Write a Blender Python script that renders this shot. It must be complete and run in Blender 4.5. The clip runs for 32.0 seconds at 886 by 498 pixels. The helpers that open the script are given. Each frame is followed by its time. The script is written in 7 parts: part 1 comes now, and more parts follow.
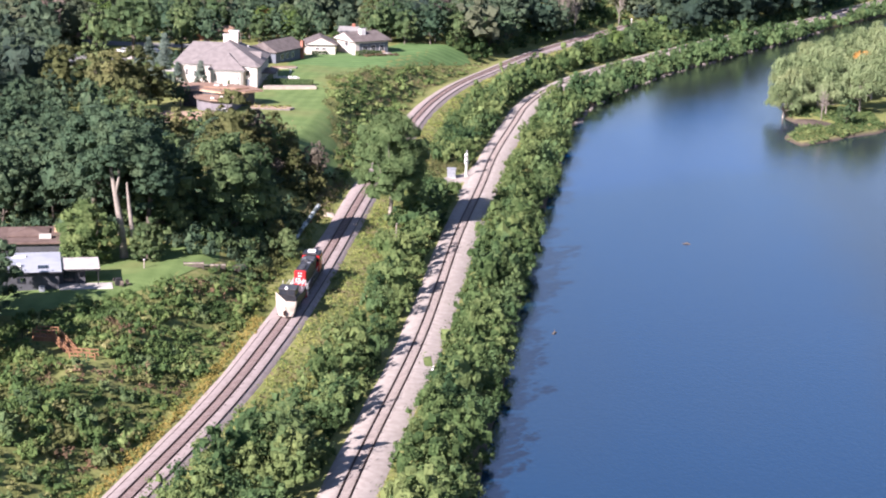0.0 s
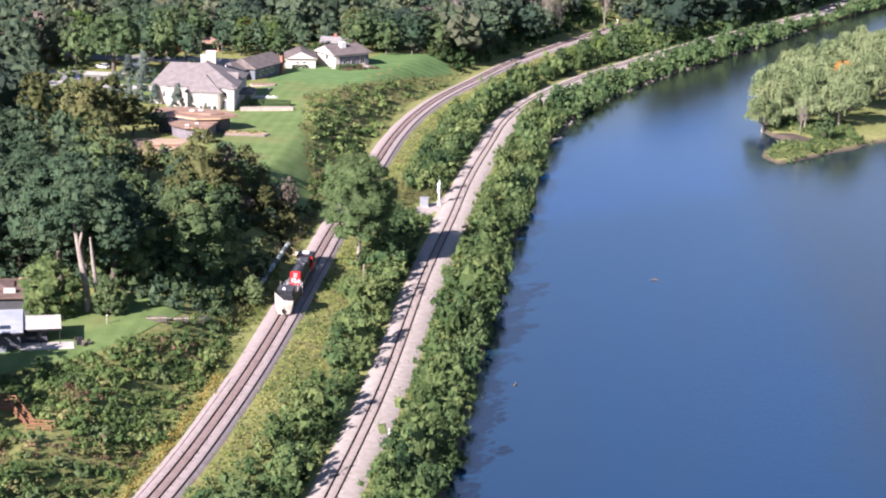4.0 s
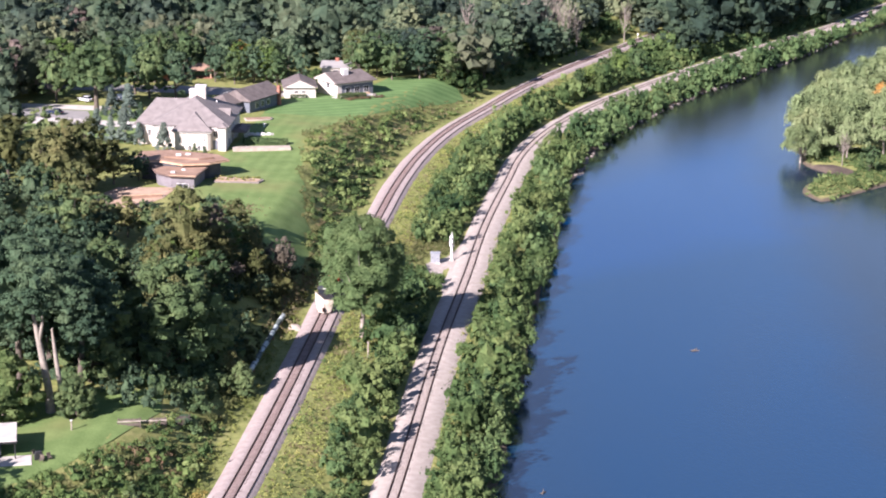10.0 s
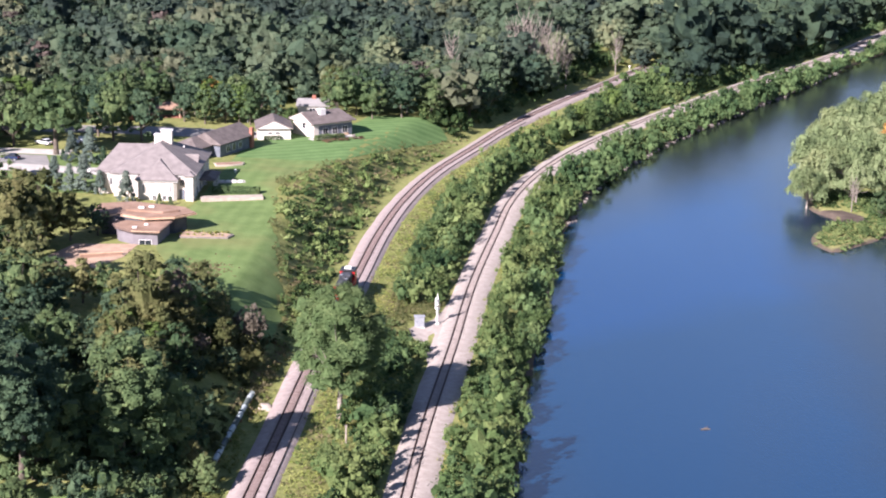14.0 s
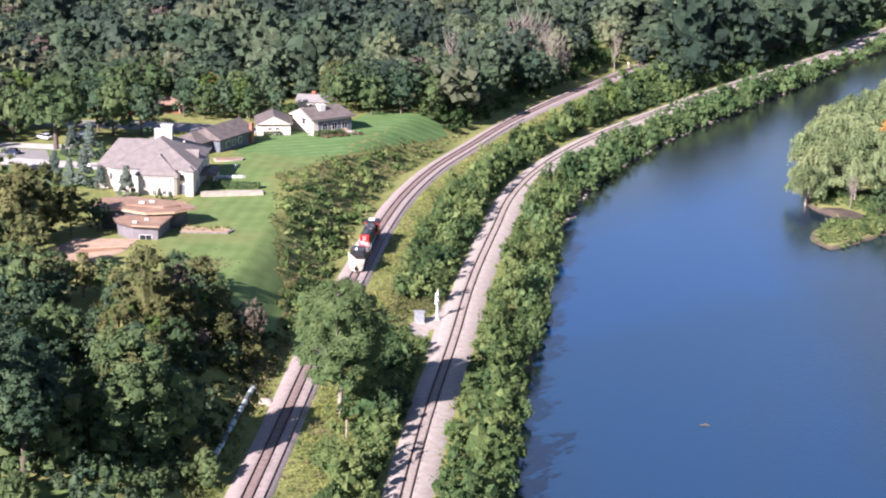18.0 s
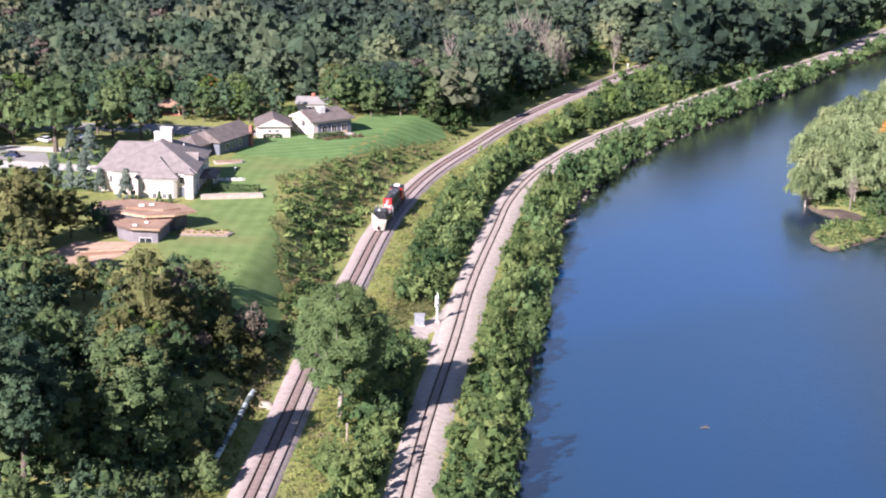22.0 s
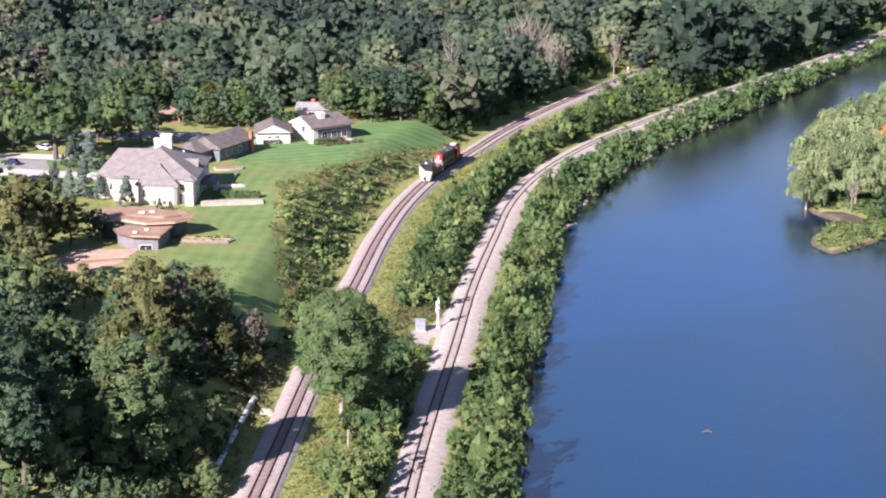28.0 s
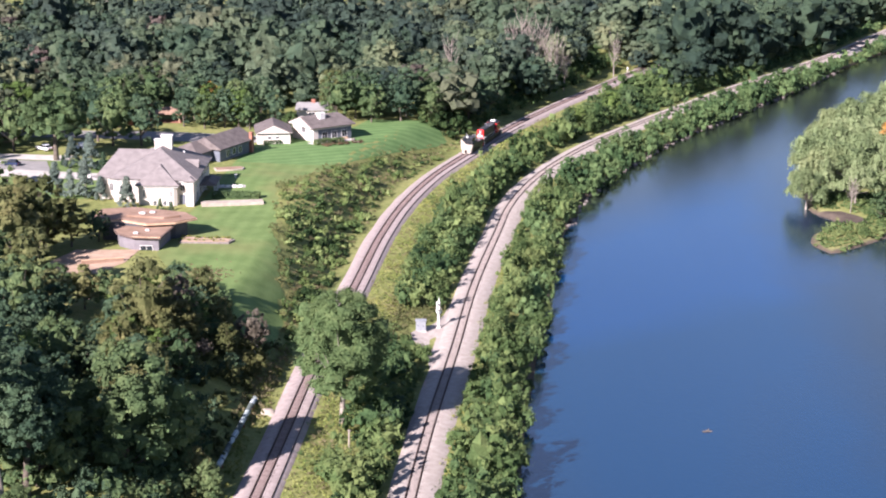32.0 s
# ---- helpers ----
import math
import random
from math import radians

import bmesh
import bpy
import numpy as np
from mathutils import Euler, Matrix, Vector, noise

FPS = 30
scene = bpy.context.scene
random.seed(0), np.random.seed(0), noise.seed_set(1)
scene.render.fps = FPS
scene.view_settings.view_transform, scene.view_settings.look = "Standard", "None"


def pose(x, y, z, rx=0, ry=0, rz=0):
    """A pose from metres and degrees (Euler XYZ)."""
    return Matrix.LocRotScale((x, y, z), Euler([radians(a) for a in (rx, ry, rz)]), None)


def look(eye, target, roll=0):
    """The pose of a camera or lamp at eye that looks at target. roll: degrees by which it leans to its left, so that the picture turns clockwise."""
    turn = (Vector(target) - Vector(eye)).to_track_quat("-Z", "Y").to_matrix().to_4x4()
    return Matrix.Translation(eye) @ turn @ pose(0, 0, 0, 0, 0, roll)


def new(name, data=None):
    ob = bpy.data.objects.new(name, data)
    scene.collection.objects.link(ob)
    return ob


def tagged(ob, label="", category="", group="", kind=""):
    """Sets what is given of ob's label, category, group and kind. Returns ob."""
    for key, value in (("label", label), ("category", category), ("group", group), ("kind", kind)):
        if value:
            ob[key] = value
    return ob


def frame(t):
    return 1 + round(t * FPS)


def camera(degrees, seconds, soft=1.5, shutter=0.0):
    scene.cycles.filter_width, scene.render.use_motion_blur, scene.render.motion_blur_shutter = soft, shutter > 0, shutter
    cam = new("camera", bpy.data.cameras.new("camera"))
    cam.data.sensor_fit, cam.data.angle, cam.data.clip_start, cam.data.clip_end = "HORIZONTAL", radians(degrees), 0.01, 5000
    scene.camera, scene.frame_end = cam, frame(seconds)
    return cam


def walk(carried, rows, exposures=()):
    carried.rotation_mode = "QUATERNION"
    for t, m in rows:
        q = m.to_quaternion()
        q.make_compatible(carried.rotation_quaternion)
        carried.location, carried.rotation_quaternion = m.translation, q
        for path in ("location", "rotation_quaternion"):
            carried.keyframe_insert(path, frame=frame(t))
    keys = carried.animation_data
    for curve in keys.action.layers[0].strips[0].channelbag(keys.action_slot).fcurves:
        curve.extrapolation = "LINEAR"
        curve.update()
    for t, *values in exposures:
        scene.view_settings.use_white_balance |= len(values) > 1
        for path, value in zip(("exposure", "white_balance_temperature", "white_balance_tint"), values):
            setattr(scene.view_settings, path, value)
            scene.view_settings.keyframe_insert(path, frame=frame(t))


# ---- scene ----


# ---- camera and its flight ----
cam = camera(28.07, 32.0, soft=2.0)


def view(x, y, z, yaw, pitch, roll):
    return pose(x, y, z, 0, 0, yaw) @ pose(0, 0, 0, 90 + pitch) @ pose(0, 0, 0, 0, 0, roll)


FLIGHT = (
    (0.0, 12.24, -401.71, 84.53, 2.419, -14.334, 2.013),
    (0.5, 14.54, -400.77, 85.15, 2.429, -14.349, 2.015),
    (1.0, 16.19, -400.44, 86.44, 2.443, -14.372, 2.012),
    (1.5, 17.49, -400.70, 89.18, 2.490, -14.427, 1.976),
    (2.0, 18.05, -400.70, 92.29, 2.461, -14.429, 2.079),
    (2.5, 18.68, -400.28, 95.38, 2.532, -14.435, 2.048),
    (3.0, 19.06, -400.07, 98.17, 2.571, -14.613, 2.006),
    (3.5, 19.25, -399.83, 99.95, 2.580, -15.134, 1.926),
    (5.5, 19.10, -394.29, 101.12, 2.615, -16.353, 1.645),
    (6.0, 18.93, -391.59, 101.34, 2.653, -16.382, 1.606),
    (6.5, 18.69, -388.39, 101.84, 2.692, -16.425, 1.581),
    (7.0, 18.25, -384.75, 101.97, 2.705, -16.414, 1.546),
    (7.5, 17.80, -380.71, 102.30, 2.715, -16.413, 1.521),
    (8.0, 17.51, -376.36, 102.67, 2.760, -16.397, 1.426),
    (8.5, 17.15, -371.66, 102.92, 2.789, -16.355, 1.357),
    (9.0, 16.77, -366.77, 103.20, 2.825, -16.308, 1.322),
    (9.5, 16.47, -361.84, 103.65, 2.860, -16.152, 1.271),
    (10.0, 16.05, -356.73, 103.84, 2.871, -15.948, 1.206),
    (10.5, 15.69, -351.50, 104.26, 2.886, -15.783, 1.184),
    (11.0, 15.43, -346.28, 104.43, 2.610, -15.620, 1.204),
    (11.5, 15.37, -340.54, 104.15, 2.190, -15.528, 1.194),
    (12.0, 15.02, -335.14, 104.34, 2.092, -15.500, 1.229),
    (12.5, 14.70, -331.03, 104.43, 2.168, -15.481, 1.209),
    (13.0, 14.26, -328.22, 104.31, 2.206, -15.434, 1.205),
    (13.5, 13.75, -326.41, 104.09, 2.215, -15.388, 1.232),
    (14.0, 13.60, -325.93, 104.06, 2.246, -15.366, 1.225),
    (14.5, 13.44, -326.03, 104.07, 2.227, -15.342, 1.278),
    (16.5, 12.96, -326.53, 104.14, 2.138, -15.361, 1.433),
    (17.0, 12.91, -326.59, 104.16, 2.128, -15.418, 1.436),
    (17.5, 12.92, -326.59, 104.05, 2.128, -15.444, 1.433),
    (18.0, 12.93, -326.56, 104.03, 2.125, -15.473, 1.441),
    (18.5, 12.88, -326.32, 104.06, 2.112, -15.393, 1.420),
    (19.0, 12.88, -326.39, 104.02, 2.111, -15.402, 1.434),
    (19.5, 12.91, -326.48, 104.35, 2.129, -15.453, 1.453),
    (20.0, 12.87, -326.48, 104.29, 2.127, -15.447, 1.430),
    (20.5, 12.93, -326.49, 104.46, 2.132, -15.466, 1.415),
    (21.0, 13.02, -326.52, 104.61, 2.144, -15.486, 1.372),
    (21.5, 13.04, -326.61, 104.59, 2.151, -15.479, 1.341),
    (22.0, 12.88, -326.49, 104.50, 2.117, -15.466, 1.341),
    (22.5, 12.96, -326.38, 104.50, 2.125, -15.470, 1.332),
    (23.0, 12.99, -326.37, 104.56, 2.132, -15.469, 1.286),
    (23.5, 13.01, -326.38, 104.54, 2.135, -15.466, 1.271),
    (24.0, 12.96, -326.43, 104.58, 2.124, -15.466, 1.247),
    (24.5, 13.03, -326.26, 104.48, 2.150, -15.452, 1.178),
    (25.0, 13.13, -326.33, 104.61, 2.171, -15.448, 1.150),
    (25.5, 12.99, -326.33, 104.57, 2.163, -15.432, 1.114),
    (27.5, 13.12, -326.38, 104.67, 2.184, -15.354, 0.984),
    (28.0, 13.10, -326.11, 104.60, 2.178, -15.328, 0.960),
    (28.5, 13.16, -326.39, 104.68, 2.190, -15.317, 0.950),
    (29.0, 13.07, -326.38, 104.70, 2.185, -15.313, 0.931),
    (29.5, 13.06, -326.28, 104.56, 2.188, -15.292, 0.946),
    (30.0, 13.04, -326.26, 104.58, 2.190, -15.298, 0.939),
    (30.5, 13.15, -326.29, 104.55, 2.205, -15.301, 0.894),
    (31.0, 13.13, -326.40, 104.69, 2.196, -15.327, 0.888),
    (31.5, 13.14, -326.24, 104.63, 2.205, -15.339, 0.881),
    (32.0, 13.03, -326.39, 104.74, 2.175, -15.331, 0.886),
)
walk(cam, [(t, view(*row)) for t, *row in FLIGHT], ((0, 1.50, 6200, 28), (32, 1.50, 6200, 28)))

# ---- sky, sun, exposure ----
SUN_AZ, SUN_EL = math.atan2(-0.590, -0.807), radians(31)
world = bpy.data.worlds.new("world")
scene.world = world
world.use_nodes = True
_nt = world.node_tree
_sky = _nt.nodes.new("ShaderNodeTexSky")
_sky.sky_type, _sky.sun_disc = "NISHITA", False
_sky.sun_elevation, _sky.sun_rotation = SUN_EL, SUN_AZ % (2 * math.pi)
_sky.air_density, _sky.dust_density, _sky.ozone_density = 1.0, 0.3, 2.0
_bg = _nt.nodes["Background"]
_bg.inputs["Strength"].default_value = 0.050
_nt.links.new(_sky.outputs[0], _bg.inputs["Color"])
sun_data = bpy.data.lights.new("sun", "SUN")
sun_data.energy, sun_data.angle, sun_data.color = 5.0, radians(0.53), (1.0, 0.94, 0.85)
sun = new("sun", sun_data)
sun.matrix_world = look((0, 0, 400), (-400 * math.sin(SUN_AZ), -400 * math.cos(SUN_AZ), 400 - 400 * math.tan(SUN_EL)))

# ---- materials ----


class Mat:
    """A small builder for node materials."""

    def __init__(self, name, rough=0.8, metal=0.0, spec=0.5):
        self.m = bpy.data.materials.new(name)
        self.m.use_nodes = True
        self.t = self.m.node_tree
        self.b = self.t.nodes["Principled BSDF"]
        self.b.inputs["Roughness"].default_value = rough
        self.b.inputs["Metallic"].default_value = metal
        self.b.inputs["Specular IOR Level"].default_value = spec
        self.pos = None

    def n(self, kind, **inputs):
        node = self.t.nodes.new(kind)
        for key, value in inputs.items():
            node.inputs[key.replace("_", " ")].default_value = value
        return node

    def link(self, a, b):
        self.t.links.new(a, b)

    def coords(self):
        if self.pos is None:
            self.pos = self.n("ShaderNodeNewGeometry").outputs["Position"]
        return self.pos

    def noise(self, scale, detail=4.0, rough=0.55, stretch=None, obj=False):
        node = self.n("ShaderNodeTexNoise", Scale=scale, Detail=detail, Roughness=rough)
        src = self.n("ShaderNodeTexCoord").outputs["Object"] if obj else self.coords()
        if stretch:
            mp = self.n("ShaderNodeMapping", Scale=stretch)
            self.link(src, mp.inputs["Vector"])
            src = mp.outputs[0]
        self.link(src, node.inputs["Vector"])
        return node.outputs["Fac"]

    def ramp(self, fac, stops):
        r = self.n("ShaderNodeValToRGB")
        els = r.color_ramp.elements
        while len(els) < len(stops):
            els.new(0.5)
        for e, (p, c) in zip(els, stops):
            e.position = p
            e.color = (*c, 1)
        self.link(fac, r.inputs["Fac"])
        return r.outputs["Color"]

    def mix(self, fac, a, b, mode="MIX"):
        m = self.n("ShaderNodeMix")
        m.data_type, m.blend_type = "RGBA", mode
        ins = {"f": m.inputs[0], "a": m.inputs[6], "b": m.inputs[7]}
        for key, v in (("f", fac), ("a", a), ("b", b)):
            if isinstance(v, (int, float)):
                ins[key].default_value = v
            elif isinstance(v, tuple):
                ins[key].default_value = (*v, 1)
            else:
                self.link(v, ins[key])
        return m.outputs[2]

    def math(self, op, a, b=0.0):
        m = self.n("ShaderNodeMath")
        m.operation = op
        for sock, v in zip(m.inputs, (a, b)):
            if isinstance(v, (int, float)):
                sock.default_value = v
            else:
                self.link(v, sock)
        return m.outputs[0]

    def color(self, c):
        if isinstance(c, tuple):
            self.b.inputs["Base Color"].default_value = (*c, 1)
        else:
            self.link(c, self.b.inputs["Base Color"])
        return self

    def bump(self, height, strength=0.4, distance=0.05):
        bp = self.n("ShaderNodeBump", Strength=strength, Distance=distance)
        self.link(height, bp.inputs["Height"])
        self.link(bp.outputs[0], self.b.inputs["Normal"])
        return self


def speckled(name, dark, light, scale=3.0, rough=0.8, metal=0.0, fine=25.0, bump=0.2, spec=0.4, obj=False):
    """Two scales of noise between two colours, with a slight relief."""
    m = Mat(name, rough, metal, spec)
    a, b = m.noise(scale, obj=obj), m.noise(fine, 3.0, obj=obj)
    f = m.math("ADD", m.math("MULTIPLY", a, 0.65), m.math("MULTIPLY", b, 0.35))
    m.color(m.ramp(f, [(0.32, dark), (0.66, light)]))
    if bump:
        m.bump(b, bump, 0.02)
    return m.m


def leaf_mat(name, dark, mid, light, translucent=0.14, scale=0.35, vary=0.30):
    """Leaves: colour by clump and by leaf, some light through."""
    m = Mat(name, 0.8, 0.0, 0.12)
    g = m.n("ShaderNodeNewGeometry").outputs["Random Per Island"]
    o = m.n("ShaderNodeObjectInfo").outputs["Random"]
    big = m.noise(scale, 3.0)
    tone = m.n("ShaderNodeAttribute")
    tone.attribute_name = "tone"
    f = m.math("ADD", m.math("MULTIPLY", big, 0.75), m.math("MULTIPLY", m.math("SUBTRACT", g, 0.5), 0.16))
    f = m.math("ADD", f, m.math("MULTIPLY", m.math("SUBTRACT", o, 0.5), vary))
    f = m.math("ADD", f, tone.outputs["Fac"])
    c = m.ramp(f, [(0.15, dark), (0.40, mid), (0.66, light)])
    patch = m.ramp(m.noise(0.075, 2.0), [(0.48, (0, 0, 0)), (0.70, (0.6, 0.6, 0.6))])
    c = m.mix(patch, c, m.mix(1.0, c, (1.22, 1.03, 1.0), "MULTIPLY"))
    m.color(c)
    m.bump(m.noise(2.6, 4.0, 0.65), 0.9, 0.40)
    tr = m.n("ShaderNodeBsdfTranslucent")
    m.link(c, tr.inputs["Color"])
    ms = m.n("ShaderNodeMixShader")
    ms.inputs[0].default_value = translucent
    m.link(m.b.outputs[0], ms.inputs[1])
    m.link(tr.outputs[0], ms.inputs[2])
    m.link(ms.outputs[0], m.t.nodes["Material Output"].inputs["Surface"])
    return m.m


LEAF_OAK = leaf_mat("leaf_oak", (0.039, 0.073, 0.033), (0.083, 0.133, 0.056), (0.156, 0.209, 0.086))
LEAF_DARK = leaf_mat("leaf_dark", (0.031, 0.062, 0.038), (0.059, 0.101, 0.056), (0.103, 0.152, 0.080), 0.10)
LEAF_LIME = leaf_mat("leaf_lime", (0.045, 0.081, 0.021), (0.095, 0.152, 0.041), (0.162, 0.223, 0.069))
LEAF_WILLOW = leaf_mat("leaf_willow", (0.092, 0.134, 0.062), (0.180, 0.239, 0.110), (0.288, 0.349, 0.177))
LEAF_OLIVE = leaf_mat("leaf_olive", (0.054, 0.066, 0.024), (0.107, 0.122, 0.048), (0.181, 0.185, 0.079))
LEAF_SPRUCE = leaf_mat("leaf_spruce", (0.058, 0.088, 0.074), (0.114, 0.159, 0.130), (0.195, 0.247, 0.200), 0.05)
LEAF_BUSH = leaf_mat("leaf_bush", (0.025, 0.053, 0.019), (0.081, 0.134, 0.047), (0.175, 0.236, 0.087), 0.20, 0.22)
LEAF_RUST = leaf_mat("leaf_rust", (0.098, 0.069, 0.042), (0.190, 0.129, 0.079), (0.265, 0.190, 0.119))
LEAF_MAUVE = leaf_mat("leaf_mauve", (0.094, 0.083, 0.062), (0.156, 0.137, 0.106), (0.231, 0.201, 0.158))
LEAF_GREAT_OAK = leaf_mat("leaf_great_oak", (0.056, 0.098, 0.040), (0.113, 0.177, 0.070), (0.205, 0.270, 0.115), 0.22, 0.5, 0.0)
# far leaf colours: dark stops raised in place of distance haze
FAR_GREEN = leaf_mat("far_leaf_green", (0.040, 0.072, 0.047), (0.069, 0.105, 0.063), (0.103, 0.140, 0.084), 0.18, 0.09)
FAR_DARK = leaf_mat("far_leaf_dark", (0.031, 0.051, 0.042), (0.047, 0.074, 0.054), (0.073, 0.101, 0.068), 0.16, 0.09)
# darker leaf colour stands in for the shaded face of the river woods
FAR_SHADY = leaf_mat("far_leaf_shady", (0.026, 0.047, 0.034), (0.047, 0.077, 0.046), (0.079, 0.113, 0.063), 0.16, 0.09)
FAR_OLIVE = leaf_mat("far_leaf_olive", (0.063, 0.083, 0.049), (0.086, 0.108, 0.064), (0.122, 0.139, 0.086), 0.18, 0.09)
FAR_PALE = leaf_mat("far_leaf_pale", (0.108, 0.148, 0.081), (0.136, 0.173, 0.096), (0.176, 0.207, 0.115), 0.18, 0.09)
FAR_MAUVE = leaf_mat("far_leaf_mauve", (0.087, 0.073, 0.063), (0.139, 0.114, 0.100), (0.201, 0.164, 0.145), 0.08, 0.12)
LEAF_TAN = leaf_mat("leaf_tan", (0.115, 0.105, 0.054), (0.215, 0.190, 0.104), (0.315, 0.275, 0.162))
LEAF_RAGWEED = leaf_mat("leaf_goldenrod", (0.150, 0.130, 0.036), (0.290, 0.235, 0.063), (0.420, 0.330, 0.108))
LEAF_GOLD = leaf_mat("leaf_gold", (0.214, 0.122, 0.033), (0.411, 0.245, 0.068), (0.589, 0.367, 0.135))
# darker tone in the near mix; on far thickets a shaded copy of leaf_bush
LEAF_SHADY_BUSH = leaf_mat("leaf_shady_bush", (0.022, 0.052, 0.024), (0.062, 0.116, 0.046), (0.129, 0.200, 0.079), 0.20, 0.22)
LEAF_OLIVE_BRUSH = leaf_mat("leaf_olive_brush", (0.104, 0.124, 0.046), (0.200, 0.215, 0.082), (0.330, 0.320, 0.145), 0.20, 0.3)
LEAF_BRUSH = leaf_mat("leaf_brush", (0.070, 0.123, 0.042), (0.149, 0.217, 0.069), (0.286, 0.351, 0.138), 0.20, 0.3)
GRASS_VERGE = leaf_mat("verge_grass", (0.151, 0.205, 0.052), (0.276, 0.334, 0.088), (0.400, 0.416, 0.155), 0.2, 0.2)
GRASS_WILD = leaf_mat("wild_grass", (0.095, 0.129, 0.034), (0.222, 0.252, 0.071), (0.360, 0.347, 0.132), 0.2, 0.12)
BARK = speckled("bark", (0.060, 0.048, 0.038), (0.150, 0.125, 0.100), 2.0, 0.9)
BARK_PALE = speckled("pale_bark", (0.200, 0.170, 0.140), (0.420, 0.370, 0.310), 1.5, 0.85)
BARK_GREY = speckled("grey_bark", (0.150, 0.130, 0.110), (0.330, 0.290, 0.245), 1.2, 0.9)
BALLAST = speckled("pink_ballast", (0.252, 0.206, 0.192), (0.376, 0.320, 0.298), 0.9, 0.95, fine=9.0, bump=0.8)
BALLAST_PALE = speckled("pale_ballast", (0.288, 0.250, 0.221), (0.420, 0.372, 0.333), 0.9, 0.95, fine=9.0, bump=0.8)
BALLAST_RUST = speckled("rusty_ballast", (0.215, 0.168, 0.153), (0.335, 0.272, 0.252), 0.9, 0.95, fine=9.0, bump=0.8)
TIE_GREY = speckled("weathered_tie_wood", (0.160, 0.132, 0.118), (0.310, 0.262, 0.238), 1.2, 0.9, fine=7.0)
TIE_WOOD = speckled("tie_wood", (0.095, 0.060, 0.053), (0.205, 0.145, 0.128), 1.2, 0.9, fine=7.0)
RAIL_STEEL = speckled("rusty_rail_steel", (0.032, 0.018, 0.016), (0.070, 0.042, 0.037), 1.0, 0.55, 0.6)

# strip beside each rail: rust stain plus the rail's shadow as dark colour
RAIL_STAIN_SHADOW = speckled("rust_shadow_stone", (0.045, 0.028, 0.024), (0.120, 0.080, 0.068), 1.0, 0.9, fine=9.0)

GROUND = Mat("wild_ground", 0.95, 0.0, 0.1)
_a, _b, _c = GROUND.noise(0.06, 4), GROUND.noise(0.9, 5), GROUND.noise(7.0, 3)
_g = GROUND.math("ADD", GROUND.math("MULTIPLY", _a, 0.5), GROUND.math("MULTIPLY", _b, 0.5))
GROUND.color(GROUND.mix(GROUND.math("MULTIPLY", _c, 0.18), GROUND.ramp(_g, [(0.30, (0.095, 0.115, 0.040)), (0.48, (0.190, 0.215, 0.072)), (0.62, (0.270, 0.270, 0.105)), (0.75, (0.310, 0.275, 0.155))]), (0.05, 0.045, 0.025)))
_xyz = GROUND.n("ShaderNodeSeparateXYZ")
GROUND.link(GROUND.coords(), _xyz.inputs[0])
_wet = GROUND.math("ADD", GROUND.math("MULTIPLY", _xyz.outputs[2], 0.5), GROUND.math("MULTIPLY", _b, 0.35))
_base = GROUND.b.inputs["Base Color"].links[0].from_socket
_bank = GROUND.n("ShaderNodeMapRange")
_bank.inputs["From Min"].default_value, _bank.inputs["From Max"].default_value = -1.45, -1.15
GROUND.link(_wet, _bank.inputs["Value"])
GROUND.color(GROUND.mix(_bank.outputs[0], (0.105, 0.085, 0.065), _base))
GROUND.bump(_b, 0.6, 0.3)
GROUND = GROUND.m


def lawn_mat(name, angle, width, dark, light, worn=0.25, stripe=0.05):
    """Mown grass with light and dark passes of the mower."""
    m = Mat(name, 0.9, 0.0, 0.15)
    mp = m.n("ShaderNodeMapping", Rotation=(0, 0, radians(angle)))
    m.link(m.coords(), mp.inputs["Vector"])
    sx = m.n("ShaderNodeSeparateXYZ")
    m.link(mp.outputs[0], sx.inputs[0])
    wob = m.math("MULTIPLY", m.noise(0.08, 2), 1.6)
    band = m.math("SINE", m.math("MULTIPLY", m.math("ADD", sx.outputs[0], wob), math.pi / width))
    f = m.math("ADD", m.math("MULTIPLY", band, stripe), m.math("ADD", m.math("MULTIPLY", m.noise(0.22, 4), 0.45), m.math("MULTIPLY", m.noise(3.0, 4), 0.30)))
    c = m.ramp(f, [(0.22, dark), (0.55, light)])
    dry = m.ramp(m.noise(0.035, 3), [(0.52, (0, 0, 0)), (0.70, (worn, worn, worn))])
    m.color(m.mix(dry, c, (0.21, 0.19, 0.08)))
    m.bump(m.noise(9.0, 3), 0.4, 0.05)
    return m.m


LAWN = lawn_mat("mown_lawn", 2, 1.6, (0.088, 0.142, 0.044), (0.172, 0.248, 0.086), 0.6, 0.035)
LAWN_FAR = lawn_mat("striped_lawn", 62, 1.6, (0.074, 0.146, 0.048), (0.146, 0.240, 0.086), 0.05, 0.07)

WATER = Mat("river_water", 0.07, 0.0, 0.9)
WATER.b.inputs["IOR"].default_value = 1.95
# the sky's blue reflection is put into the base colour here
_sky_blue = WATER.ramp(WATER.noise(0.012, 3, 0.5, (1.0, 0.35, 1.0)), [(0.36, (0.000, 0.027, 0.088)), (0.54, (0.001, 0.031, 0.095)), (0.66, (0.004, 0.032, 0.083))])
# wind patches differ in sky reflection; that difference is tinted into the base colour
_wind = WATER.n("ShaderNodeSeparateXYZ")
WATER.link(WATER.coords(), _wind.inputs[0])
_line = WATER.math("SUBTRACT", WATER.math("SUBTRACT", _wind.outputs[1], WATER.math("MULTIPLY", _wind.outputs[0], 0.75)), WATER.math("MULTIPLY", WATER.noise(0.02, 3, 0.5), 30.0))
_sheen_zone = WATER.n("ShaderNodeMapRange")
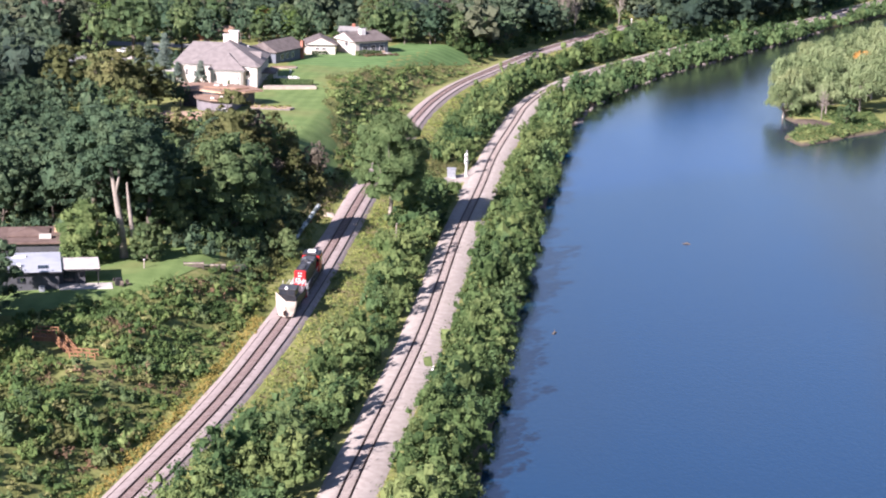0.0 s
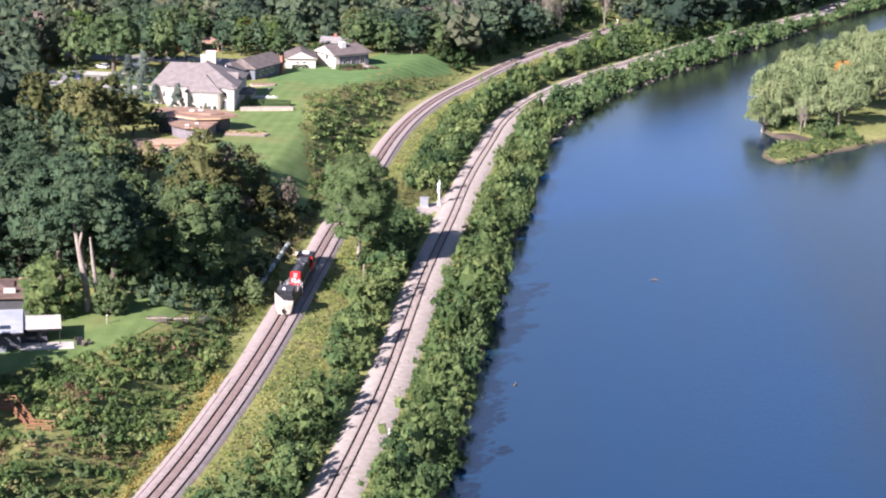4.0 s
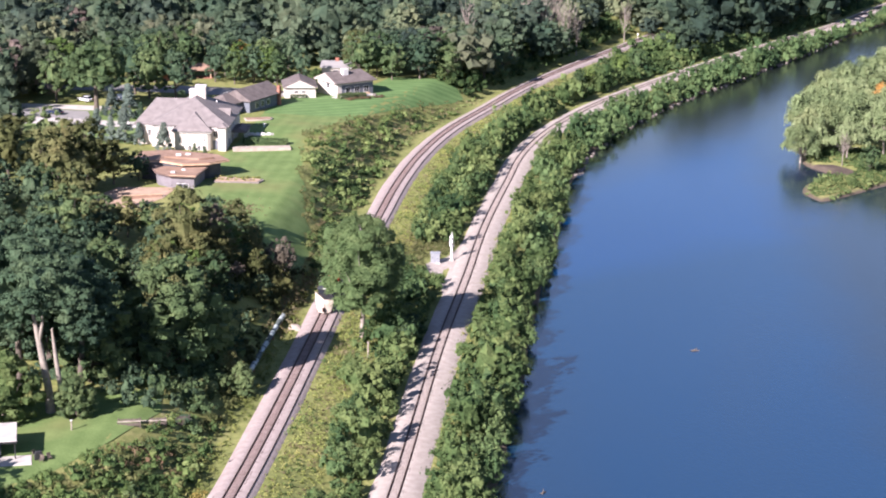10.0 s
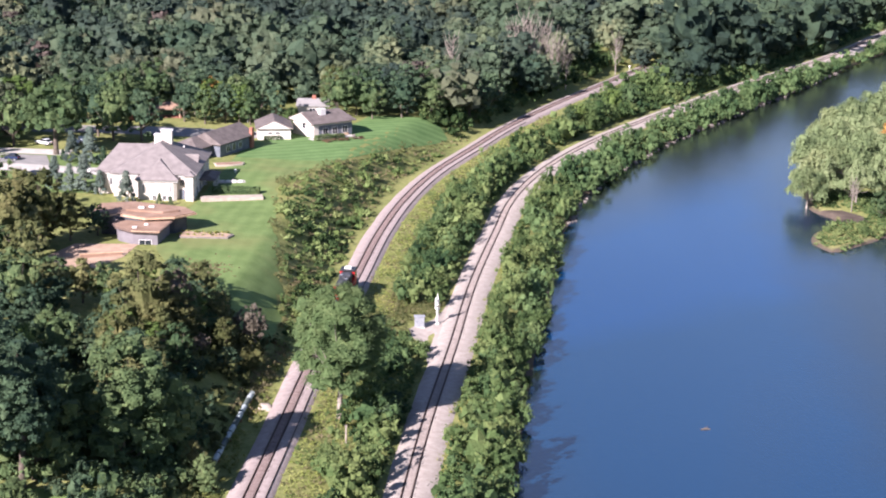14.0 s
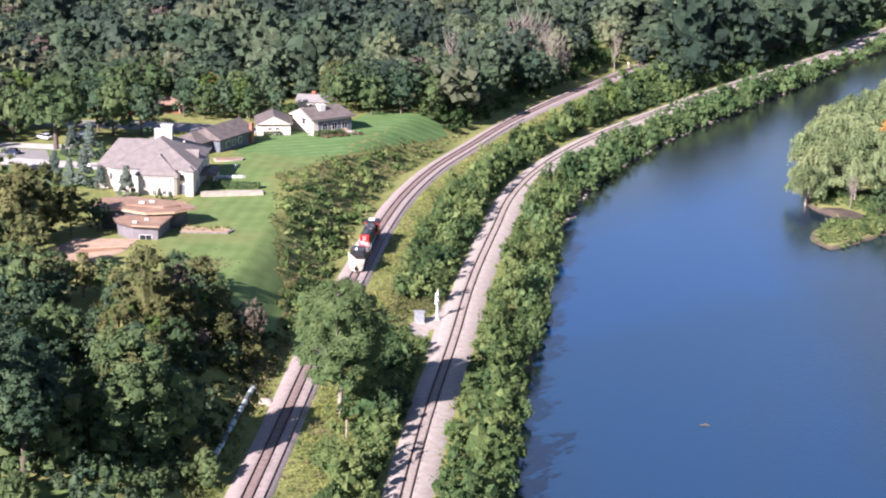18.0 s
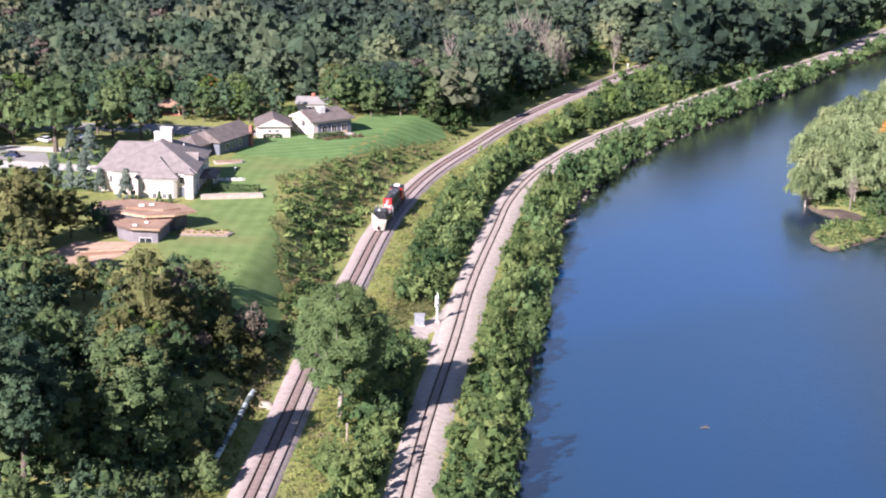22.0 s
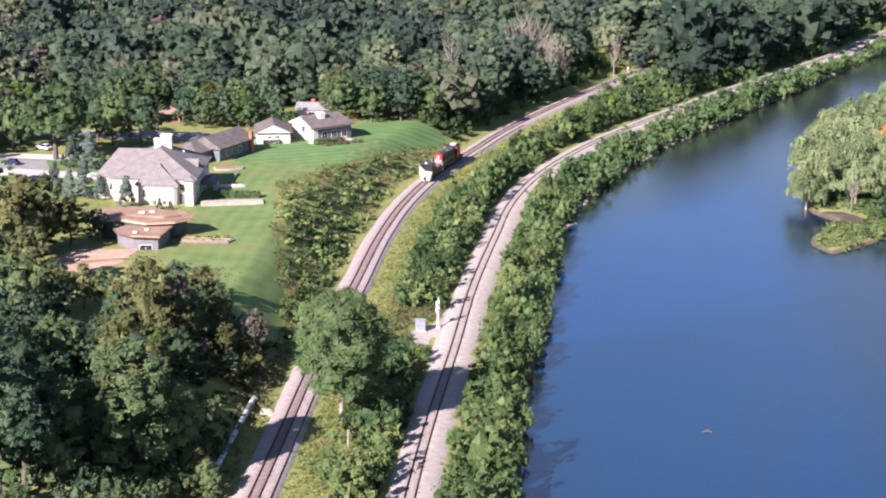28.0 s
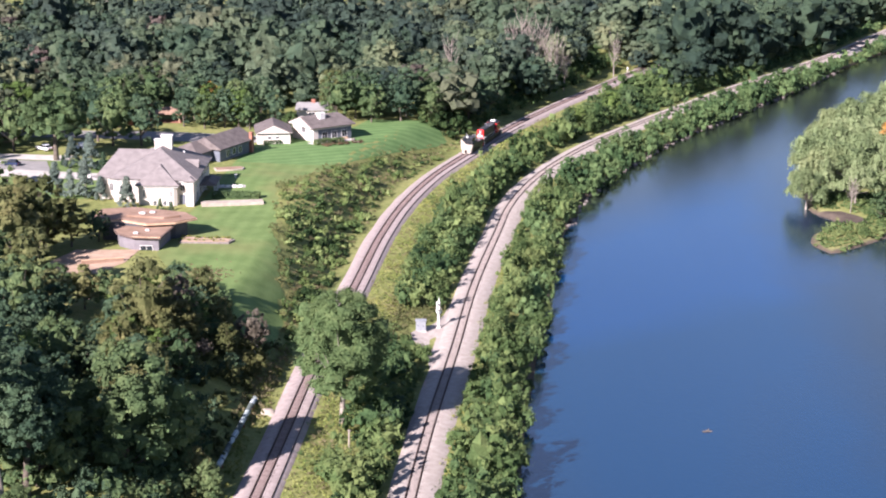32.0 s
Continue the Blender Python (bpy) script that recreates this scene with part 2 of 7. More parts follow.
_sheen_zone.inputs["From Min"].default_value, _sheen_zone.inputs["From Max"].default_value = -42.0, -22.0
WATER.link(_line, _sheen_zone.inputs["Value"])
_sky_blue = WATER.mix(_sheen_zone.outputs[0], WATER.mix(1.0, _sky_blue, (1.8, 0.98, 0.84), "MULTIPLY"), WATER.mix(1.0, _sky_blue, (0.9, 1.20, 1.26), "MULTIPLY"))
# dark olive where bank and island trees reflect, put into the base colour
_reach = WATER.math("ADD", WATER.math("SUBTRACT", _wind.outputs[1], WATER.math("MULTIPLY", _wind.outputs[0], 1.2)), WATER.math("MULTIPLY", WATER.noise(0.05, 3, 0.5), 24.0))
_bank_mirror = WATER.n("ShaderNodeMapRange")
_bank_mirror.inputs["From Min"].default_value, _bank_mirror.inputs["From Max"].default_value = 46.0, 88.0
WATER.link(_reach, _bank_mirror.inputs["Value"])
_isle_mirror = WATER.n("ShaderNodeMapRange")
_isle_mirror.inputs["From Min"].default_value, _isle_mirror.inputs["From Max"].default_value = 76.0, 96.0
WATER.link(WATER.math("ADD", _wind.outputs[0], WATER.math("MULTIPLY", WATER.noise(0.06, 3, 0.5), 14.0)), _isle_mirror.inputs["Value"])
WATER.color(WATER.mix(WATER.math("MAXIMUM", _bank_mirror.outputs[0], WATER.math("MULTIPLY", _isle_mirror.outputs[0], 0.8)), _sky_blue, (0.014, 0.019, 0.017)))
_w1, _w2 = WATER.noise(2.2, 3, 0.6, (1.0, 0.5, 1.0)), WATER.noise(0.03, 3, 0.5, (1.0, 0.4, 1.0))
_rough = WATER.ramp(_w2, [(0.42, (0.035, 0.035, 0.035)), (0.60, (0.12, 0.12, 0.12))])
WATER.link(_rough, WATER.b.inputs["Roughness"])
WATER.bump(_w1, 0.40, 0.10)
WATER = WATER.m

CONCRETE = speckled("pale_concrete", (0.36, 0.34, 0.31), (0.54, 0.51, 0.47), 0.6, 0.9, fine=10.0)
DIRT = speckled("bare_earth", (0.28, 0.19, 0.13), (0.46, 0.34, 0.25), 0.4, 0.95, fine=6.0, bump=0.6)
MUD = speckled("river_mud", (0.053, 0.040, 0.032), (0.112, 0.087, 0.067), 0.5, 0.8, fine=5.0)
ROCK = speckled("bank_rock", (0.12, 0.10, 0.09), (0.28, 0.25, 0.22), 1.2, 0.9, fine=8.0, bump=0.6)

# ---- plan: lines as functions of y ----
TRACK_A = ((-330, -55), (-260, -41.5), (-201, -31.9), (-169, -27.5), (-142, -25.1), (-66, -21.6), (-40, -20.8), (21, -17.6), (58, -15.5),
           (85.5, -12.6), (117, -6.8), (153.6, 3.8), (174, 9.8), (197, 18), (221.5, 27.7), (248.5, 39.4), (278, 52), (350, 86), (430, 125))
TRACK_B = ((-330, -12.5), (-260, -10.3), (-198, -7.7), (-130, -2.5), (-51, 1.1), (-13, 3.7), (24, 5.9), (71, 10.4), (99, 13.4), (131, 20.3),
           (170, 34.2), (215, 56.6), (270, 87.1), (349, 134.4), (400, 160), (520, 224))
SHORE = ((-330, 3.5), (-187, 9.1), (-156, 11.3), (-97, 14.2), (-55, 17.3), (-25, 18.7), (4, 21.1), (48, 24.5), (77, 26.4), (95, 28.8), (113, 31.6), (129, 36.2), (152, 43.6),
         (170, 51.0), (203, 66.5), (248, 91), (294, 115.5), (347, 142), (420, 185), (520, 239))
Z_A, Z_B, Z_W = 2.5, 0.0, -3.5


def curve_at(ctrl):
    """A smooth curve x(y) through control points (monotone steps, cubic Hermite)."""
    ys, xs = np.array([c[0] for c in ctrl], float), np.array([c[1] for c in ctrl], float)
    d = np.gradient(xs, ys)

    def f(y):
        y = np.asarray(y, float)
        i = np.clip(np.searchsorted(ys, y) - 1, 0, len(ys) - 2)
        h = ys[i + 1] - ys[i]
        t = np.clip((y - ys[i]) / h, 0, 1)
        v = (2 * t**3 - 3 * t**2 + 1) * xs[i] + (t**3 - 2 * t**2 + t) * h * d[i] + (-2 * t**3 + 3 * t**2) * xs[i + 1] + (t**3 - t**2) * h * d[i + 1]
        return v + np.where(y < ys[0], (y - ys[0]) * d[0], 0) + np.where(y > ys[-1], (y - ys[-1]) * d[-1], 0)

    return f


ISLE = ((60, 96), (72, 88), (80, 84), (88, 86.5), (96, 91), (104, 93), (112, 89.5), (125, 90), (150, 95), (190, 106), (235, 125), (270, 145), (300, 175), (330, 220))
isle_ = curve_at(ISLE)
xa, xb, xs_ = curve_at(TRACK_A), curve_at(TRACK_B), curve_at(SHORE)


def wavy(x, y, scale, seed=0.0):
    """A cheap smooth field in -1..1."""
    return (np.sin(x / scale + 1.7 * np.sin(y / scale * 0.73 + seed)) + np.sin(y / scale * 1.13 + 1.3 * np.sin(x / scale * 0.81 + 2.1 + seed))) / 2


def smooth(v, a, b):
    t = np.clip((np.asarray(v, float) - a) / (b - a), 0, 1)
    return t * t * (3 - 2 * t)


def slope_cos(f, y):
    s = (f(np.asarray(y) + 1.0) - f(np.asarray(y) - 1.0)) / 2
    return 1 / np.sqrt(1 + s * s)


def height(x, y):
    """Height of the ground."""
    x, y = np.asarray(x, float), np.asarray(y, float)
    a, b, s = xa(y), xb(y), xs_(y)
    ca, cb, cs = slope_cos(xa, y), slope_cos(xb, y), slope_cos(xs_, y)
    da, db, ds = (x - a) * ca, (x - b) * cb, (x - s) * cs
    plateau = 6.6 + 2.4 * smooth(y, -115, -10) - 0.9 * smooth(y, 75, 140) - 1.8 * smooth(y, 140, 190)
    bed_a, bed_b = Z_A - 0.75, Z_B - 0.65
    left = bed_a - 0.35 * smooth(-da, 3.0, 5.0) + (plateau - bed_a + 0.35) * smooth(-da, 5.0, 20.0) + 0.35 * wavy(x, y, 9.0) * smooth(-da, 8, 20)
    gap = np.maximum((b - a) * ca - 6.0, 2.0)
    mid = bed_a + (bed_b - bed_a) * smooth((da - 3.0) / gap, 0.05, 0.95) - 0.3 * np.sin(np.pi * np.clip((da - 3.0) / gap, 0, 1)) + 0.2 * wavy(x, y, 4.0) * smooth(da, 3.4, 5) * smooth(-db, 3.4, 5)
    right = bed_b + (Z_W - 0.1 - bed_b) * smooth(db / np.maximum(db - ds, 1.0), 0.42, 1.0) - 0.35 * np.clip(ds, 0, 14)
    isl = np.minimum(x - isle_(y), (y - 73 - 1.07 * (x - 90)) / 1.46) + 0.8 * wavy(x, y, 4.0)
    right = np.maximum(right, Z_W + np.clip(0.55 * isl, -2.5, 0.9) + 0.5 * smooth(isl, 4, 14))
    return np.where(x < a + 1.5 / ca, left, np.where(db < 0, mid, right))


def mesh_of(name, verts, faces, material):
    me = bpy.data.meshes.new(name)
    me.from_pydata([tuple(v) for v in verts], [], [tuple(f) for f in faces])
    me.materials.append(material)
    me.update()
    return me


def fast_mesh(name, verts, quads, material, smooth_shade=False, facing=None, tone=None):
    """A mesh from numpy arrays of vertices and quads; facing: a shading normal for each quad; tone: its lighter or darker leaf colour."""
    verts, quads = np.ascontiguousarray(verts, np.float32), np.ascontiguousarray(quads, np.int32)
    me = bpy.data.meshes.new(name)
    me.vertices.add(len(verts))
    me.vertices.foreach_set("co", verts.ravel())
    me.loops.add(quads.size)
    me.loops.foreach_set("vertex_index", quads.ravel())
    me.polygons.add(len(quads))
    me.polygons.foreach_set("loop_start", np.arange(0, quads.size, 4, dtype=np.int32))
    if smooth_shade:
        me.polygons.foreach_set("use_smooth", np.ones(len(quads), bool))
    me.materials.append(material)
    if facing is not None:
        f = facing / (np.linalg.norm(facing, axis=1, keepdims=True) + 1e-9)
        me.attributes.new("custom_normal", "FLOAT_VECTOR", "FACE").data.foreach_set("vector", np.ascontiguousarray(f, np.float32).ravel())
    if tone is not None:
        me.attributes.new("tone", "FLOAT", "FACE").data.foreach_set("value", np.ascontiguousarray(tone, np.float32))
    me.update()
    me.validate()
    return me


def grid_quads(rows, cols):
    i = np.arange(rows - 1)[:, None] * cols + np.arange(cols - 1)[None]
    i = i.ravel()
    return np.stack([i, i + 1, i + cols + 1, i + cols], 1)


def sheet(name, ys, left, right, across, lift, material, zf=None):
    """A sheet draped on the ground between two lines x(y)."""
    ys = np.asarray(ys, float)
    t = np.linspace(0, 1, across)
    l, r = left(ys), right(ys)
    x = l[:, None] + (r - l)[:, None] * t
    y = np.repeat(ys[:, None], across, 1)
    z = (height(x, y) if zf is None else zf(x, y)) + lift
    return new(name, fast_mesh(name, np.stack([x, y, z], -1).reshape(-1, 3), grid_quads(len(ys), across), material, True))


def spread(a, b, near, far, fine, coarse):
    inner = np.arange(near, far + 0.01, fine)
    out = [inner]
    lo, v = [], near
    step = fine
    while v > a:
        step = min(step * 1.35, coarse)
        v -= step
        lo.append(v)
    hi, v, step = [], far, fine
    while v < b:
        step = min(step * 1.35, coarse)
        v += step
        hi.append(v)
    return np.array(lo[::-1] + list(inner) + hi)


gx, gy = spread(-3200, 3200, -110, 240, 2.3, 300), spread(-2500, 4000, -215, 500, 3.2, 300)
_X, _Y = np.meshgrid(gx, gy)
ground = tagged(new("ground", fast_mesh("ground", np.stack([_X, _Y, height(_X, _Y)], -1).reshape(-1, 3), grid_quads(len(gy), len(gx)), GROUND, True)),
                "rough grassy ground falling from a plateau to the river", "ground", kind="structure")
_wy = np.concatenate([(-2500, -900, -600), np.arange(-330, 521, 6.0), (700, 1200, 4000)])
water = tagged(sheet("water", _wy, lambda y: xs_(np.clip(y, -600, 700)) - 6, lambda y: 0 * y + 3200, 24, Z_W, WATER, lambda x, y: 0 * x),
               "calm blue river with faint ripples", "river", kind="structure")

# ---- railway ----


def sweep(name, f, zc, ys, profile, material, off=0.0):
    """A profile (offset, height) swept along a track line."""
    ys = np.asarray(ys, float)
    c = slope_cos(f, ys)
    s = (f(ys + 1) - f(ys - 1)) / 2
    nx, ny = c, -s * c
    pr = np.array(profile, float)
    o = pr[:, 0] + off
    x = f(ys)[:, None] + nx[:, None] * o
    y = ys[:, None] + ny[:, None] * o
    z = np.broadcast_to(zc + pr[:, 1], x.shape)
    return fast_mesh(name, np.stack([x, y, z], -1).reshape(-1, 3), grid_quads(len(ys), len(pr)), material)


RAIL = ((-0.07, -0.17), (-0.012, -0.15), (-0.012, -0.05), (-0.037, -0.03), (-0.037, 0.0), (0.037, 0.0), (0.037, -0.03), (0.012, -0.05), (0.012, -0.15), (0.07, -0.17))


def part(name, data, parent, label="", at=None):
    """One mesh object under a thing or a part. data: a mesh."""
    ob = new(name, data)
    ob.parent = parent
    if at is not None:
        ob.matrix_local = at
    if label:
        ob["label"] = label
    return ob


def railway(name, f, z, y0, y1, prof, label, shoulder_rails=(), stone=BALLAST):
    top = new(name)
    ys = np.arange(y0, y1, 2.0)
    tagged(top, label, "railway track")
    part("ballast_bed", sweep("ballast_bed", f, z, ys, prof, stone), top, "pale pinkish crushed stone ballast")
    if stone is BALLAST:
        part("stained_ballast", sweep("stained_ballast", f, z, ys, ((-0.9, -0.192), (-0.8, -0.178), (0.8, -0.178), (0.9, -0.192)), BALLAST_RUST), top, "rust-stained brown ballast between the rails")
    for side in (-0.752, 0.752):
        part("rail_bed", sweep("rail_bed", f, z, ys, ((side - 0.17, -0.152), (side - 0.11, -0.140), (side + 0.11, -0.140), (side + 0.17, -0.152)), RAIL_STAIN_SHADOW), top, "rust-stained stone along the rail foot, darkened further as the rail's shadow")
        part("rail", sweep("rail", f, z + 0.0, np.arange(y0, y1, 1.5), RAIL, RAIL_STEEL, side), top)
    for o, ya, yb, dz in shoulder_rails:
        part("spare_rail", sweep("spare_rail", f, z, np.arange(ya, yb, 1.5), RAIL, RAIL_STEEL, o), top, "rusty spare rail lying along the ballast shoulder").location.z = dz
    # sleepers
    box = np.array([(sx, sy, sz) for sx in (-1.3, 1.3) for sy in (-0.115, 0.115) for sz in (-0.1, 0.0)])
    fq = np.array([(0, 1, 3, 2), (4, 6, 7, 5), (0, 4, 5, 1), (2, 3, 7, 6), (1, 5, 7, 3)])
    timber = TIE_WOOD if stone is BALLAST else TIE_GREY
    tie = fast_mesh("sleeper", box, fq, timber)
    rng = np.random.default_rng(5)
    vs, qs = [], []
    yy, k = y0 + 1.0, 0
    while yy < y1 - 2:
        c = float(slope_cos(f, yy))
        ang = -math.acos(min(1, c)) if f(yy + 1) > f(yy - 1) else math.acos(min(1, c))
        jit = ang + rng.normal(0, 0.012)
        z_t = z - 0.155 + rng.normal(0, 0.008)
        if -205 < yy < -55:
            part("sleeper", tie, top, at=Matrix.LocRotScale((float(f(yy)) + rng.normal(0, 0.03), yy, z_t), Euler((0, 0, jit)), None))
        else:
            ca, sa = math.cos(jit), math.sin(jit)
            v = box.copy()
            vs.append(np.stack([f(yy) + v[:, 0] * ca - v[:, 1] * sa, yy + v[:, 0] * sa + v[:, 1] * ca, z_t + v[:, 2]], 1))
            qs.append(fq + 8 * k)
            k += 1
        yy += 0.53 * c
    part("tie_bed", fast_mesh("tie_bed", np.concatenate(vs), np.concatenate(qs), timber), top)["kind"] = "stuff"
    return top


BED_A = ((-3.6, -0.95), (-2.3, -0.26), (-1.6, -0.15), (-0.98, -0.143), (-0.86, -0.19), (0.86, -0.19), (0.98, -0.143), (1.9, -0.18), (2.7, -0.28), (3.5, -0.95))
BED_B = ((-4.0, -0.9), (-2.7, -0.26), (-1.6, -0.15), (-0.98, -0.143), (-0.86, -0.19), (0.86, -0.19), (0.98, -0.143), (1.7, -0.17), (3.5, -0.32), (4.8, -1.05))
railway("west_track", xa, Z_A, -320, 420, BED_A, "single railway track on reddish ballast curving through scrub", ((2.4, -230, 190, -0.06), (-2.2, -230, -130, -0.2)))
railway("river_track", xb, Z_B, -320, 500, BED_B, "railway track on pale ballast beside the river", (), BALLAST_PALE)

# ---- plants ----


def leaf_quads(centres, normals, size, rng, ratio=0.62):
    """Small leaf-like rhombs at the centres, facing the normals."""
    n = len(centres)
    nrm = normals / (np.linalg.norm(normals, axis=1, keepdims=True) + 1e-9)
    ref = rng.normal(size=(n, 3))
    u = np.cross(nrm, ref)
    u /= np.linalg.norm(u, axis=1, keepdims=True) + 1e-9
    v = np.cross(nrm, u)
    s = (size * rng.uniform(0.65, 1.35, n))[:, None] if np.isscalar(size) else (size * rng.uniform(0.65, 1.35, n))[:, None]
    q = np.stack([centres - u * s * 0.5, centres - v * s * ratio * 0.5 + nrm * s * 0.08, centres + u * s * 0.5, centres + v * s * ratio * 0.5 + nrm * s * 0.08], 1)
    return q.reshape(-1, 3)


def sphere_dirs(n, rng, low=-1.0):
    z = rng.uniform(low, 1, n)
    a = rng.uniform(0, 2 * np.pi, n)
    r = np.sqrt(np.maximum(0, 1 - z * z))
    return np.stack([r * np.cos(a), r * np.sin(a), z], 1)


def cube_ball(k):
    """Unit ball of quads, open below: corner points (quads, 4, 3) and the vertex that each corner is."""
    t = np.tan(np.linspace(-np.pi / 4, np.pi / 4, k + 1))
    corners = []
    for axis in range(3):
        for side in (-1.0, 1.0):
            for i in range(k):
                for j in range(k):
                    ring = ((i, j), (i + 1, j), (i + 1, j + 1), (i, j + 1))
                    quad = []
                    for p, q in ring if side > 0 else ring[::-1]:
                        v = np.zeros(3)
                        v[axis], v[(axis + 1) % 3], v[(axis + 2) % 3] = side, t[p], t[q]
                        quad.append(v / np.linalg.norm(v))
                    corners.append(quad)
    corners = np.array([q for q in corners if np.mean(q, axis=0)[2] > -0.62])
    keys, index = np.unique(np.round(corners.reshape(-1, 3), 4), axis=0, return_inverse=True)
    return corners, index.reshape(-1, 4), len(keys)


BALLS = {k: cube_ball(k) for k in (1, 2, 3)}


def lump_quads(rng, centres, radii, k=2, squash=0.82, rough=0.36, jitter=0.34):
    """Closed uneven lumps of foliage: quads (n, m, 4, 3) and their facings (n, m, 3)."""
    corners, index, count = BALLS[k]
    n = len(centres)
    swell = 1 + rng.uniform(-rough, rough, (n, count))
    turn, tip = rng.uniform(0, 2 * np.pi, n), rng.uniform(-0.6, 0.6, n)
    c, w = np.cos(turn)[:, None, None], np.sin(turn)[:, None, None]
    ct, st = np.cos(tip)[:, None, None], np.sin(tip)[:, None, None]
    p = corners[None] * swell[:, index][..., None]
    px_, pz = p[..., 0] * ct - p[..., 2] * st, p[..., 0] * st + p[..., 2] * ct
    x, y = px_ * c - p[..., 1] * w, px_ * w + p[..., 1] * c
    size = np.asarray(radii, float)
    size = size[:, None] * np.array([1, 1, squash]) if size.ndim == 1 else size
    p = np.stack([x, y, pz], -1) * size[:, None, None] + centres[:, None, None]
    face = p.mean(2) - centres[:, None]
    face /= np.linalg.norm(face, axis=-1, keepdims=True) + 1e-9
    return p, face + rng.normal(0, jitter, face.shape)


def crown_quads(rng, radius, base, top, clumps, per, leaf, shape="round", closed=0.5, puff=0.22):
    """A crown of leafy lumps with gaps between them, each fringed with leaves."""
    mid, half = (base + top) / 2, (top - base) / 2
    up = 1 - 1.72 * (np.arange(clumps) + 0.5) / clumps
    round_ = 2.39996 * np.arange(clumps) + rng.uniform(0, 6)
    flat = np.sqrt(np.maximum(0, 1 - up * up))
    d = np.stack([flat * np.cos(round_), flat * np.sin(round_), up], 1) + rng.normal(0, 0.13, (clumps, 3))
    d /= np.linalg.norm(d, axis=1, keepdims=True)
    k = rng.uniform(0.45 + 0.45 * closed, 1.0, clumps) ** 0.7
    c = d * np.stack([radius * k, radius * k, half * k], 1)
    lobes = 1 + 0.16 * np.sin(3 * np.arctan2(d[:, 1], d[:, 0]) + rng.uniform(0, 6))
    c[:, :2] *= lobes[:, None]
    if shape == "cone":
        c[:, 2] = rng.uniform(-1, 1, clumps) * half
        rr = radius * (1 - (c[:, 2] + half) / (2.05 * half)) * rng.uniform(0.7, 1.0, clumps)
        a = rng.uniform(0, 2 * np.pi, clumps)
        c[:, 0], c[:, 1] = rr * np.cos(a), rr * np.sin(a)
    c[:, 2] += mid
    cr = radius * rng.uniform(0.5, 1.45, clumps) * puff if shape != "cone" else 0.24 * radius * rng.uniform(0.6, 1.2, clumps)
    out = c.copy()
    out[:, 2] -= base
    out /= np.linalg.norm(out, axis=1, keepdims=True) + 1e-6
    lump, lump_face = lump_quads(rng, c, cr * 0.80, 1)
    lump_face = 0.75 * lump_face + 0.6 * out[:, None]
    core, core_face = lump_quads(rng, np.array([[0.0, 0.0, mid]]), np.array([[radius * 0.46, radius * 0.46, half * 0.55]]) * (1.0 + max(0.0, closed - 0.6)) * (1.0 if shape != "cone" else 0.5), 3, 1.0, 0.2, 0.5)
    dd = sphere_dirs(clumps * per, rng, -0.3).reshape(clumps, per, 3)
    pos = c[:, None] + dd * rng.uniform(0.68, 1.26, (clumps, per, 1)) * cr[:, None, None] * np.array([1, 1, 0.82])
    nrm = dd + 0.35 * out[:, None] + rng.normal(0, 0.25, dd.shape) + np.array([0, 0, 0.15])
    q = leaf_quads(pos.reshape(-1, 3), nrm.reshape(-1, 3), leaf, rng)
    face = dd * 0.7 + 0.6 * out[:, None] + rng.normal(0, 0.20, dd.shape)
    quads = np.concatenate([lump.reshape(-1, 3), core.reshape(-1, 3), q])
    return quads, np.concatenate([lump_face.reshape(-1, 3), core_face.reshape(-1, 3), face.reshape(-1, 3)]), c, cr


def tube(points, radii, sides=6):
    """Vertices and quads of a tapered bent tube."""
    pts, v, q = [Vector(p) for p in points], [], []
    for i, (p, r) in enumerate(zip(pts, radii)):
        t = (pts[min(i + 1, len(pts) - 1)] - pts[max(i - 1, 0)]).normalized()
        u = t.orthogonal().normalized()
        w = t.cross(u)
        for k in range(sides):
            a = 2 * math.pi * k / sides
            v.append(p + (u * math.cos(a) + w * math.sin(a)) * r)
    for i in range(len(pts) - 1):
        for k in range(sides):
            k2 = (k + 1) % sides
            q.append((i * sides + k, i * sides + k2, (i + 1) * sides + k2, (i + 1) * sides + k))
    return np.array([tuple(p) for p in v]), np.array(q)


def merge(pieces):
    vs, qs, n = [], [], 0
    for v, q in pieces:
        vs.append(v)
        qs.append(np.asarray(q) + n)
        n += len(v)
    return np.concatenate(vs), np.concatenate(qs)


def trunk_mesh(name, rng, base_h, top, centres, thick, bark, limbs=7, lean=0.0):
    pieces = []
    bend = rng.normal(0, 0.25, 2) + np.array([lean, 0])
    line = [(0, 0, -0.6), (bend[0] * 0.3, bend[1] * 0.3, base_h * 0.6), (bend[0], bend[1], base_h * 1.3), (bend[0] * 1.4, bend[1] * 1.4, (base_h + top) / 2 + 1)]
    pieces.append(tube(line, (thick * 1.35, thick, thick * 0.75, thick * 0.3), 8))
    pick = rng.permutation(len(centres))[:limbs]
    for i in pick:
        e = centres[i]
        s = np.array(line[2]) * rng.uniform(0.75, 1.0)
        m = (s + e) / 2 + np.array([0, 0, -0.12 * np.linalg.norm(e - s)])
        pieces.append(tube([s, m, e], (thick * 0.45, thick * 0.3, thick * 0.12), 5))
    v, q = merge(pieces)
    return fast_mesh(name, v, q, bark, True)


TREES = {}


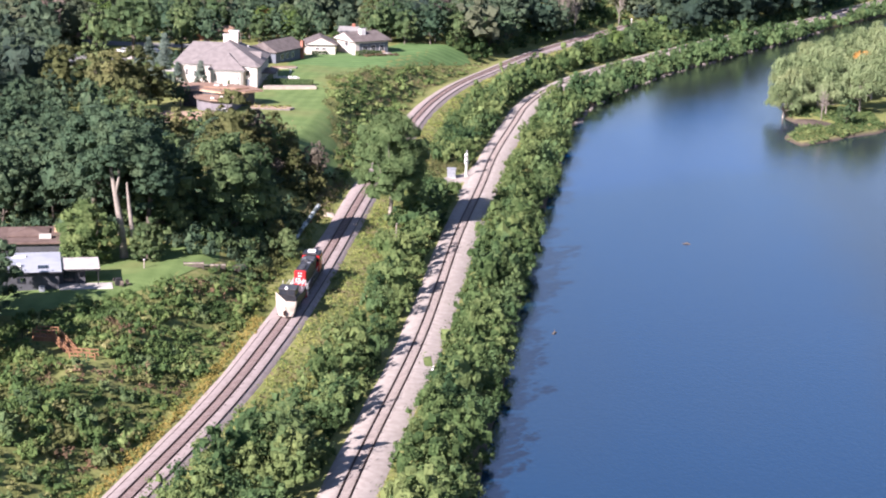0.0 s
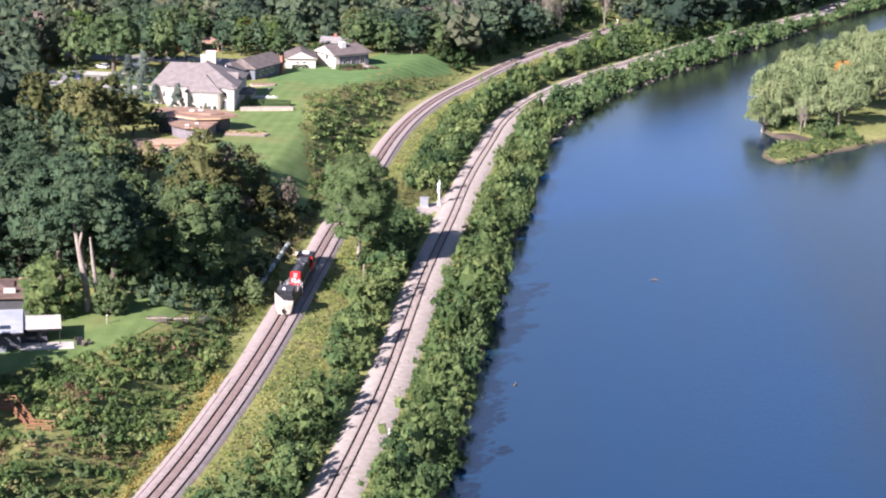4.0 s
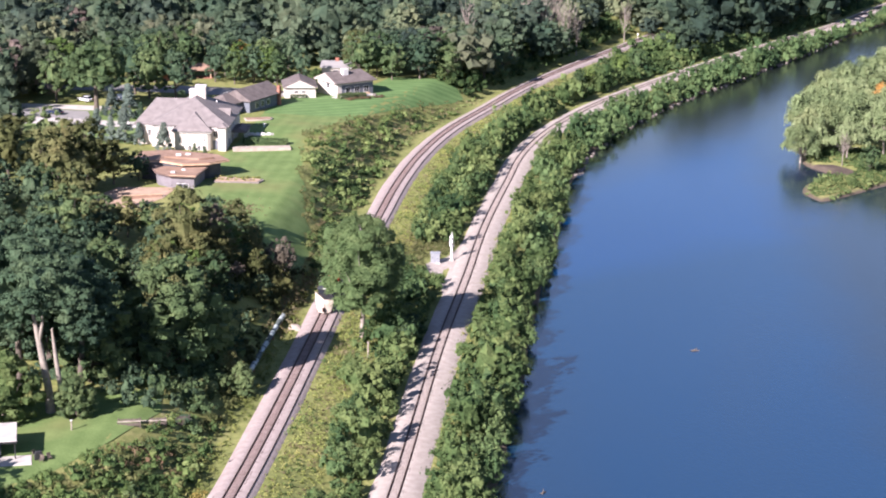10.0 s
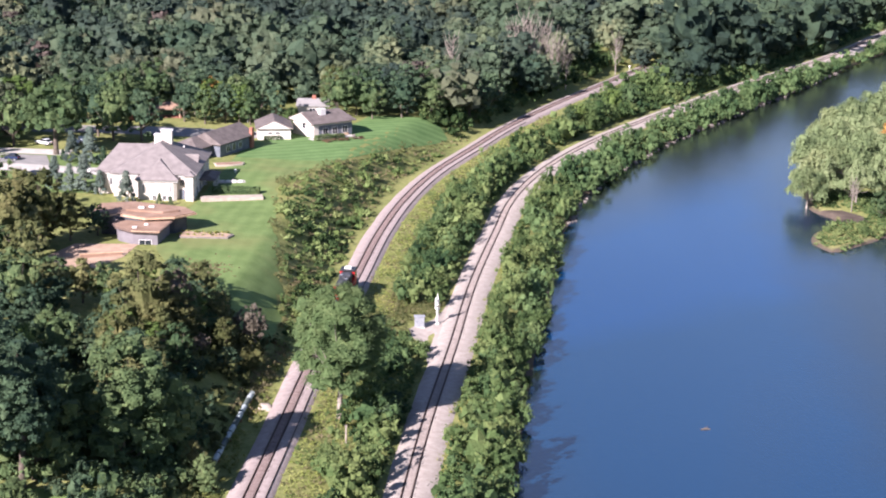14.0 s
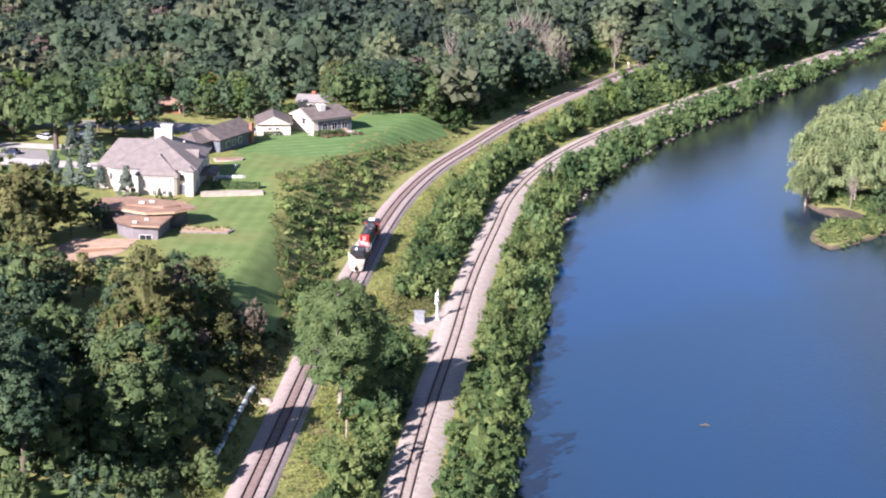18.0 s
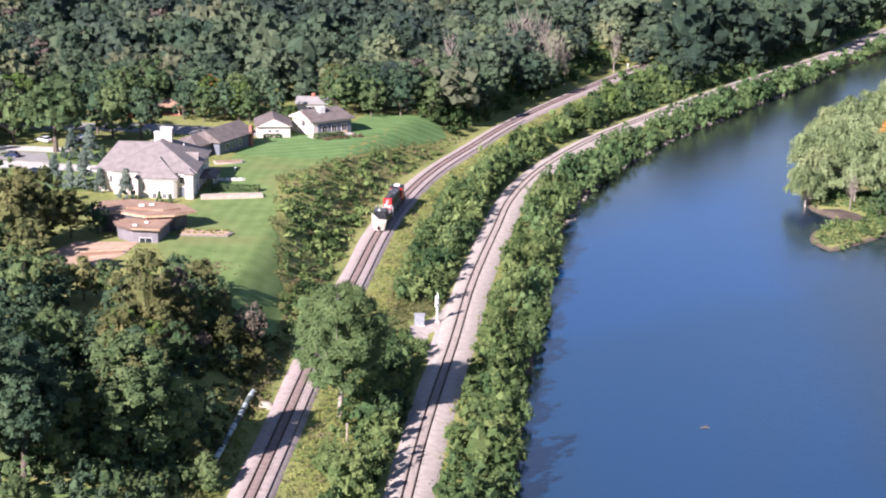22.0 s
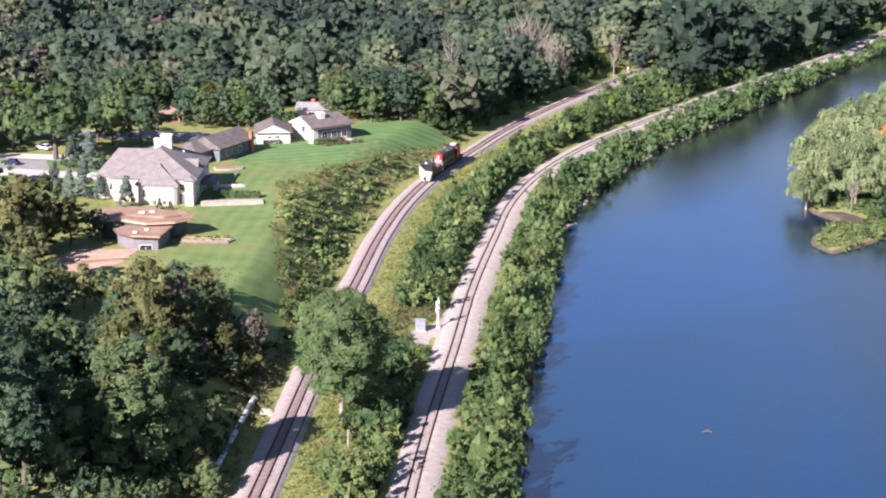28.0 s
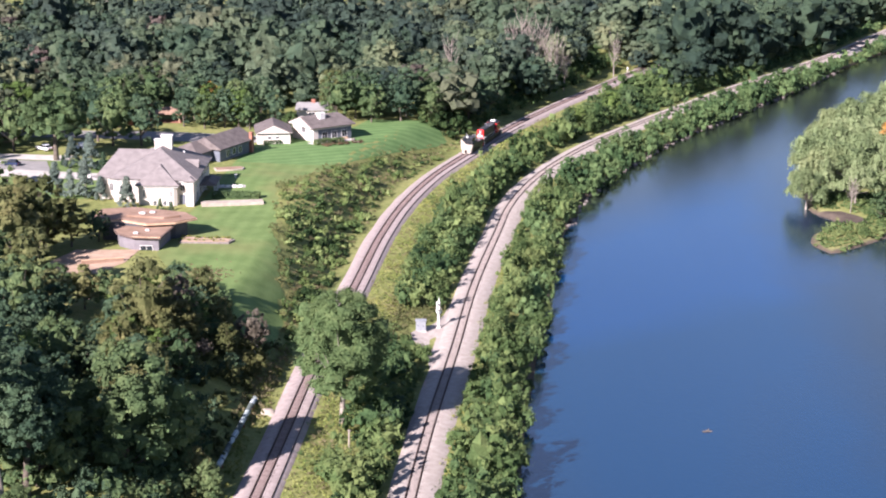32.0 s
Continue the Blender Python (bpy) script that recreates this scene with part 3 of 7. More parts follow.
def tree_kind(key, seed, radius, base, top, clumps, per, leaf, foliage, bark=None, thick=0.28, shape="round", limbs=7, closed=0.5, puff=0.22):
    """The meshes of one kind of tree: trunk and crown."""
    rng = np.random.default_rng(seed)
    q, face, c, cr = crown_quads(rng, radius, base, top, clumps, per, leaf, shape, closed, puff)
    crown = fast_mesh("crown", q, np.arange(len(q)).reshape(-1, 4), foliage, False, face)
    TREES[key] = (trunk_mesh("trunk", rng, base + 0.15 * (top - base), top, c, thick, bark or BARK, limbs), crown)


def tree(key, x, y, scale=1.0, turn=0.0, name="tree", label="leafy green tree", z=None, tall=1.0):
    trunk, crown = TREES[key]
    top = new(name)
    top.matrix_world = Matrix.LocRotScale((x, y, float(height(x, y)) if z is None else z), Euler((0, 0, turn)), (scale, scale, scale * tall))
    part("trunk", trunk, top)
    part("branch_crown" if key == "bare" else "crown", crown, top)
    return tagged(top, label, "tree")


for _i, (_f, _n) in enumerate(((LEAF_OAK, "oak"), (LEAF_DARK, "dark"), (LEAF_LIME, "lime"), (LEAF_OLIVE, "olive"))):
    for _k in range(2):
        tree_kind(f"{_n}{_k}", 20 + 3 * _i + _k, 4.7, 0.4, 13.8, 60, 30, 0.44, _f, puff=0.19)
tree_kind("big_oak", 3, 6.5, 3.4, 21.6, 150, 190, 0.32, LEAF_GREAT_OAK, BARK_GREY, 0.42, limbs=8, closed=0.78, puff=0.225)
tree_kind("tall0", 61, 4.8, 4.0, 19.0, 96, 42, 0.42, LEAF_DARK, BARK, 0.42)
tree_kind("spruce", 71, 2.3, 0.6, 9.0, 100, 30, 0.36, LEAF_SPRUCE, None, 0.14, "cone", 0)
tree_kind("cedar", 72, 2.2, 0.3, 6.5, 70, 30, 0.42, LEAF_DARK, None, 0.14, "cone", 0)
tree_kind("mauve0", 81, 3.4, 2.0, 10.0, 70, 26, 0.26, LEAF_MAUVE, BARK_GREY, limbs=16, puff=0.12)
for _k in range(2):
    tree_kind(f"dome{_k}", 85 + _k, 5.4, -2.2, 13.0, 96, 44, 0.42, LEAF_OAK)
tree_kind("dome_green", 88, 5.4, -2.0, 12.0, 110, 44, 0.38, LEAF_BUSH)
tree_kind("elm", 91, 7.6, 5.0, 17.0, 90, 40, 0.44, LEAF_OAK, BARK, 0.55)
tree_kind("gold0", 82, 3.2, 2.5, 10.0, 34, 50, 0.55, LEAF_GOLD)


def willow_kind(key, seed, radius, top, heads, strands):
    """A willow: limbs that end in leafy heads, from which thin curtains of leaves hang."""
    g = np.random.default_rng(seed)
    a = 2.39996 * np.arange(heads) + g.uniform(0, 6)
    out = radius * np.sqrt((np.arange(heads) + 0.4) / heads) * g.uniform(0.8, 1.1, heads)
    head = np.stack([out * np.cos(a), out * np.sin(a), top * (0.88 - 0.46 * (out / radius) ** 1.6) * g.uniform(0.72, 1.2, heads)], 1)
    wide = radius * g.uniform(0.24, 0.40, heads)
    d = sphere_dirs(heads * strands, g, 0.0).reshape(heads, strands, 3)
    start = head[:, None] + d * wide[:, None, None] * np.array([1, 1, 0.8]) * g.uniform(0.6, 1.1, (heads, strands, 1))
    fall = g.uniform(0.10, 0.34, (heads, strands)) * head[:, 2:3] * (0.6 + 0.5 * np.linalg.norm(d[..., :2], axis=2))
    step = np.linspace(0, 1, 11)
    pos = np.repeat(start[:, :, None], len(step), 2)
    pos[..., 2] -= fall[..., None] * step
    pos[..., :2] += d[:, :, None, :2] * (0.8 * step * (1 - 0.5 * step))[:, None] + g.normal(0, 0.16, pos[..., :2].shape)
    pos[..., 2] = np.maximum(pos[..., 2] + g.normal(0, 0.15, pos.shape[:3]), 0.4)
    face = np.repeat(d[:, :, None] + np.array([0, 0, 0.25]), len(step), 2) + g.normal(0, 0.3, pos.shape)
    q = leaf_quads(pos.reshape(-1, 3), face.reshape(-1, 3) + g.normal(0, 0.35, (pos.size // 3, 3)), 0.56, g, 0.5)
    lump, lump_face = lump_quads(g, head, np.stack([wide * 0.55, wide * 0.55, wide * 0.5], 1), 1, 1.0, 0.4, 0.5)
    q = np.concatenate([q, lump.reshape(-1, 3)])
    face = np.concatenate([face.reshape(-1, 3), lump_face.reshape(-1, 3)])
    crown = fast_mesh("crown", q, np.arange(len(q)).reshape(-1, 4), LEAF_WILLOW, False, face)
    TREES[key] = (trunk_mesh("trunk", g, top * 0.22, top * 0.8, head, 0.30, BARK_GREY, heads), crown)


willow_kind("willow0", 51, 6.4, 16.5, 22, 46)
willow_kind("willow1", 52, 5.6, 14.5, 18, 46)


def bare_tree_kind():
    """A dead tree: trunk and bare limbs only."""
    g = np.random.default_rng(99)
    trunk = fast_mesh("trunk", *tube([(0, 0, -0.6), (0.1, 0, 5), (0.3, 0.2, 11), (0.2, 0.3, 17)], (0.26, 0.2, 0.14, 0.05), 7), BARK_GREY, True)
    pieces = []
    for i in range(34):
        z0 = g.uniform(4.5, 15)
        a = g.uniform(0, 6.28)
        l = g.uniform(2.0, 4.2)
        s = np.array([0.15, 0.1, z0])
        m = s + np.array([math.cos(a) * l * 0.5, math.sin(a) * l * 0.5, l * 0.55])
        e = s + np.array([math.cos(a) * l * 0.8, math.sin(a) * l * 0.8, l * 1.5])
        pieces.append(tube([s, m, e], (0.11, 0.07, 0.025), 5))
    v, q = merge(pieces)
    TREES["bare"] = (trunk, fast_mesh("branch_crown", v, q, BARK_GREY, True))


bare_tree_kind()


def thicket(name, spots, foliage, label, leaf=0.5, per=52, seed=1, category="bushes", lobes=6, solid=True, mixed=0.10):
    """A thicket of many shrubs: spots are rows of x, y, radius, height. Each shrub is a heap of leafy lobes."""
    rng = np.random.default_rng(seed)
    spots = np.asarray(spots, float)
    n, each = len(spots), max(4, per // lobes)
    base = height(spots[:, 0], spots[:, 1])
    c = sphere_dirs(n * lobes, rng, -0.1).reshape(n, lobes, 3)
    k = rng.uniform(0.55, 0.98, (n, lobes, 1))
    c = c * k
    size = np.stack([spots[:, 2], spots[:, 2], spots[:, 3] * 0.62], 1)[:, None]
    centre = c * size + np.array([0, 0, 1.0]) * (spots[:, 3] * 0.30)[:, None, None]
    d = sphere_dirs(n * lobes * each, rng, -0.35).reshape(n, lobes, each, 3)
    lr = (rng.uniform(0.16, 0.50, (n, lobes, 1)) * min(1.0, (9 / lobes) ** 0.4) * np.minimum(spots[:, 2], spots[:, 3] * 0.7)[:, None, None])[..., None]
    foot = np.stack([spots[:, 0], spots[:, 1], base], 1)
    stretch = rng.uniform(0.65, 1.35, (n, lobes, 1, 3)) * np.array([1.0, 1.0, 1.25])
    pos = centre[:, :, None] + d * lr * stretch * rng.uniform(0.6, 1.35, (n, lobes, each, 1))
    pos[..., 2] = np.maximum(pos[..., 2], 0.08)
    pos += foot[:, None, None]
    nrm = d + 0.45 * c[:, :, None] + rng.normal(0, 0.30, d.shape) + np.array([0, 0, 0.2])
    q = leaf_quads(pos.reshape(-1, 3), nrm.reshape(-1, 3), leaf, rng, 0.7)
    face = (d * 0.9 + 0.6 * c[:, :, None] + rng.normal(0, 0.2, d.shape) + np.array([0, 0, 0.15])).reshape(-1, 3)
    shade = rng.normal(0, mixed, n)
    tone = np.repeat(shade, lobes * each)
    heart = (centre + foot[:, None]).reshape(-1, 3)
    if solid:
        lump, lump_face = lump_quads(rng, heart, lr.ravel()[:, None] * np.array([0.6, 0.6, 0.7]), 1, 1.0, 0.45, 0.6)
        lump_face = 0.8 * lump_face + 0.7 * c.reshape(-1, 1, 3) + np.array([0, 0, 0.2])
        mid = foot + np.array([0, 0, 1.0]) * (spots[:, 3] * 0.30)[:, None]
        core, core_face = lump_quads(rng, mid, size[:, 0] * np.array([0.40, 0.40, 0.42]), 2, 1.0, 0.25, 0.45)
        lump = lump.reshape(n, -1, 4, 3)
        more = np.concatenate([lump, core], 1).reshape(-1, 3)
        more_face = np.concatenate([lump_face.reshape(n, -1, 3), core_face], 1).reshape(-1, 3)
    else:
        more = leaf_quads(heart, rng.normal(size=(n * lobes, 3)), lr.ravel() * 0.95, rng, 0.9)
        more_face = c.reshape(-1, 3) + np.array([0, 0, 0.3])
    q, face = np.concatenate([q, more]), np.concatenate([face, more_face])
    tone = np.concatenate([tone, np.repeat(shade, len(more_face) // n)])
    return tagged(new(name, fast_mesh(name, q, np.arange(len(q)).reshape(-1, 4), foliage, False, face, tone)), label, category, kind="stuff")


def strip_spots(rng, y0, y1, lo, hi, step, r, h, clear=(), vary=0.35):
    """Jittered shrub places between two lines x(y), of mixed size."""
    rows = []
    y = y0
    while y < y1:
        a, b = float(lo(y)), float(hi(y))
        x = a + rng.uniform(0, step) * 0.7
        while x < b:
            px, py = x + rng.normal(0, 0.25 * step), y + rng.normal(0, 0.3 * step)
            w = 0.5 + 0.5 * float(wavy(px, py, 5.0, 1.0))
            if not any((px - cx) ** 2 + (py - cy) ** 2 < cr * cr for cx, cy, cr in clear) and a - 0.1 < px < b + 0.5:
                s = float(np.clip(rng.lognormal(-0.05, vary), 0.45, 1.9))
                wide = max(0.5 * r, min(r * s * (0.8 + 0.3 * w), px - a + 1.2, b - px + 1.5))
                rows.append((px, py, wide, min(h * s * (0.55 + 0.75 * w), 3.2 * wide)))
            x += step * rng.uniform(0.75, 1.25)
        y += step * rng.uniform(0.8, 1.1)
    return rows


rng = np.random.default_rng(11)
SIGNAL_CLEAR = ((0, -2, 8.0), (2.5, -10, 6.5), (-4, 3, 6.0), (-3.5, -6, 3.5))
OAK_CLEAR = ((-13.6, -57.5, 3.0),)


def thin(f, y):
    return slope_cos(f, y)


# riverbank
bank = strip_spots(rng, -225, 120, lambda y: xb(y) + 5.4 / thin(xb, y), lambda y: xs_(y) - 0.6, 3.3, 2.5, 5.6, (), 0.55)
_pick = rng.uniform(size=len(bank))
thicket("riverbank_thicket", [p for p, u in zip(bank, _pick) if u < 0.68], LEAF_BUSH, "dense green riverbank shrubs between track and water", 0.32, 396, 2, lobes=22)
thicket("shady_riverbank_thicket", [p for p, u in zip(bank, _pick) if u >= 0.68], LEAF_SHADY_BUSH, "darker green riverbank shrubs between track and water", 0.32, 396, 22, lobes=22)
bank = strip_spots(rng, -225, 120, lambda y: xb(y) + 4.2 / thin(xb, y), lambda y: xb(y) + 5.6 / thin(xb, y), 1.8, 0.9, 1.0)
thicket("track_edge_weeds", bank, GRASS_WILD, "low weeds along the ballast", 0.24, 40, 12, lobes=4, solid=False)
bank = strip_spots(rng, 120, 540, lambda y: xb(y) + (5.8 - 1.4 * smooth(y, 298, 306) + 1.2 * smooth(y, 346, 354)) / thin(xb, y), lambda y: xs_(y) + 0.6, 3.2, 2.4, 4.8)
# leaf colour darkened here in place of shade on the far bank
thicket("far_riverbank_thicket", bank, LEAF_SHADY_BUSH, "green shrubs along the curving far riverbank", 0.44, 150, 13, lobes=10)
bank = strip_spots(rng, 164, 300, lambda y: xa(y) - 19.0 / thin(xa, y), lambda y: xa(y) - 7.5 / thin(xa, y), 3.0, 2.1, 3.0, (), 0.5)
thicket("wood_edge_thicket", [p for p in bank if rng.uniform() < 0.85], LEAF_BUSH, "green shrubs at the edge of the woods", 0.44, 112, 38, lobes=8)
bank = strip_spots(rng, 215, 530, lambda y: xb(y) - 11.5 / thin(xb, y), lambda y: xb(y) - 5.6 / thin(xb, y), 3.0, 2.2, 3.0)
# the verge shrubs get the same darkened leaf colour for shade
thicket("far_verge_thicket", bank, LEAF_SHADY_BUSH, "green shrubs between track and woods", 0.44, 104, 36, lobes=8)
# between the tracks
mid = strip_spots(rng, -225, 150, lambda y: xa(y) + (np.interp(y, (-205, -170, -140, -110, -85, -55, 20, 66, 120), (5.6, 7.8, 9.8, 10.4, 8.6, 9.4, 9.3, 8.9, 10.4)) + 0.8 * wavy(0, y, 7)) / thin(xa, y), lambda y: xb(y) - 4.6 / thin(xb, y), 3.4, 2.4, 5.0, SIGNAL_CLEAR + OAK_CLEAR, 0.5)
mid = [(x, y, r, min(h, 0.19 * max(4.0, -3 - y)) if -48 < y < 2 and x > -10 else h) for x, y, r, h in mid]
_pick = rng.uniform(size=len(mid))
thicket("median_thicket", [p for p, u in zip(mid, _pick) if u < 0.6], LEAF_BUSH, "dense green shrubs between the two railway tracks", 0.32, 396, 3, lobes=22)
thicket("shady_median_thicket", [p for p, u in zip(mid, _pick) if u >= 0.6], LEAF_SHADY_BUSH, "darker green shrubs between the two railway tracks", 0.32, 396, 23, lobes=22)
mid = strip_spots(rng, 150, 300, lambda y: xa(y) + (9.6 - 2.0 * smooth(y, 220, 250)) / thin(xa, y), lambda y: xb(y) - 5.4 / thin(xb, y), 3.4, 2.6, 5.0)
thicket("far_median_thicket", mid, LEAF_BUSH, "green shrubs between the curving tracks", 0.44, 150, 14, lobes=10)
verge = strip_spots(rng, -225, 200, lambda y: xa(y) + 3.7 / thin(xa, y), lambda y: xa(y) + 11.0 / thin(xa, y), 1.0, 0.85, 0.42)
_pick = rng.uniform(size=len(verge)) + np.array([0.3 * wavy(p[0], p[1], 2.6, 1.0) for p in verge])
thicket("verge_grass", [p for p, u in zip(verge, _pick) if 0.08 < u < 0.82], GRASS_VERGE, "tall yellow-green grass beside the track", 0.18, 40, 15, "grass", 4, False)
thicket("dry_verge_grass", [(p[0], p[1], p[2], p[3] * 1.4) for p, u in zip(verge, _pick) if u >= 0.82], LEAF_TAN, "tan dry grass tufts beside the track", 0.22, 27, 35, "grass", 3, False)
tall = [p for y0, y1 in ((-225, -42), (14, 150)) for p in strip_spots(rng, y0, y1, lambda y: xb(y) - 6.2 / thin(xb, y), lambda y: xb(y) - 4.9 / thin(xb, y), 2.3, 1.5, 2.6)]
thicket("ballast_edge_thicket", tall, LEAF_BUSH, "tall green shrubs overhanging the ballast edge", 0.31, 160, 33, lobes=10)
thicket("verge_weeds", [(p[0], p[1], p[2], p[3] * 1.5) for p, u in zip(verge, _pick) if u <= 0.08], LEAF_BRUSH, "low green weeds in the grass beside the track", 0.22, 36, 45, "weeds", 4, False)
pad = strip_spots(rng, -10, 18, lambda y: xa(y) + 8.5, lambda y: np.interp(y, (-10, -5, -2, 2, 8, 18), (-4.6, -6.2, -5.0, -1.6, 0.2, 2.0)), 1.15, 0.75, 0.8, ((-3.3, -2.4, 2.2), (0, 0, 1.2)), 0.5)
_pick = rng.uniform(size=len(pad))
thicket("signal_brush", [p for p, u in zip(pad, _pick) if u < 0.6], LEAF_OLIVE, "low olive-green brush behind the signal", 0.24, 60, 49, lobes=5, solid=False)
thicket("signal_dry_grass", [p for p, u in zip(pad, _pick) if u > 0.75], LEAF_TAN, "tan dry grass behind the signal", 0.22, 36, 50, "grass", 4, False)
# west bank
STAIR_CLEAR = tuple((-57.2 + 0.95 * k, -160.3 - 0.78 * k, 2.5) for k in range(14))
slope = strip_spots(rng, -228, -106, lambda y: np.interp(y, (-228, -165, -150, -141, -136, -124, -108), (-85, -66, -60, -53.5, -46.5, -41, -36.5)), lambda y: xa(y) - 6.4, 1.6, 1.2, 1.3, STAIR_CLEAR, 0.5)
_pick = rng.uniform(size=len(slope))
_w = np.array([wavy(p[0], p[1], 4.0, 3.0) - 0.02 * (float(xa(p[1])) - p[0]) + 0.15 for p in slope])
thicket("slope_thicket", [p for p, u, w in zip(slope, _pick, _w) if not (w > 0.40 and u < 0.62) and u < 0.76], LEAF_BRUSH, "tangled green brush on the railway bank", 0.27, 84, 4, lobes=7)
thicket("olive_brush", [(p[0], p[1], p[2], p[3] * 0.85) for p, u in zip(slope, _pick) if 0.76 <= u < 0.95], LEAF_OLIVE_BRUSH, "olive and yellowing brush on the railway bank", 0.26, 80, 51, lobes=6)
thicket("rusty_brush", [(p[0], p[1], p[2] * 1.0, p[3] * 0.9) for p, u, w in zip(slope, _pick, _w) if w > 0.40 and u < 0.62], LEAF_RUST, "brown and russet dry brush on the bank", 0.28, 60, 5, lobes=5, solid=False)
thicket("dark_brush", [(p[0], p[1], p[2], p[3] * 1.3) for p, u in zip(slope, _pick) if u >= 0.95], LEAF_OAK, "darker green shrubs on the bank", 0.32, 96, 6, lobes=7)
weeds = strip_spots(rng, -228, -20, lambda y: xa(y) - 7.6, lambda y: xa(y) - 4.4, 1.2, 0.8, 0.8)
thicket("edge_weeds", [p for p in weeds if rng.uniform() < 0.75], GRASS_WILD, "green and dry weeds along the ballast", 0.24, 36, 37, "weeds", 4, False)
gold = strip_spots(rng, -228, -128, lambda y: xa(y) - 5.4, lambda y: xa(y) - 3.7, 0.6, 0.6, 0.6)
thicket("goldenrod", gold, LEAF_RAGWEED, "yellow goldenrod along the ballast", 0.20, 24, 7, "weeds", 3, False)
edge = strip_spots(rng, -108, -20, lambda y: xa(y) - 12.0, lambda y: xa(y) - 8.0, 2.6, 1.5, 2.0, ((-29, -55, 3.5), (-29.3, -68, 4.0), (-29.6, -80, 4.0)))
thicket("grove_edge_brush", edge, LEAF_OLIVE, "olive brush at the edge of the grove", 0.32, 90, 8, lobes=7)
def scrub_lo(y):
    return np.interp(y, (-28, 0, 30, 60, 75, 100, 130, 150, 165), (-27.0, -29.0, -34.0, -38.0, -38.5, -27.5, -15.5, -6.0, -4.0)) + 1.4 * wavy(3.0, y, 3.1)


def scrub_hi(y):
    return xa(y) - (5.4 + 0.6 * smooth(y, 50, 80)) / thin(xa, y)


scrub = strip_spots(rng, -28, 66, scrub_lo, scrub_hi, 1.7, 1.1, 1.15, (), 0.6) + strip_spots(rng, 66, 165, scrub_lo, scrub_hi, 1.9, 1.15, 1.05, (), 0.6)
_pick = rng.uniform(size=len(scrub)) + np.array([0.22 * (p[1] > 66) + 0.15 * (p[0] > float(xa(p[1])) - 9) for p in scrub])
thicket("lawn_edge_thicket", [p for p, u in zip(scrub, _pick) if 0.42 < u < 0.80], LEAF_BRUSH, "green scrub between lawn and railway", 0.29, 112, 9, lobes=7)
thicket("lawn_edge_shrubs", [p for p, u in zip(scrub, _pick) if u <= 0.42], LEAF_BUSH, "darker green shrubs between lawn and railway", 0.29, 112, 52, lobes=7)
thicket("dry_scrub", [(p[0], p[1], p[2] * 0.8, p[3] * 0.5) for p, u in zip(scrub, _pick) if u >= 0.80], LEAF_TAN, "dry tan scrub between lawn and railway", 0.28, 70, 10, solid=False)
rim = strip_spots(rng, -24, 150, lambda y: np.interp(y, (-28, 0, 30, 60, 75, 100, 130, 150, 165), (-29.0, -31.0, -36.0, -40.0, -40.5, -29.5, -17.5, -8.0, -6.0)) + 1.6 * wavy(1.0, y, 2.3), lambda y: np.interp(y, (-28, 0, 30, 60, 75, 100, 130, 150, 165), (-26.5, -28.5, -33.5, -37.5, -38.0, -27.0, -15.0, -5.5, -3.5)), 1.7, 0.9, 1.0, (), 0.5)
thicket("lawn_rim_weeds", [p for p in rim if wavy(p[0], p[1], 3.0, 2.0) > -0.1], LEAF_OLIVE, "tan and olive weeds along the lawn edge", 0.28, 50, 34, "weeds", 5, False)
# island edge
isle = strip_spots(rng, 76, 130, lambda y: isle_(y) + 1.2 + 7 * (97 < y < 112), lambda y: np.minimum(isle_(y) + 26, 90 + (y - 74) / 1.07), 1.6, 1.2, 0.9)
thicket("island_grass", isle, LEAF_BUSH, "low green growth on the island shore", 0.28, 80, 16, lobes=6)


def wood_spots(rng, x0, x1, y0, y1, step, keep):
    out = []
    y = y0
    while y < y1:
        x = x0
        while x < x1:
            px, py = x + rng.uniform(-0.4, 0.4) * step, y + rng.uniform(-0.4, 0.4) * step
            if keep(px, py):
                out.append((px, py))
            x += step
        y += step
    return out


HOUSE_CLEAR = ((-43, 164, 8), (-82, 150, 9), (-153, 388, 9), (12, 420, 9))


def in_sight(px, py):
    return 12 - 0.294 * (py + 402) - 14 < px < 14 + 0.215 * (py + 402) + 16


def far_wood(px, py):
    if not in_sight(px, py) or py > 410 + 0.5 * px:
        return False
    if any((px - a) ** 2 + (py - b) ** 2 < r * r for a, b, r in HOUSE_CLEAR):
        return False
    if py > 292:
        return px < float(xb(py)) - 10
    if px > float(xa(py)) - 4:
        return py > 258 and float(xa(py)) + 17 < px < float(xb(py)) - 10
    return px < float(xa(py)) - 9 - 6 * (py < 190) - 8 * (232 < py < 292) and py > 166 + (6 if -60 < px < -12 else 0)


# groves of one kind within the woods: x, y, reach, foliage
ZONES = ((-30, 206, 24, FAR_PALE), (-14, 186, 8, FAR_MAUVE), (-138, 209, 11, FAR_MAUVE), (-110, 178, 16, FAR_OLIVE), (-38, 176, 9, FAR_OLIVE), (20, 246, 17, FAR_PALE), (16, 250, 9, FAR_MAUVE), (-70, 236, 40, FAR_GREEN), (-120, 240, 30, FAR_DARK), (4, 196, 13, FAR_GREEN), (-60, 300, 60, FAR_DARK))


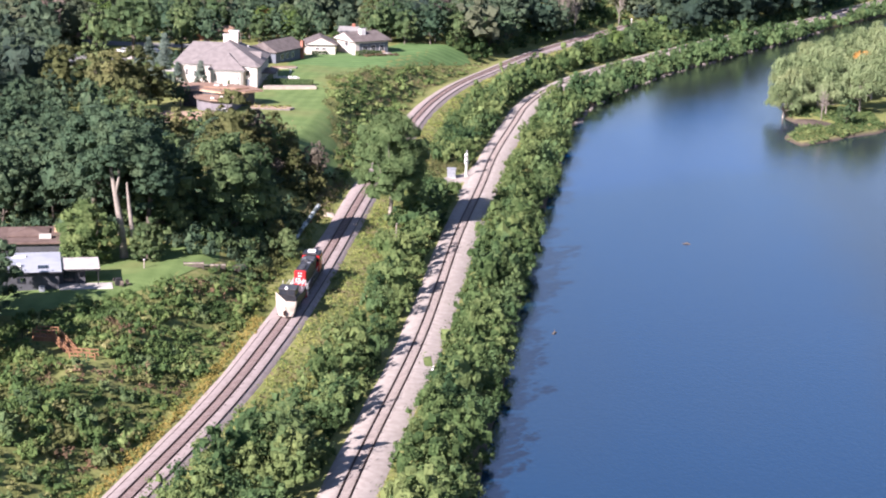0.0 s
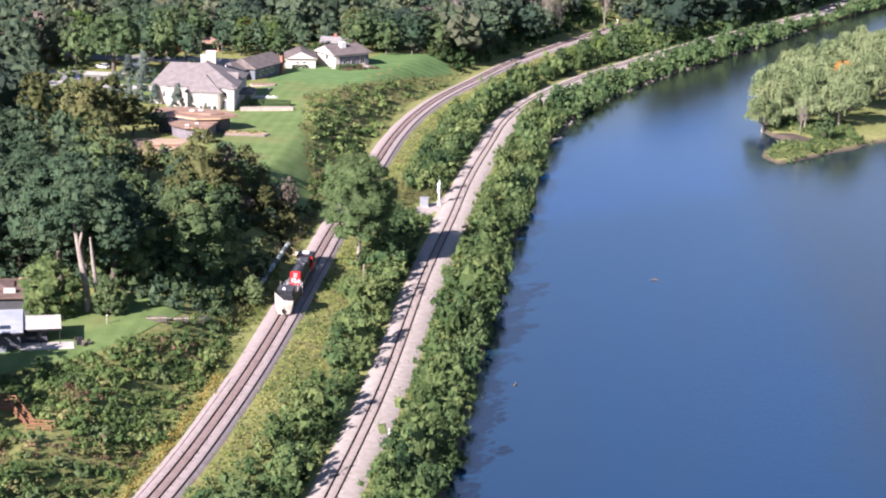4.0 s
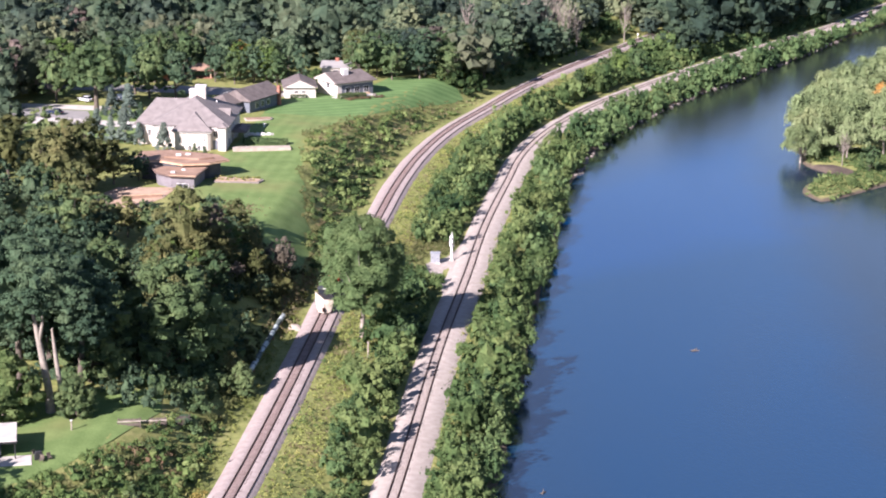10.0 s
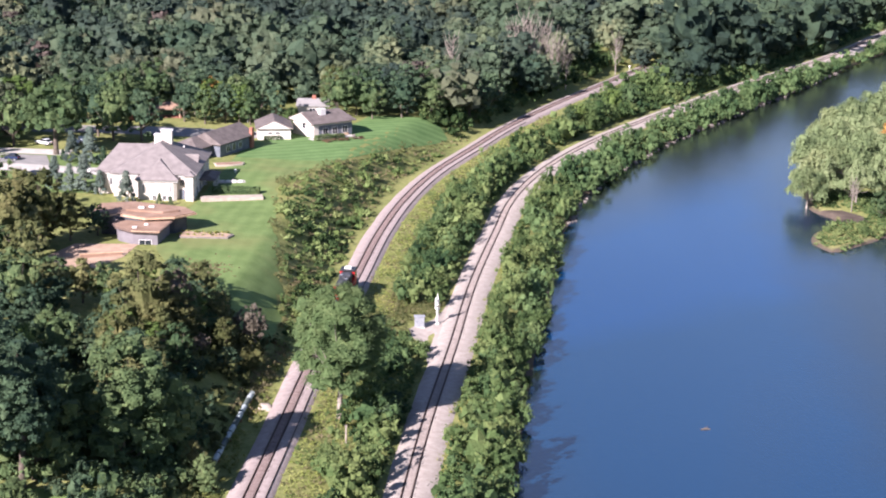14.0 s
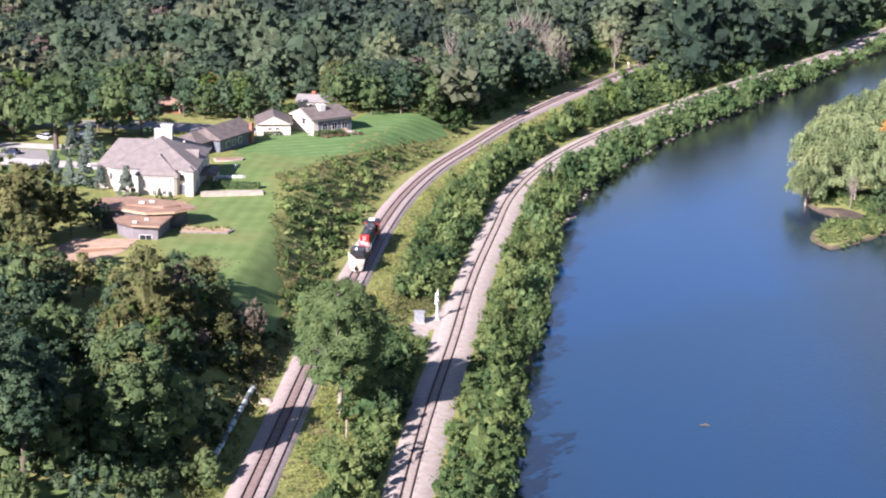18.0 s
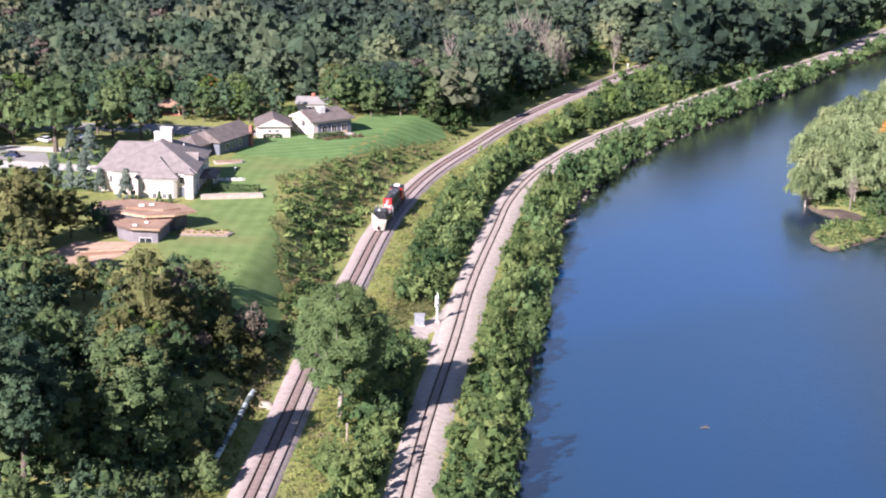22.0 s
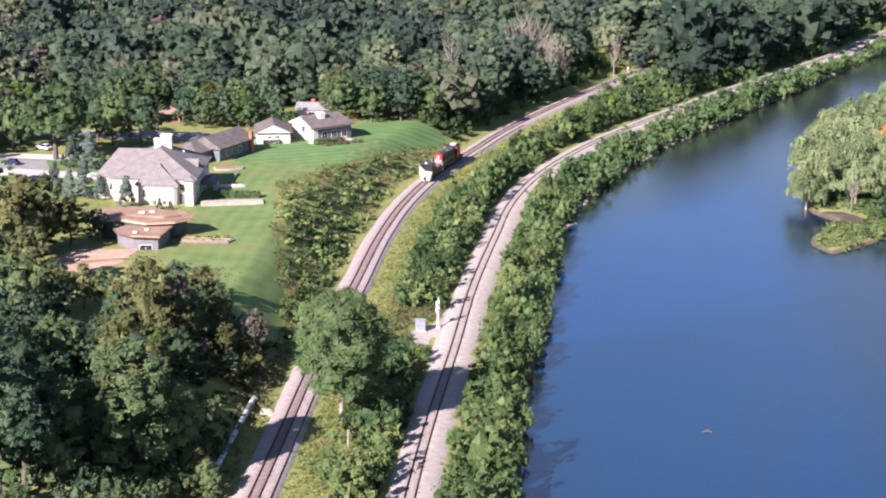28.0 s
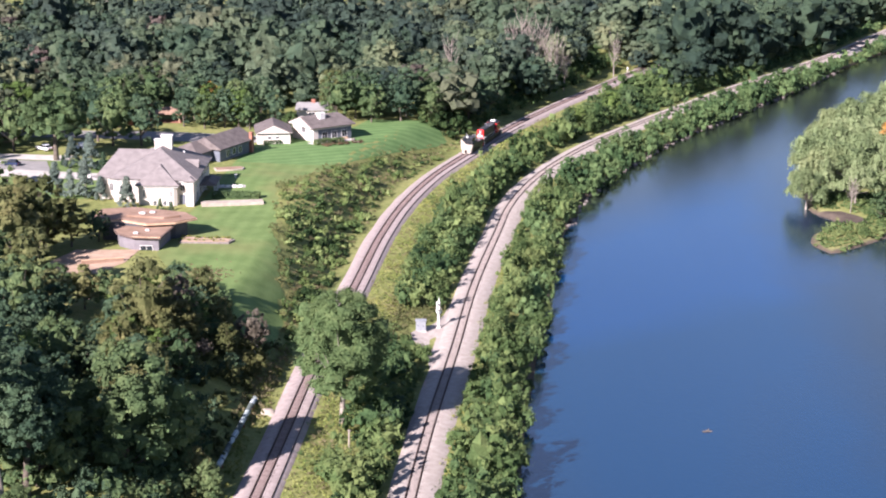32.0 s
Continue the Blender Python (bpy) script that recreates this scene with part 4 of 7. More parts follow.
def wood(name, spots, kinds, label, seed, size=1.0):
    """Far woods: many crowns joined; trees of one kind stand in loose groups."""
    rng = np.random.default_rng(seed)
    groups = {}
    for x, y in spots:
        own = [k for zx, zy, zr, k in ZONES if ((x - zx) / zr) ** 2 + ((y - zy) / (0.6 * zr)) ** 2 < 1]
        if own and rng.uniform() < 0.85:
            groups.setdefault(own[0], []).append((x, y))
            continue
        u = 0.5 + 0.32 * float(wavy(x, y, 13.0, seed)) + 0.18 * float(wavy(x, y, 31.0, seed + 2)) + rng.normal(0, 0.10)
        groups.setdefault(kinds[int(np.clip(u, 0, 0.999) * len(kinds))], []).append((x, y))
    for foliage, places in groups.items():
        qs, fs, ts = [], [], []
        for x, y in places:
            s = size * float(np.clip(rng.lognormal(-0.03, 0.24), 0.6, 1.5))
            near = y < 320
            q, face, c, cr = crown_quads(rng, 5.6 * s, 0.6 * s, 13.0 * s * rng.uniform(0.8, 1.2), 34 if near else 24, 26 if near else 20, 0.56 if near else 0.70, "round", 0.85, 0.24 if near else 0.28)
            q[:, 0] += x
            q[:, 1] += y
            q[:, 2] += float(height(x, y))
            qs.append(q)
            fs.append(face)
            ts.append(np.full(len(face), rng.normal(0, 0.12)))
        q = np.concatenate(qs)
        tagged(new(name, fast_mesh(name, q, np.arange(len(q)).reshape(-1, 4), foliage, False, np.concatenate(fs), np.concatenate(ts))), label, "woods", kind="stuff")


RIVER_MIX = (FAR_SHADY,) * 5 + (FAR_DARK,)
WOOD_MIX = (FAR_MAUVE,) + (FAR_OLIVE,) * 4 + (FAR_DARK,) * 3 + (FAR_GREEN,) * 7 + (FAR_DARK,) * 3 + (FAR_PALE,) * 4
_far = wood_spots(rng, -215, 240, 168, 520, 10.4, far_wood)


def by_river(p):
    return p[0] > float(xb(p[1])) - 36 and p[1] > 232


wood("far_woods", [p for p in _far if not by_river(p)], WOOD_MIX, "dense green summer woods behind the houses", 7)
wood("river_woods", [p for p in _far if by_river(p)], RIVER_MIX, "tall woods with shade-darkened leaf colour beside the curving river track", 17, 1.45)
wood("side_woods", wood_spots(rng, -190, -108, -110, 166, 8.0, lambda x, y: in_sight(x, y) and (x < -122 - 6 * math.sin(y * 0.1) or y < 55)), WOOD_MIX, "leafy trees beside the gardens", 8)

# dark grove beside the railway
GROVE = ("dark0", "oak0", "oak0", "dark0", "oak1", "dark1", "olive0", "oak1")


def in_grove(px, py):
    d = float(xa(py)) - px
    if not (13.5 < d) or py > -54 - (px + 39) * 0.9 or py < -140:
        return False
    if py < -100 and px > -76:
        return False
    if (px + 47) ** 2 + (py + 86) ** 2 < 42:
        return False
    if (px + 69) ** 2 + (py + 112) ** 2 < 130 or (px < -60 and py < -100):
        return False
    if py > -66 and px > -48:
        return False
    return py < 2 and in_sight(px, py)


for _x, _y in wood_spots(rng, -110, -28, -138, 0, 7.4, in_grove):
    _s = rng.uniform(0.75, 1.15) if _y < -66 else rng.uniform(0.6, 0.85)
    _s = min(_s, (float(xa(_y)) - _x) / 20.0) * (0.55 if _y > -82 and _x > -62 else 1.0)
    # west of x = -52 only dark leaf kinds, deep shade imitated by colour
    _k = GROVE[int(rng.integers(8))] if _x > -52 else ("dark0", "dark1")[int(rng.integers(2))]
    tree(_k, _x, _y, _s, rng.uniform(0, 6.28), "grove_tree", {"d": "dark green broadleaf tree in a dense grove", "o": "green broadleaf tree in a dense grove"}[_k[0]], tall=rng.uniform(0.85, 1.1))


def corner_line(px):
    return float(np.interp(px, (-70, -64, -57, -50, -40, -33.7, -29.5), (-16, -20, -26, -13, -22, -29, -35)))


def in_corner(px, py):
    return -66 < px < float(xa(py)) - (11.0 if py > -48 else 16.0) and -66 < py < corner_line(px) and px > -58 - (py + 20) * 0.2


CORNER = ("olive0", "oak0", "olive1", "mauve0", "mauve0", "oak1", "olive0", "dark1", "lime0")
for _x, _y in wood_spots(rng, -66, -26, -66, -10, 4.6, in_corner):
    _k = CORNER[int(rng.integers(9))]
    _s = rng.uniform(0.48, 0.74) * (1.0 if _y > -40 else 1.1) * min(1.0, max(0.5, (float(xa(_y)) - _x) / 24.0))
    tree(_k, _x, _y, _s, rng.uniform(0, 6.28), "small_tree", "small greyish half-bare tree at the lawn edge" if _k[0] == "m" else "small bushy green tree at the lawn edge", tall=rng.uniform(0.85, 1.1))
corner = strip_spots(rng, -62, -18, lambda y: -58, lambda y: xa(y) - 8.5, 2.6, 1.7, 2.4)
thicket("corner_brush", [p for p in corner if p[1] < corner_line(p[0]) + 2 and not (p[0] > -32.5 and p[1] < -50)], LEAF_OLIVE, "olive brush at the corner of the grove", 0.32, 90, 28, lobes=7)
dry = strip_spots(rng, -60, -22, lambda y: xa(y) - 9.5, lambda y: xa(y) - 5.0, 1.6, 1.1, 1.1)
thicket("dry_grass", dry, LEAF_TAN, "tan dry grass on the bank above the track", 0.26, 60, 29, "grass", 5, False)
under = strip_spots(rng, -108, -40, lambda y: -100, lambda y: np.minimum(xa(y) - 11, -39 - (y + 41) / 1.15), 4.0, 2.2, 3.2, ((-69, -112, 11), (-55, -108, 8)))
thicket("grove_undergrowth", under, LEAF_DARK, "dark shrubs under the grove trees", 0.36, 110, 18, lobes=7)

edge = strip_spots(rng, -103, -72, lambda y: np.interp(y, (-103, -72), (-42, -46)), lambda y: xa(y) - 9.6, 2.3, 1.7, 2.8, ((-29.3, -68, 4.0), (-28.6, -77, 3.0)))
thicket("grove_edge_shrubs", edge, LEAF_OAK, "dark green shrubs at the shady edge of the grove", 0.34, 90, 48, lobes=7)
tree("big_oak", -13.2, -56.8, 1.0, 0.4, "oak_tree", "large spreading green oak with pale trunk between the tracks", tall=1.05)


def twin_tree():
    """A tall tree with a leaning forked pale trunk and a thinner one beside it."""
    g = np.random.default_rng(63)
    t = new("tall_tree")
    t.matrix_world = pose(-54.8, -112.3, float(height(-54.8, -112.3)))
    part("trunk", fast_mesh("trunk", *tube([(0.5, 0, -0.6), (0.2, 0, 4.0), (-0.6, 0.1, 9.0), (-1.2, 0.2, 12.5), (-2.0, 0.3, 17.5)], (0.78, 0.60, 0.50, 0.40, 0.18), 10), BARK_GREY, True), t, "leaning pale forked trunk")
    part("fork", fast_mesh("fork", *tube([(-0.9, 0.1, 11.0), (-0.3, 0.1, 14.0), (-0.4, 0.3, 18.0)], (0.28, 0.24, 0.12), 8), BARK_GREY, True), t)
    part("side_trunk", fast_mesh("side_trunk", *tube([(2.0, 0.8, -0.6), (1.8, 0.8, 4.0), (1.3, 0.8, 8.5), (0.9, 0.8, 13.0)], (0.46, 0.40, 0.34, 0.18), 8), BARK_GREY, True), t)
    for k, (x, y, z, r) in enumerate(((-4.2, 1.5, 15.0, 4.2), (2.6, 2.0, 16.5, 4.4), (-0.5, 2.5, 20.0, 4.6), (5.5, 1.5, 13.0, 3.2), (-1.5, -1.2, 17.5, 3.0))):
        q, f, c, cr = crown_quads(g, r, z - 0.75 * r, z + 0.8 * r, 40, 40, 0.38, "round", 0.5)
        q[:, 0] += x
        q[:, 1] += y
        part("leaf_clump", fast_mesh("leaf_clump", q, np.arange(len(q)).reshape(-1, 4), LEAF_DARK, False, f), t)
    tagged(t, "tall dark tree with leaning pale forked trunk", "tree")


twin_tree()
for _x, _y, _s, _a in ((-61.5, -103.0, 1.3, 0.7), (-52.5, -102.0, 1.15, 2.9), (-58.5, -97.0, 1.2, 4.4)):
    tree("tall0", _x, _y, _s, _a, "tall_tree", "tall dark tree rising above the grove")
SPECIAL = (
    ("dome1", -72.5, -161.0, 1.1, "dark tree shading the garden lawn"), ("dark1", -65.5, -151.0, 0.9, "dark tree beside the charcoal house"),
    ("olive0", -75.5, 17.5, 0.72, "broad olive-green tree beside the flat-roofed house"), ("dark0", -71.0, 22.0, 0.5, "dark green tree beside the flat-roofed house"), ("oak0", -59.5, -22.5, 0.55, "green tree at the lawn corner"),
    ("olive1", -82.5, 8.5, 0.85, "broad olive-green tree beside bare earth"), ("dark0", -79.0, -1.5, 0.6, "dark green tree beside bare earth"), ("oak1", -68.5, -22.0, 0.62, "green tree at the lawn corner"), ("olive0", -63.0, -23.5, 0.60, "olive-green tree at the lawn corner"), ("dark1", -74.5, -15.0, 0.62, "dark green tree near bare earth"),
    ("dome_green", -59.9, -116.5, 0.88, "rounded green garden tree beside the charcoal house"), ("dome0", -50.0, -114.3, 0.50, "small dark shrub tree at the lawn edge"),
    ("dome0", -40.8, -90.0, 1.32, "dark conical tree at the grove edge"), ("dome1", -36.0, -84.0, 0.85, "dark conical tree at the grove edge"), ("dome1", -52.0, -97.0, 1.1, "green tree at the grove edge"),
    ("dark1", -62.5, -172.0, 1.0, "dark tree shading the garden lawn"), ("dark0", -66.5, -163.0, 1.15, "dark tree shading the garden lawn"), ("dark0", -66.5, -148.0, 0.85, "dark tree shading the charcoal house"),
    ("olive0", -47.0, -46.5, 1.2, "broad dark olive tree at the lawn corner"), ("oak0", -70.9, -38.0, 1.05, "green tree rising from the grove"), ("oak1", -59.0, -58.5, 0.8, "green tree rising from the grove"), ("lime0", -63.0, -66.0, 0.8, "bright green tree in the grove"),
    ("olive1", -75.0, -15.0, 0.95, "broad olive-green tree by the building"), ("lime1", -44.0, -56.0, 0.62, "bright green tree in the grove"), ("mauve0", -43.5, -38.0, 1.1, "greyish half-bare tree at the lawn corner"), ("mauve0", -31.0, -33.5, 0.9, "greyish half-bare tree at the lawn edge"),
    ("olive1", -80.8, 16.0, 0.75, "broad olive-green tree by the building"), ("dome_green", -46.8, 146.0, 0.4, "rounded olive garden shrub"), ("olive0", -79.3, 11.5, 1.15, "broad olive-green tree by the building"), ("olive1", -84.0, 3.0, 1.2, "broad olive-green tree by the building"), ("oak1", -84.0, -6.0, 0.7, "green tree by bare earth"),
    ("olive0", -88.0, 27.0, 0.9, "olive-green tree near the garden"), ("oak0", -95.0, 33.0, 1.0, "green tree near the garden"), ("olive1", -99.0, 18.0, 1.1, "olive-green tree near the garden"))
for _k, _x, _y, _s, _l in SPECIAL:
    tree(_k, _x, _y, _s, _x, "garden_tree", _l)
# dark kinds right of the oak: dark species, plus its shadow put into colour
SMALL = (("dome0", -29.5, -90.0, 0.42), ("olive0", -31.5, -86.5, 0.4), ("dark1", -6.0, -45.0, 0.34), ("dark0", -4.8, -52.0, 0.38), ("dark0", -5.6, -58.0, 0.36), ("olive1", -68.0, -28.0, 0.65))
for _k, _x, _y, _s in SMALL:
    tree(_k, _x, _y, _s, _x * 2, "small_tree", "small bushy tree beside the railway")
for _x, _y, _s in ((-88.4, 88.5, 1.0), (-93.1, 89.5, 0.85), (-89.3, 58.8, 0.85), (-82.2, 56.9, 0.95), (-71.0, 49.6, 0.78), (-78.3, 55.6, 0.6), (-85.6, 57.4, 0.7)):
    tree("spruce", _x, _y, _s * 1.25, _x, "spruce_tree", "blue-green spruce beside the white house", tall=0.8)
for _x, _y, _s in ((-63.6, 49.0, 0.4), (-61.2, 49.3, 0.3), (-84.9, 87.0, 0.7), (-95.9, 92.0, 0.4)):
    tree("cedar", _x, _y, _s, _x, "cedar_shrub", "dark conical evergreen shrub")
tree("elm", -99.1, 97.9, 1.0, 1.0, "elm_tree", "broad spreading elm by the drive")
YARD = (("lime0", -117, 128, 1.1), ("oak0", -112, 106, 1.0), ("oak1", -93, 142, 1.1), ("dark0", -100, 146, 1.1), ("dark1", -82, 118, 1.0), ("oak1", -89, 116, 1.05), ("dark0", -94, 121, 1.1), ("oak0", -104, 118, 1.1), ("oak0", -107, 140, 1.05), ("dark1", -75, 156, 1.0), ("lime1", -70, 152, 0.85), ("gold0", -71.5, 161, 1.0), ("oak1", -63, 156, 0.9),
        ("dark0", -104, 143, 0.9), ("oak0", -98, 141, 0.75), ("oak1", -91, 146, 0.95), ("dark1", -76, 145, 0.75), ("oak0", -70, 143, 0.7), ("dark0", -65, 146, 0.8), ("oak1", -58, 145, 0.7), ("dark1", -52, 150, 0.75), ("oak0", -26, 160, 0.8), ("dark0", -18, 164, 0.9), ("oak1", -10, 169, 0.8),
        ("dark0", -57, 160, 0.95), ("lime0", -61.5, 148, 0.8), ("oak0", -36, 160, 1.0), ("oak1", -31, 166, 1.05), ("dark0", -26, 170, 1.0), ("olive0", -37, 168, 1.0), ("dark1", -17, 172, 1.1), ("oak0", -88, 162, 1.1), ("dark0", -96, 158, 1.0))
for _k, _x, _y, _s in YARD:
    tree(_k, _x, _y, _s, _x, "yard_tree", {"l": "bright green tree behind the houses", "g": "yellowing tree behind the houses"}.get(_k[0], "green tree behind the houses"))
TRACKSIDE = (("oak0", -4.0, 178.0, 0.95), ("dark0", 0.5, 186.0, 1.0), ("oak1", -11.0, 180.0, 1.0), ("dark1", 6.0, 197.0, 0.9), ("lime0", 33.0, 196.0, 0.5), ("oak0", 38.0, 206.0, 0.55), ("oak1", 30.0, 190.0, 0.5), ("lime1", 44.0, 216.0, 0.6), ("oak1", 50.0, 226.0, 0.65))
for _k, _x, _y, _s in TRACKSIDE:
    tree(_k, _x, _y, _s, _x, "trackside_tree", "dense green tree beside the curving track")
for _x, _y, _s in ((13, 236, 1.1), (16, 241, 1.2), (19, 237, 1.15), (22, 242, 1.2), (25, 238, 1.1), (27.5, 243, 1.0), (47.5, 274, 0.8), (30, 246, 0.75), (-6, 214, 1.0)):
    t = tree("bare", _x, _y, _s, _x, "bare_tree", "dead tree with bare pale branches")
ISLE_TREES = (("willow1", 88.5, 115, 0.8), ("willow0", 94, 136, 1.05), ("willow1", 91, 122, 0.95), ("willow0", 101, 131, 1.05), ("willow0", 107, 141, 1.1), ("willow1", 101, 116, 0.8), ("oak0", 104.5, 101, 0.55), ("willow0", 112, 122, 1.05), ("willow1", 100, 152, 1.1),
              ("willow0", 109, 160, 1.1), ("willow0", 106, 176, 1.1), ("willow1", 116, 172, 1.1), ("willow0", 115, 190, 1.1), ("willow0", 125, 182, 1.1), ("willow1", 124, 205, 1.1), ("willow0", 120, 148, 1.1), ("gold0", 118, 158, 1.3),
              ("willow0", 136, 206, 1.1), ("willow1", 134, 226, 1.1), ("willow0", 132, 166, 1.1), ("willow0", 145, 230, 1.1))
for _k, _x, _y, _s in ISLE_TREES:
    tree(_k, _x, _y, _s, _x * 1.3, "willow_tree", "pale green willow on a low river island" if _k[0] == "w" else "leafy tree on a low river island")
for _x, _y, _s in ((98.6, 108.5, 0.5),):
    tree("bare", _x, _y, _s, _x, "bare_tree", "slender bare pale tree on the island")

# ---- building parts ----
SIDING_WHITE = speckled("cream_stucco", (0.459, 0.418, 0.369), (0.582, 0.537, 0.480), 0.5, 0.85, fine=12.0)
SIDING_GREY = speckled("charcoal_siding", (0.045, 0.048, 0.055), (0.085, 0.088, 0.098), 0.8, 0.7, fine=14.0)
SIDING_BLUE = speckled("slate_siding", (0.090, 0.105, 0.130), (0.150, 0.165, 0.190), 0.8, 0.75, fine=14.0)
TRIM_WHITE = speckled("white_trim", (0.595, 0.578, 0.561), (0.697, 0.680, 0.663), 2.0, 0.6, fine=30.0)
SHINGLE_GREY = speckled("grey_shingles", (0.145, 0.129, 0.124), (0.242, 0.215, 0.206), 0.7, 0.9, fine=6.0, bump=0.5)
SIDING_MAUVE = speckled("mauve_grey_render", (0.115, 0.108, 0.120), (0.205, 0.190, 0.205), 0.6, 0.85, fine=9.0)
ROOF_BROWN = speckled("brown_felt_roof", (0.090, 0.060, 0.050), (0.175, 0.122, 0.102), 0.6, 0.9, fine=5.0, bump=0.4)
SHINGLE_BROWN = speckled("brown_shingles", (0.085, 0.070, 0.066), (0.170, 0.145, 0.135), 0.7, 0.9, fine=6.0, bump=0.5)
TAN_STONE = speckled("tan_stone", (0.289, 0.246, 0.200), (0.442, 0.387, 0.323), 0.8, 0.9, fine=7.0, bump=0.4)
ROOF_TAN = speckled("tan_roof_gravel", (0.187, 0.114, 0.076), (0.328, 0.220, 0.160), 0.35, 0.95, fine=5.0, bump=0.5)
ROOF_WHITE = speckled("white_membrane_roof", (0.288, 0.315, 0.353), (0.418, 0.444, 0.479), 0.35, 0.55, fine=5.0)
GLASS_DARK = speckled("dark_window_glass", (0.012, 0.016, 0.022), (0.030, 0.036, 0.046), 0.6, 0.08, spec=0.6)
BRICK_RED = speckled("red_brick", (0.210, 0.080, 0.055), (0.360, 0.160, 0.110), 1.5, 0.9, fine=12.0)
WOOD_DECK = speckled("red_brown_timber", (0.175, 0.084, 0.041), (0.322, 0.172, 0.091), 1.2, 0.8, fine=14.0)
WOOD_FASCIA = speckled("honey_wood_fascia", (0.40, 0.25, 0.15), (0.62, 0.44, 0.30), 1.0, 0.7, fine=12.0)
ASPHALT_PALE = speckled("worn_asphalt", (0.19, 0.185, 0.18), (0.30, 0.29, 0.28), 0.4, 0.9, fine=7.0)
STEEL_WHITE = speckled("white_painted_steel", (0.66, 0.65, 0.64), (0.82, 0.81, 0.80), 2.0, 0.45, fine=20.0, bump=0.05)
STEEL_GALV = speckled("galvanised_steel", (0.24, 0.26, 0.29), (0.38, 0.40, 0.43), 2.0, 0.45, 0.3, fine=18.0, bump=0.05)
STEEL_BLACK = speckled("black_painted_steel", (0.012, 0.013, 0.015), (0.035, 0.035, 0.038), 1.5, 0.45, fine=12.0, bump=0.05, obj=True)
STEEL_RED = speckled("red_painted_steel", (0.400, 0.014, 0.016), (0.520, 0.026, 0.026), 1.2, 0.40, fine=12.0, bump=0.05, obj=True)
STEEL_CREAM = speckled("cream_painted_steel", (0.370, 0.315, 0.261), (0.488, 0.427, 0.361), 0.9, 0.5, fine=9.0, bump=0.05, obj=True)
STEEL_GREY = speckled("grey_roof_steel", (0.035, 0.036, 0.040), (0.075, 0.076, 0.082), 1.2, 0.5, fine=12.0, bump=0.05, obj=True)
CAR_BLUE = speckled("dark_blue_car_paint", (0.012, 0.022, 0.060), (0.022, 0.036, 0.085), 1.0, 0.25, fine=10.0, bump=0.0, obj=True)
CAR_WHITE = speckled("white_car_paint", (0.66, 0.67, 0.69), (0.78, 0.79, 0.80), 1.0, 0.25, fine=10.0, bump=0.0, obj=True)
RUBBER = speckled("black_rubber", (0.010, 0.010, 0.010), (0.025, 0.025, 0.025), 3.0, 0.85, obj=True)


def finish(name, bm, material, bevel=0.0):
    if bevel:
        bmesh.ops.bevel(bm, geom=list(bm.edges), offset=bevel, segments=1, affect="EDGES")
    bmesh.ops.recalc_face_normals(bm, faces=list(bm.faces))
    me = bpy.data.meshes.new(name)
    bm.to_mesh(me)
    bm.free()
    me.materials.append(material)
    return me


def add_box(bm, x0, x1, y0, y1, z0, z1):
    v = [bm.verts.new((x, y, z)) for x in (x0, x1) for y in (y0, y1) for z in (z0, z1)]
    for f in ((0, 1, 3, 2), (4, 6, 7, 5), (0, 4, 5, 1), (2, 3, 7, 6), (1, 5, 7, 3), (0, 2, 6, 4)):
        bm.faces.new([v[i] for i in f])


def box(name, x0, x1, y0, y1, z0, z1, material, bevel=0.0):
    bm = bmesh.new()
    add_box(bm, x0, x1, y0, y1, z0, z1)
    return finish(name, bm, material, bevel)


def boxes(name, rows, material, bevel=0.0):
    bm = bmesh.new()
    for r in rows:
        add_box(bm, *r)
    return finish(name, bm, material, bevel)


def prism(name, outline, z0, z1, material, bevel=0.0):
    """A flat outline (x, y) raised from z0 to z1."""
    bm = bmesh.new()
    lo, hi = [bm.verts.new((x, y, z0)) for x, y in outline], [bm.verts.new((x, y, z1)) for x, y in outline]
    n = len(outline)
    for i in range(n):
        bm.faces.new((lo[i], lo[(i + 1) % n], hi[(i + 1) % n], hi[i]))
    bm.faces.new(lo[::-1])
    bm.faces.new(hi)
    return finish(name, bm, material, bevel)


def side_prism(name, outline, x0, x1, material, bevel=0.0):
    """A side outline (y, z) drawn out from x0 to x1."""
    bm = bmesh.new()
    lo, hi = [bm.verts.new((x0, y, z)) for y, z in outline], [bm.verts.new((x1, y, z)) for y, z in outline]
    n = len(outline)
    for i in range(n):
        bm.faces.new((lo[i], lo[(i + 1) % n], hi[(i + 1) % n], hi[i]))
    bm.faces.new(lo[::-1])
    bm.faces.new(hi)
    return finish(name, bm, material, bevel)


def rod(name, points, radius, material, sides=8):
    v, q = tube(points, [radius] * len(points) if isinstance(radius, (int, float)) else radius, sides)
    me = mesh_of(name, v, list(map(tuple, q)) + [tuple(range(sides))[::-1], tuple(range(len(v) - sides, len(v)))], material)
    return me


def thing(name, x, y, turn, label, category, z=None, group=""):
    top = new(name)
    top.matrix_world = pose(x, y, float(height(x, y)) if z is None else z, 0, 0, turn)
    return tagged(top, label, category, group)


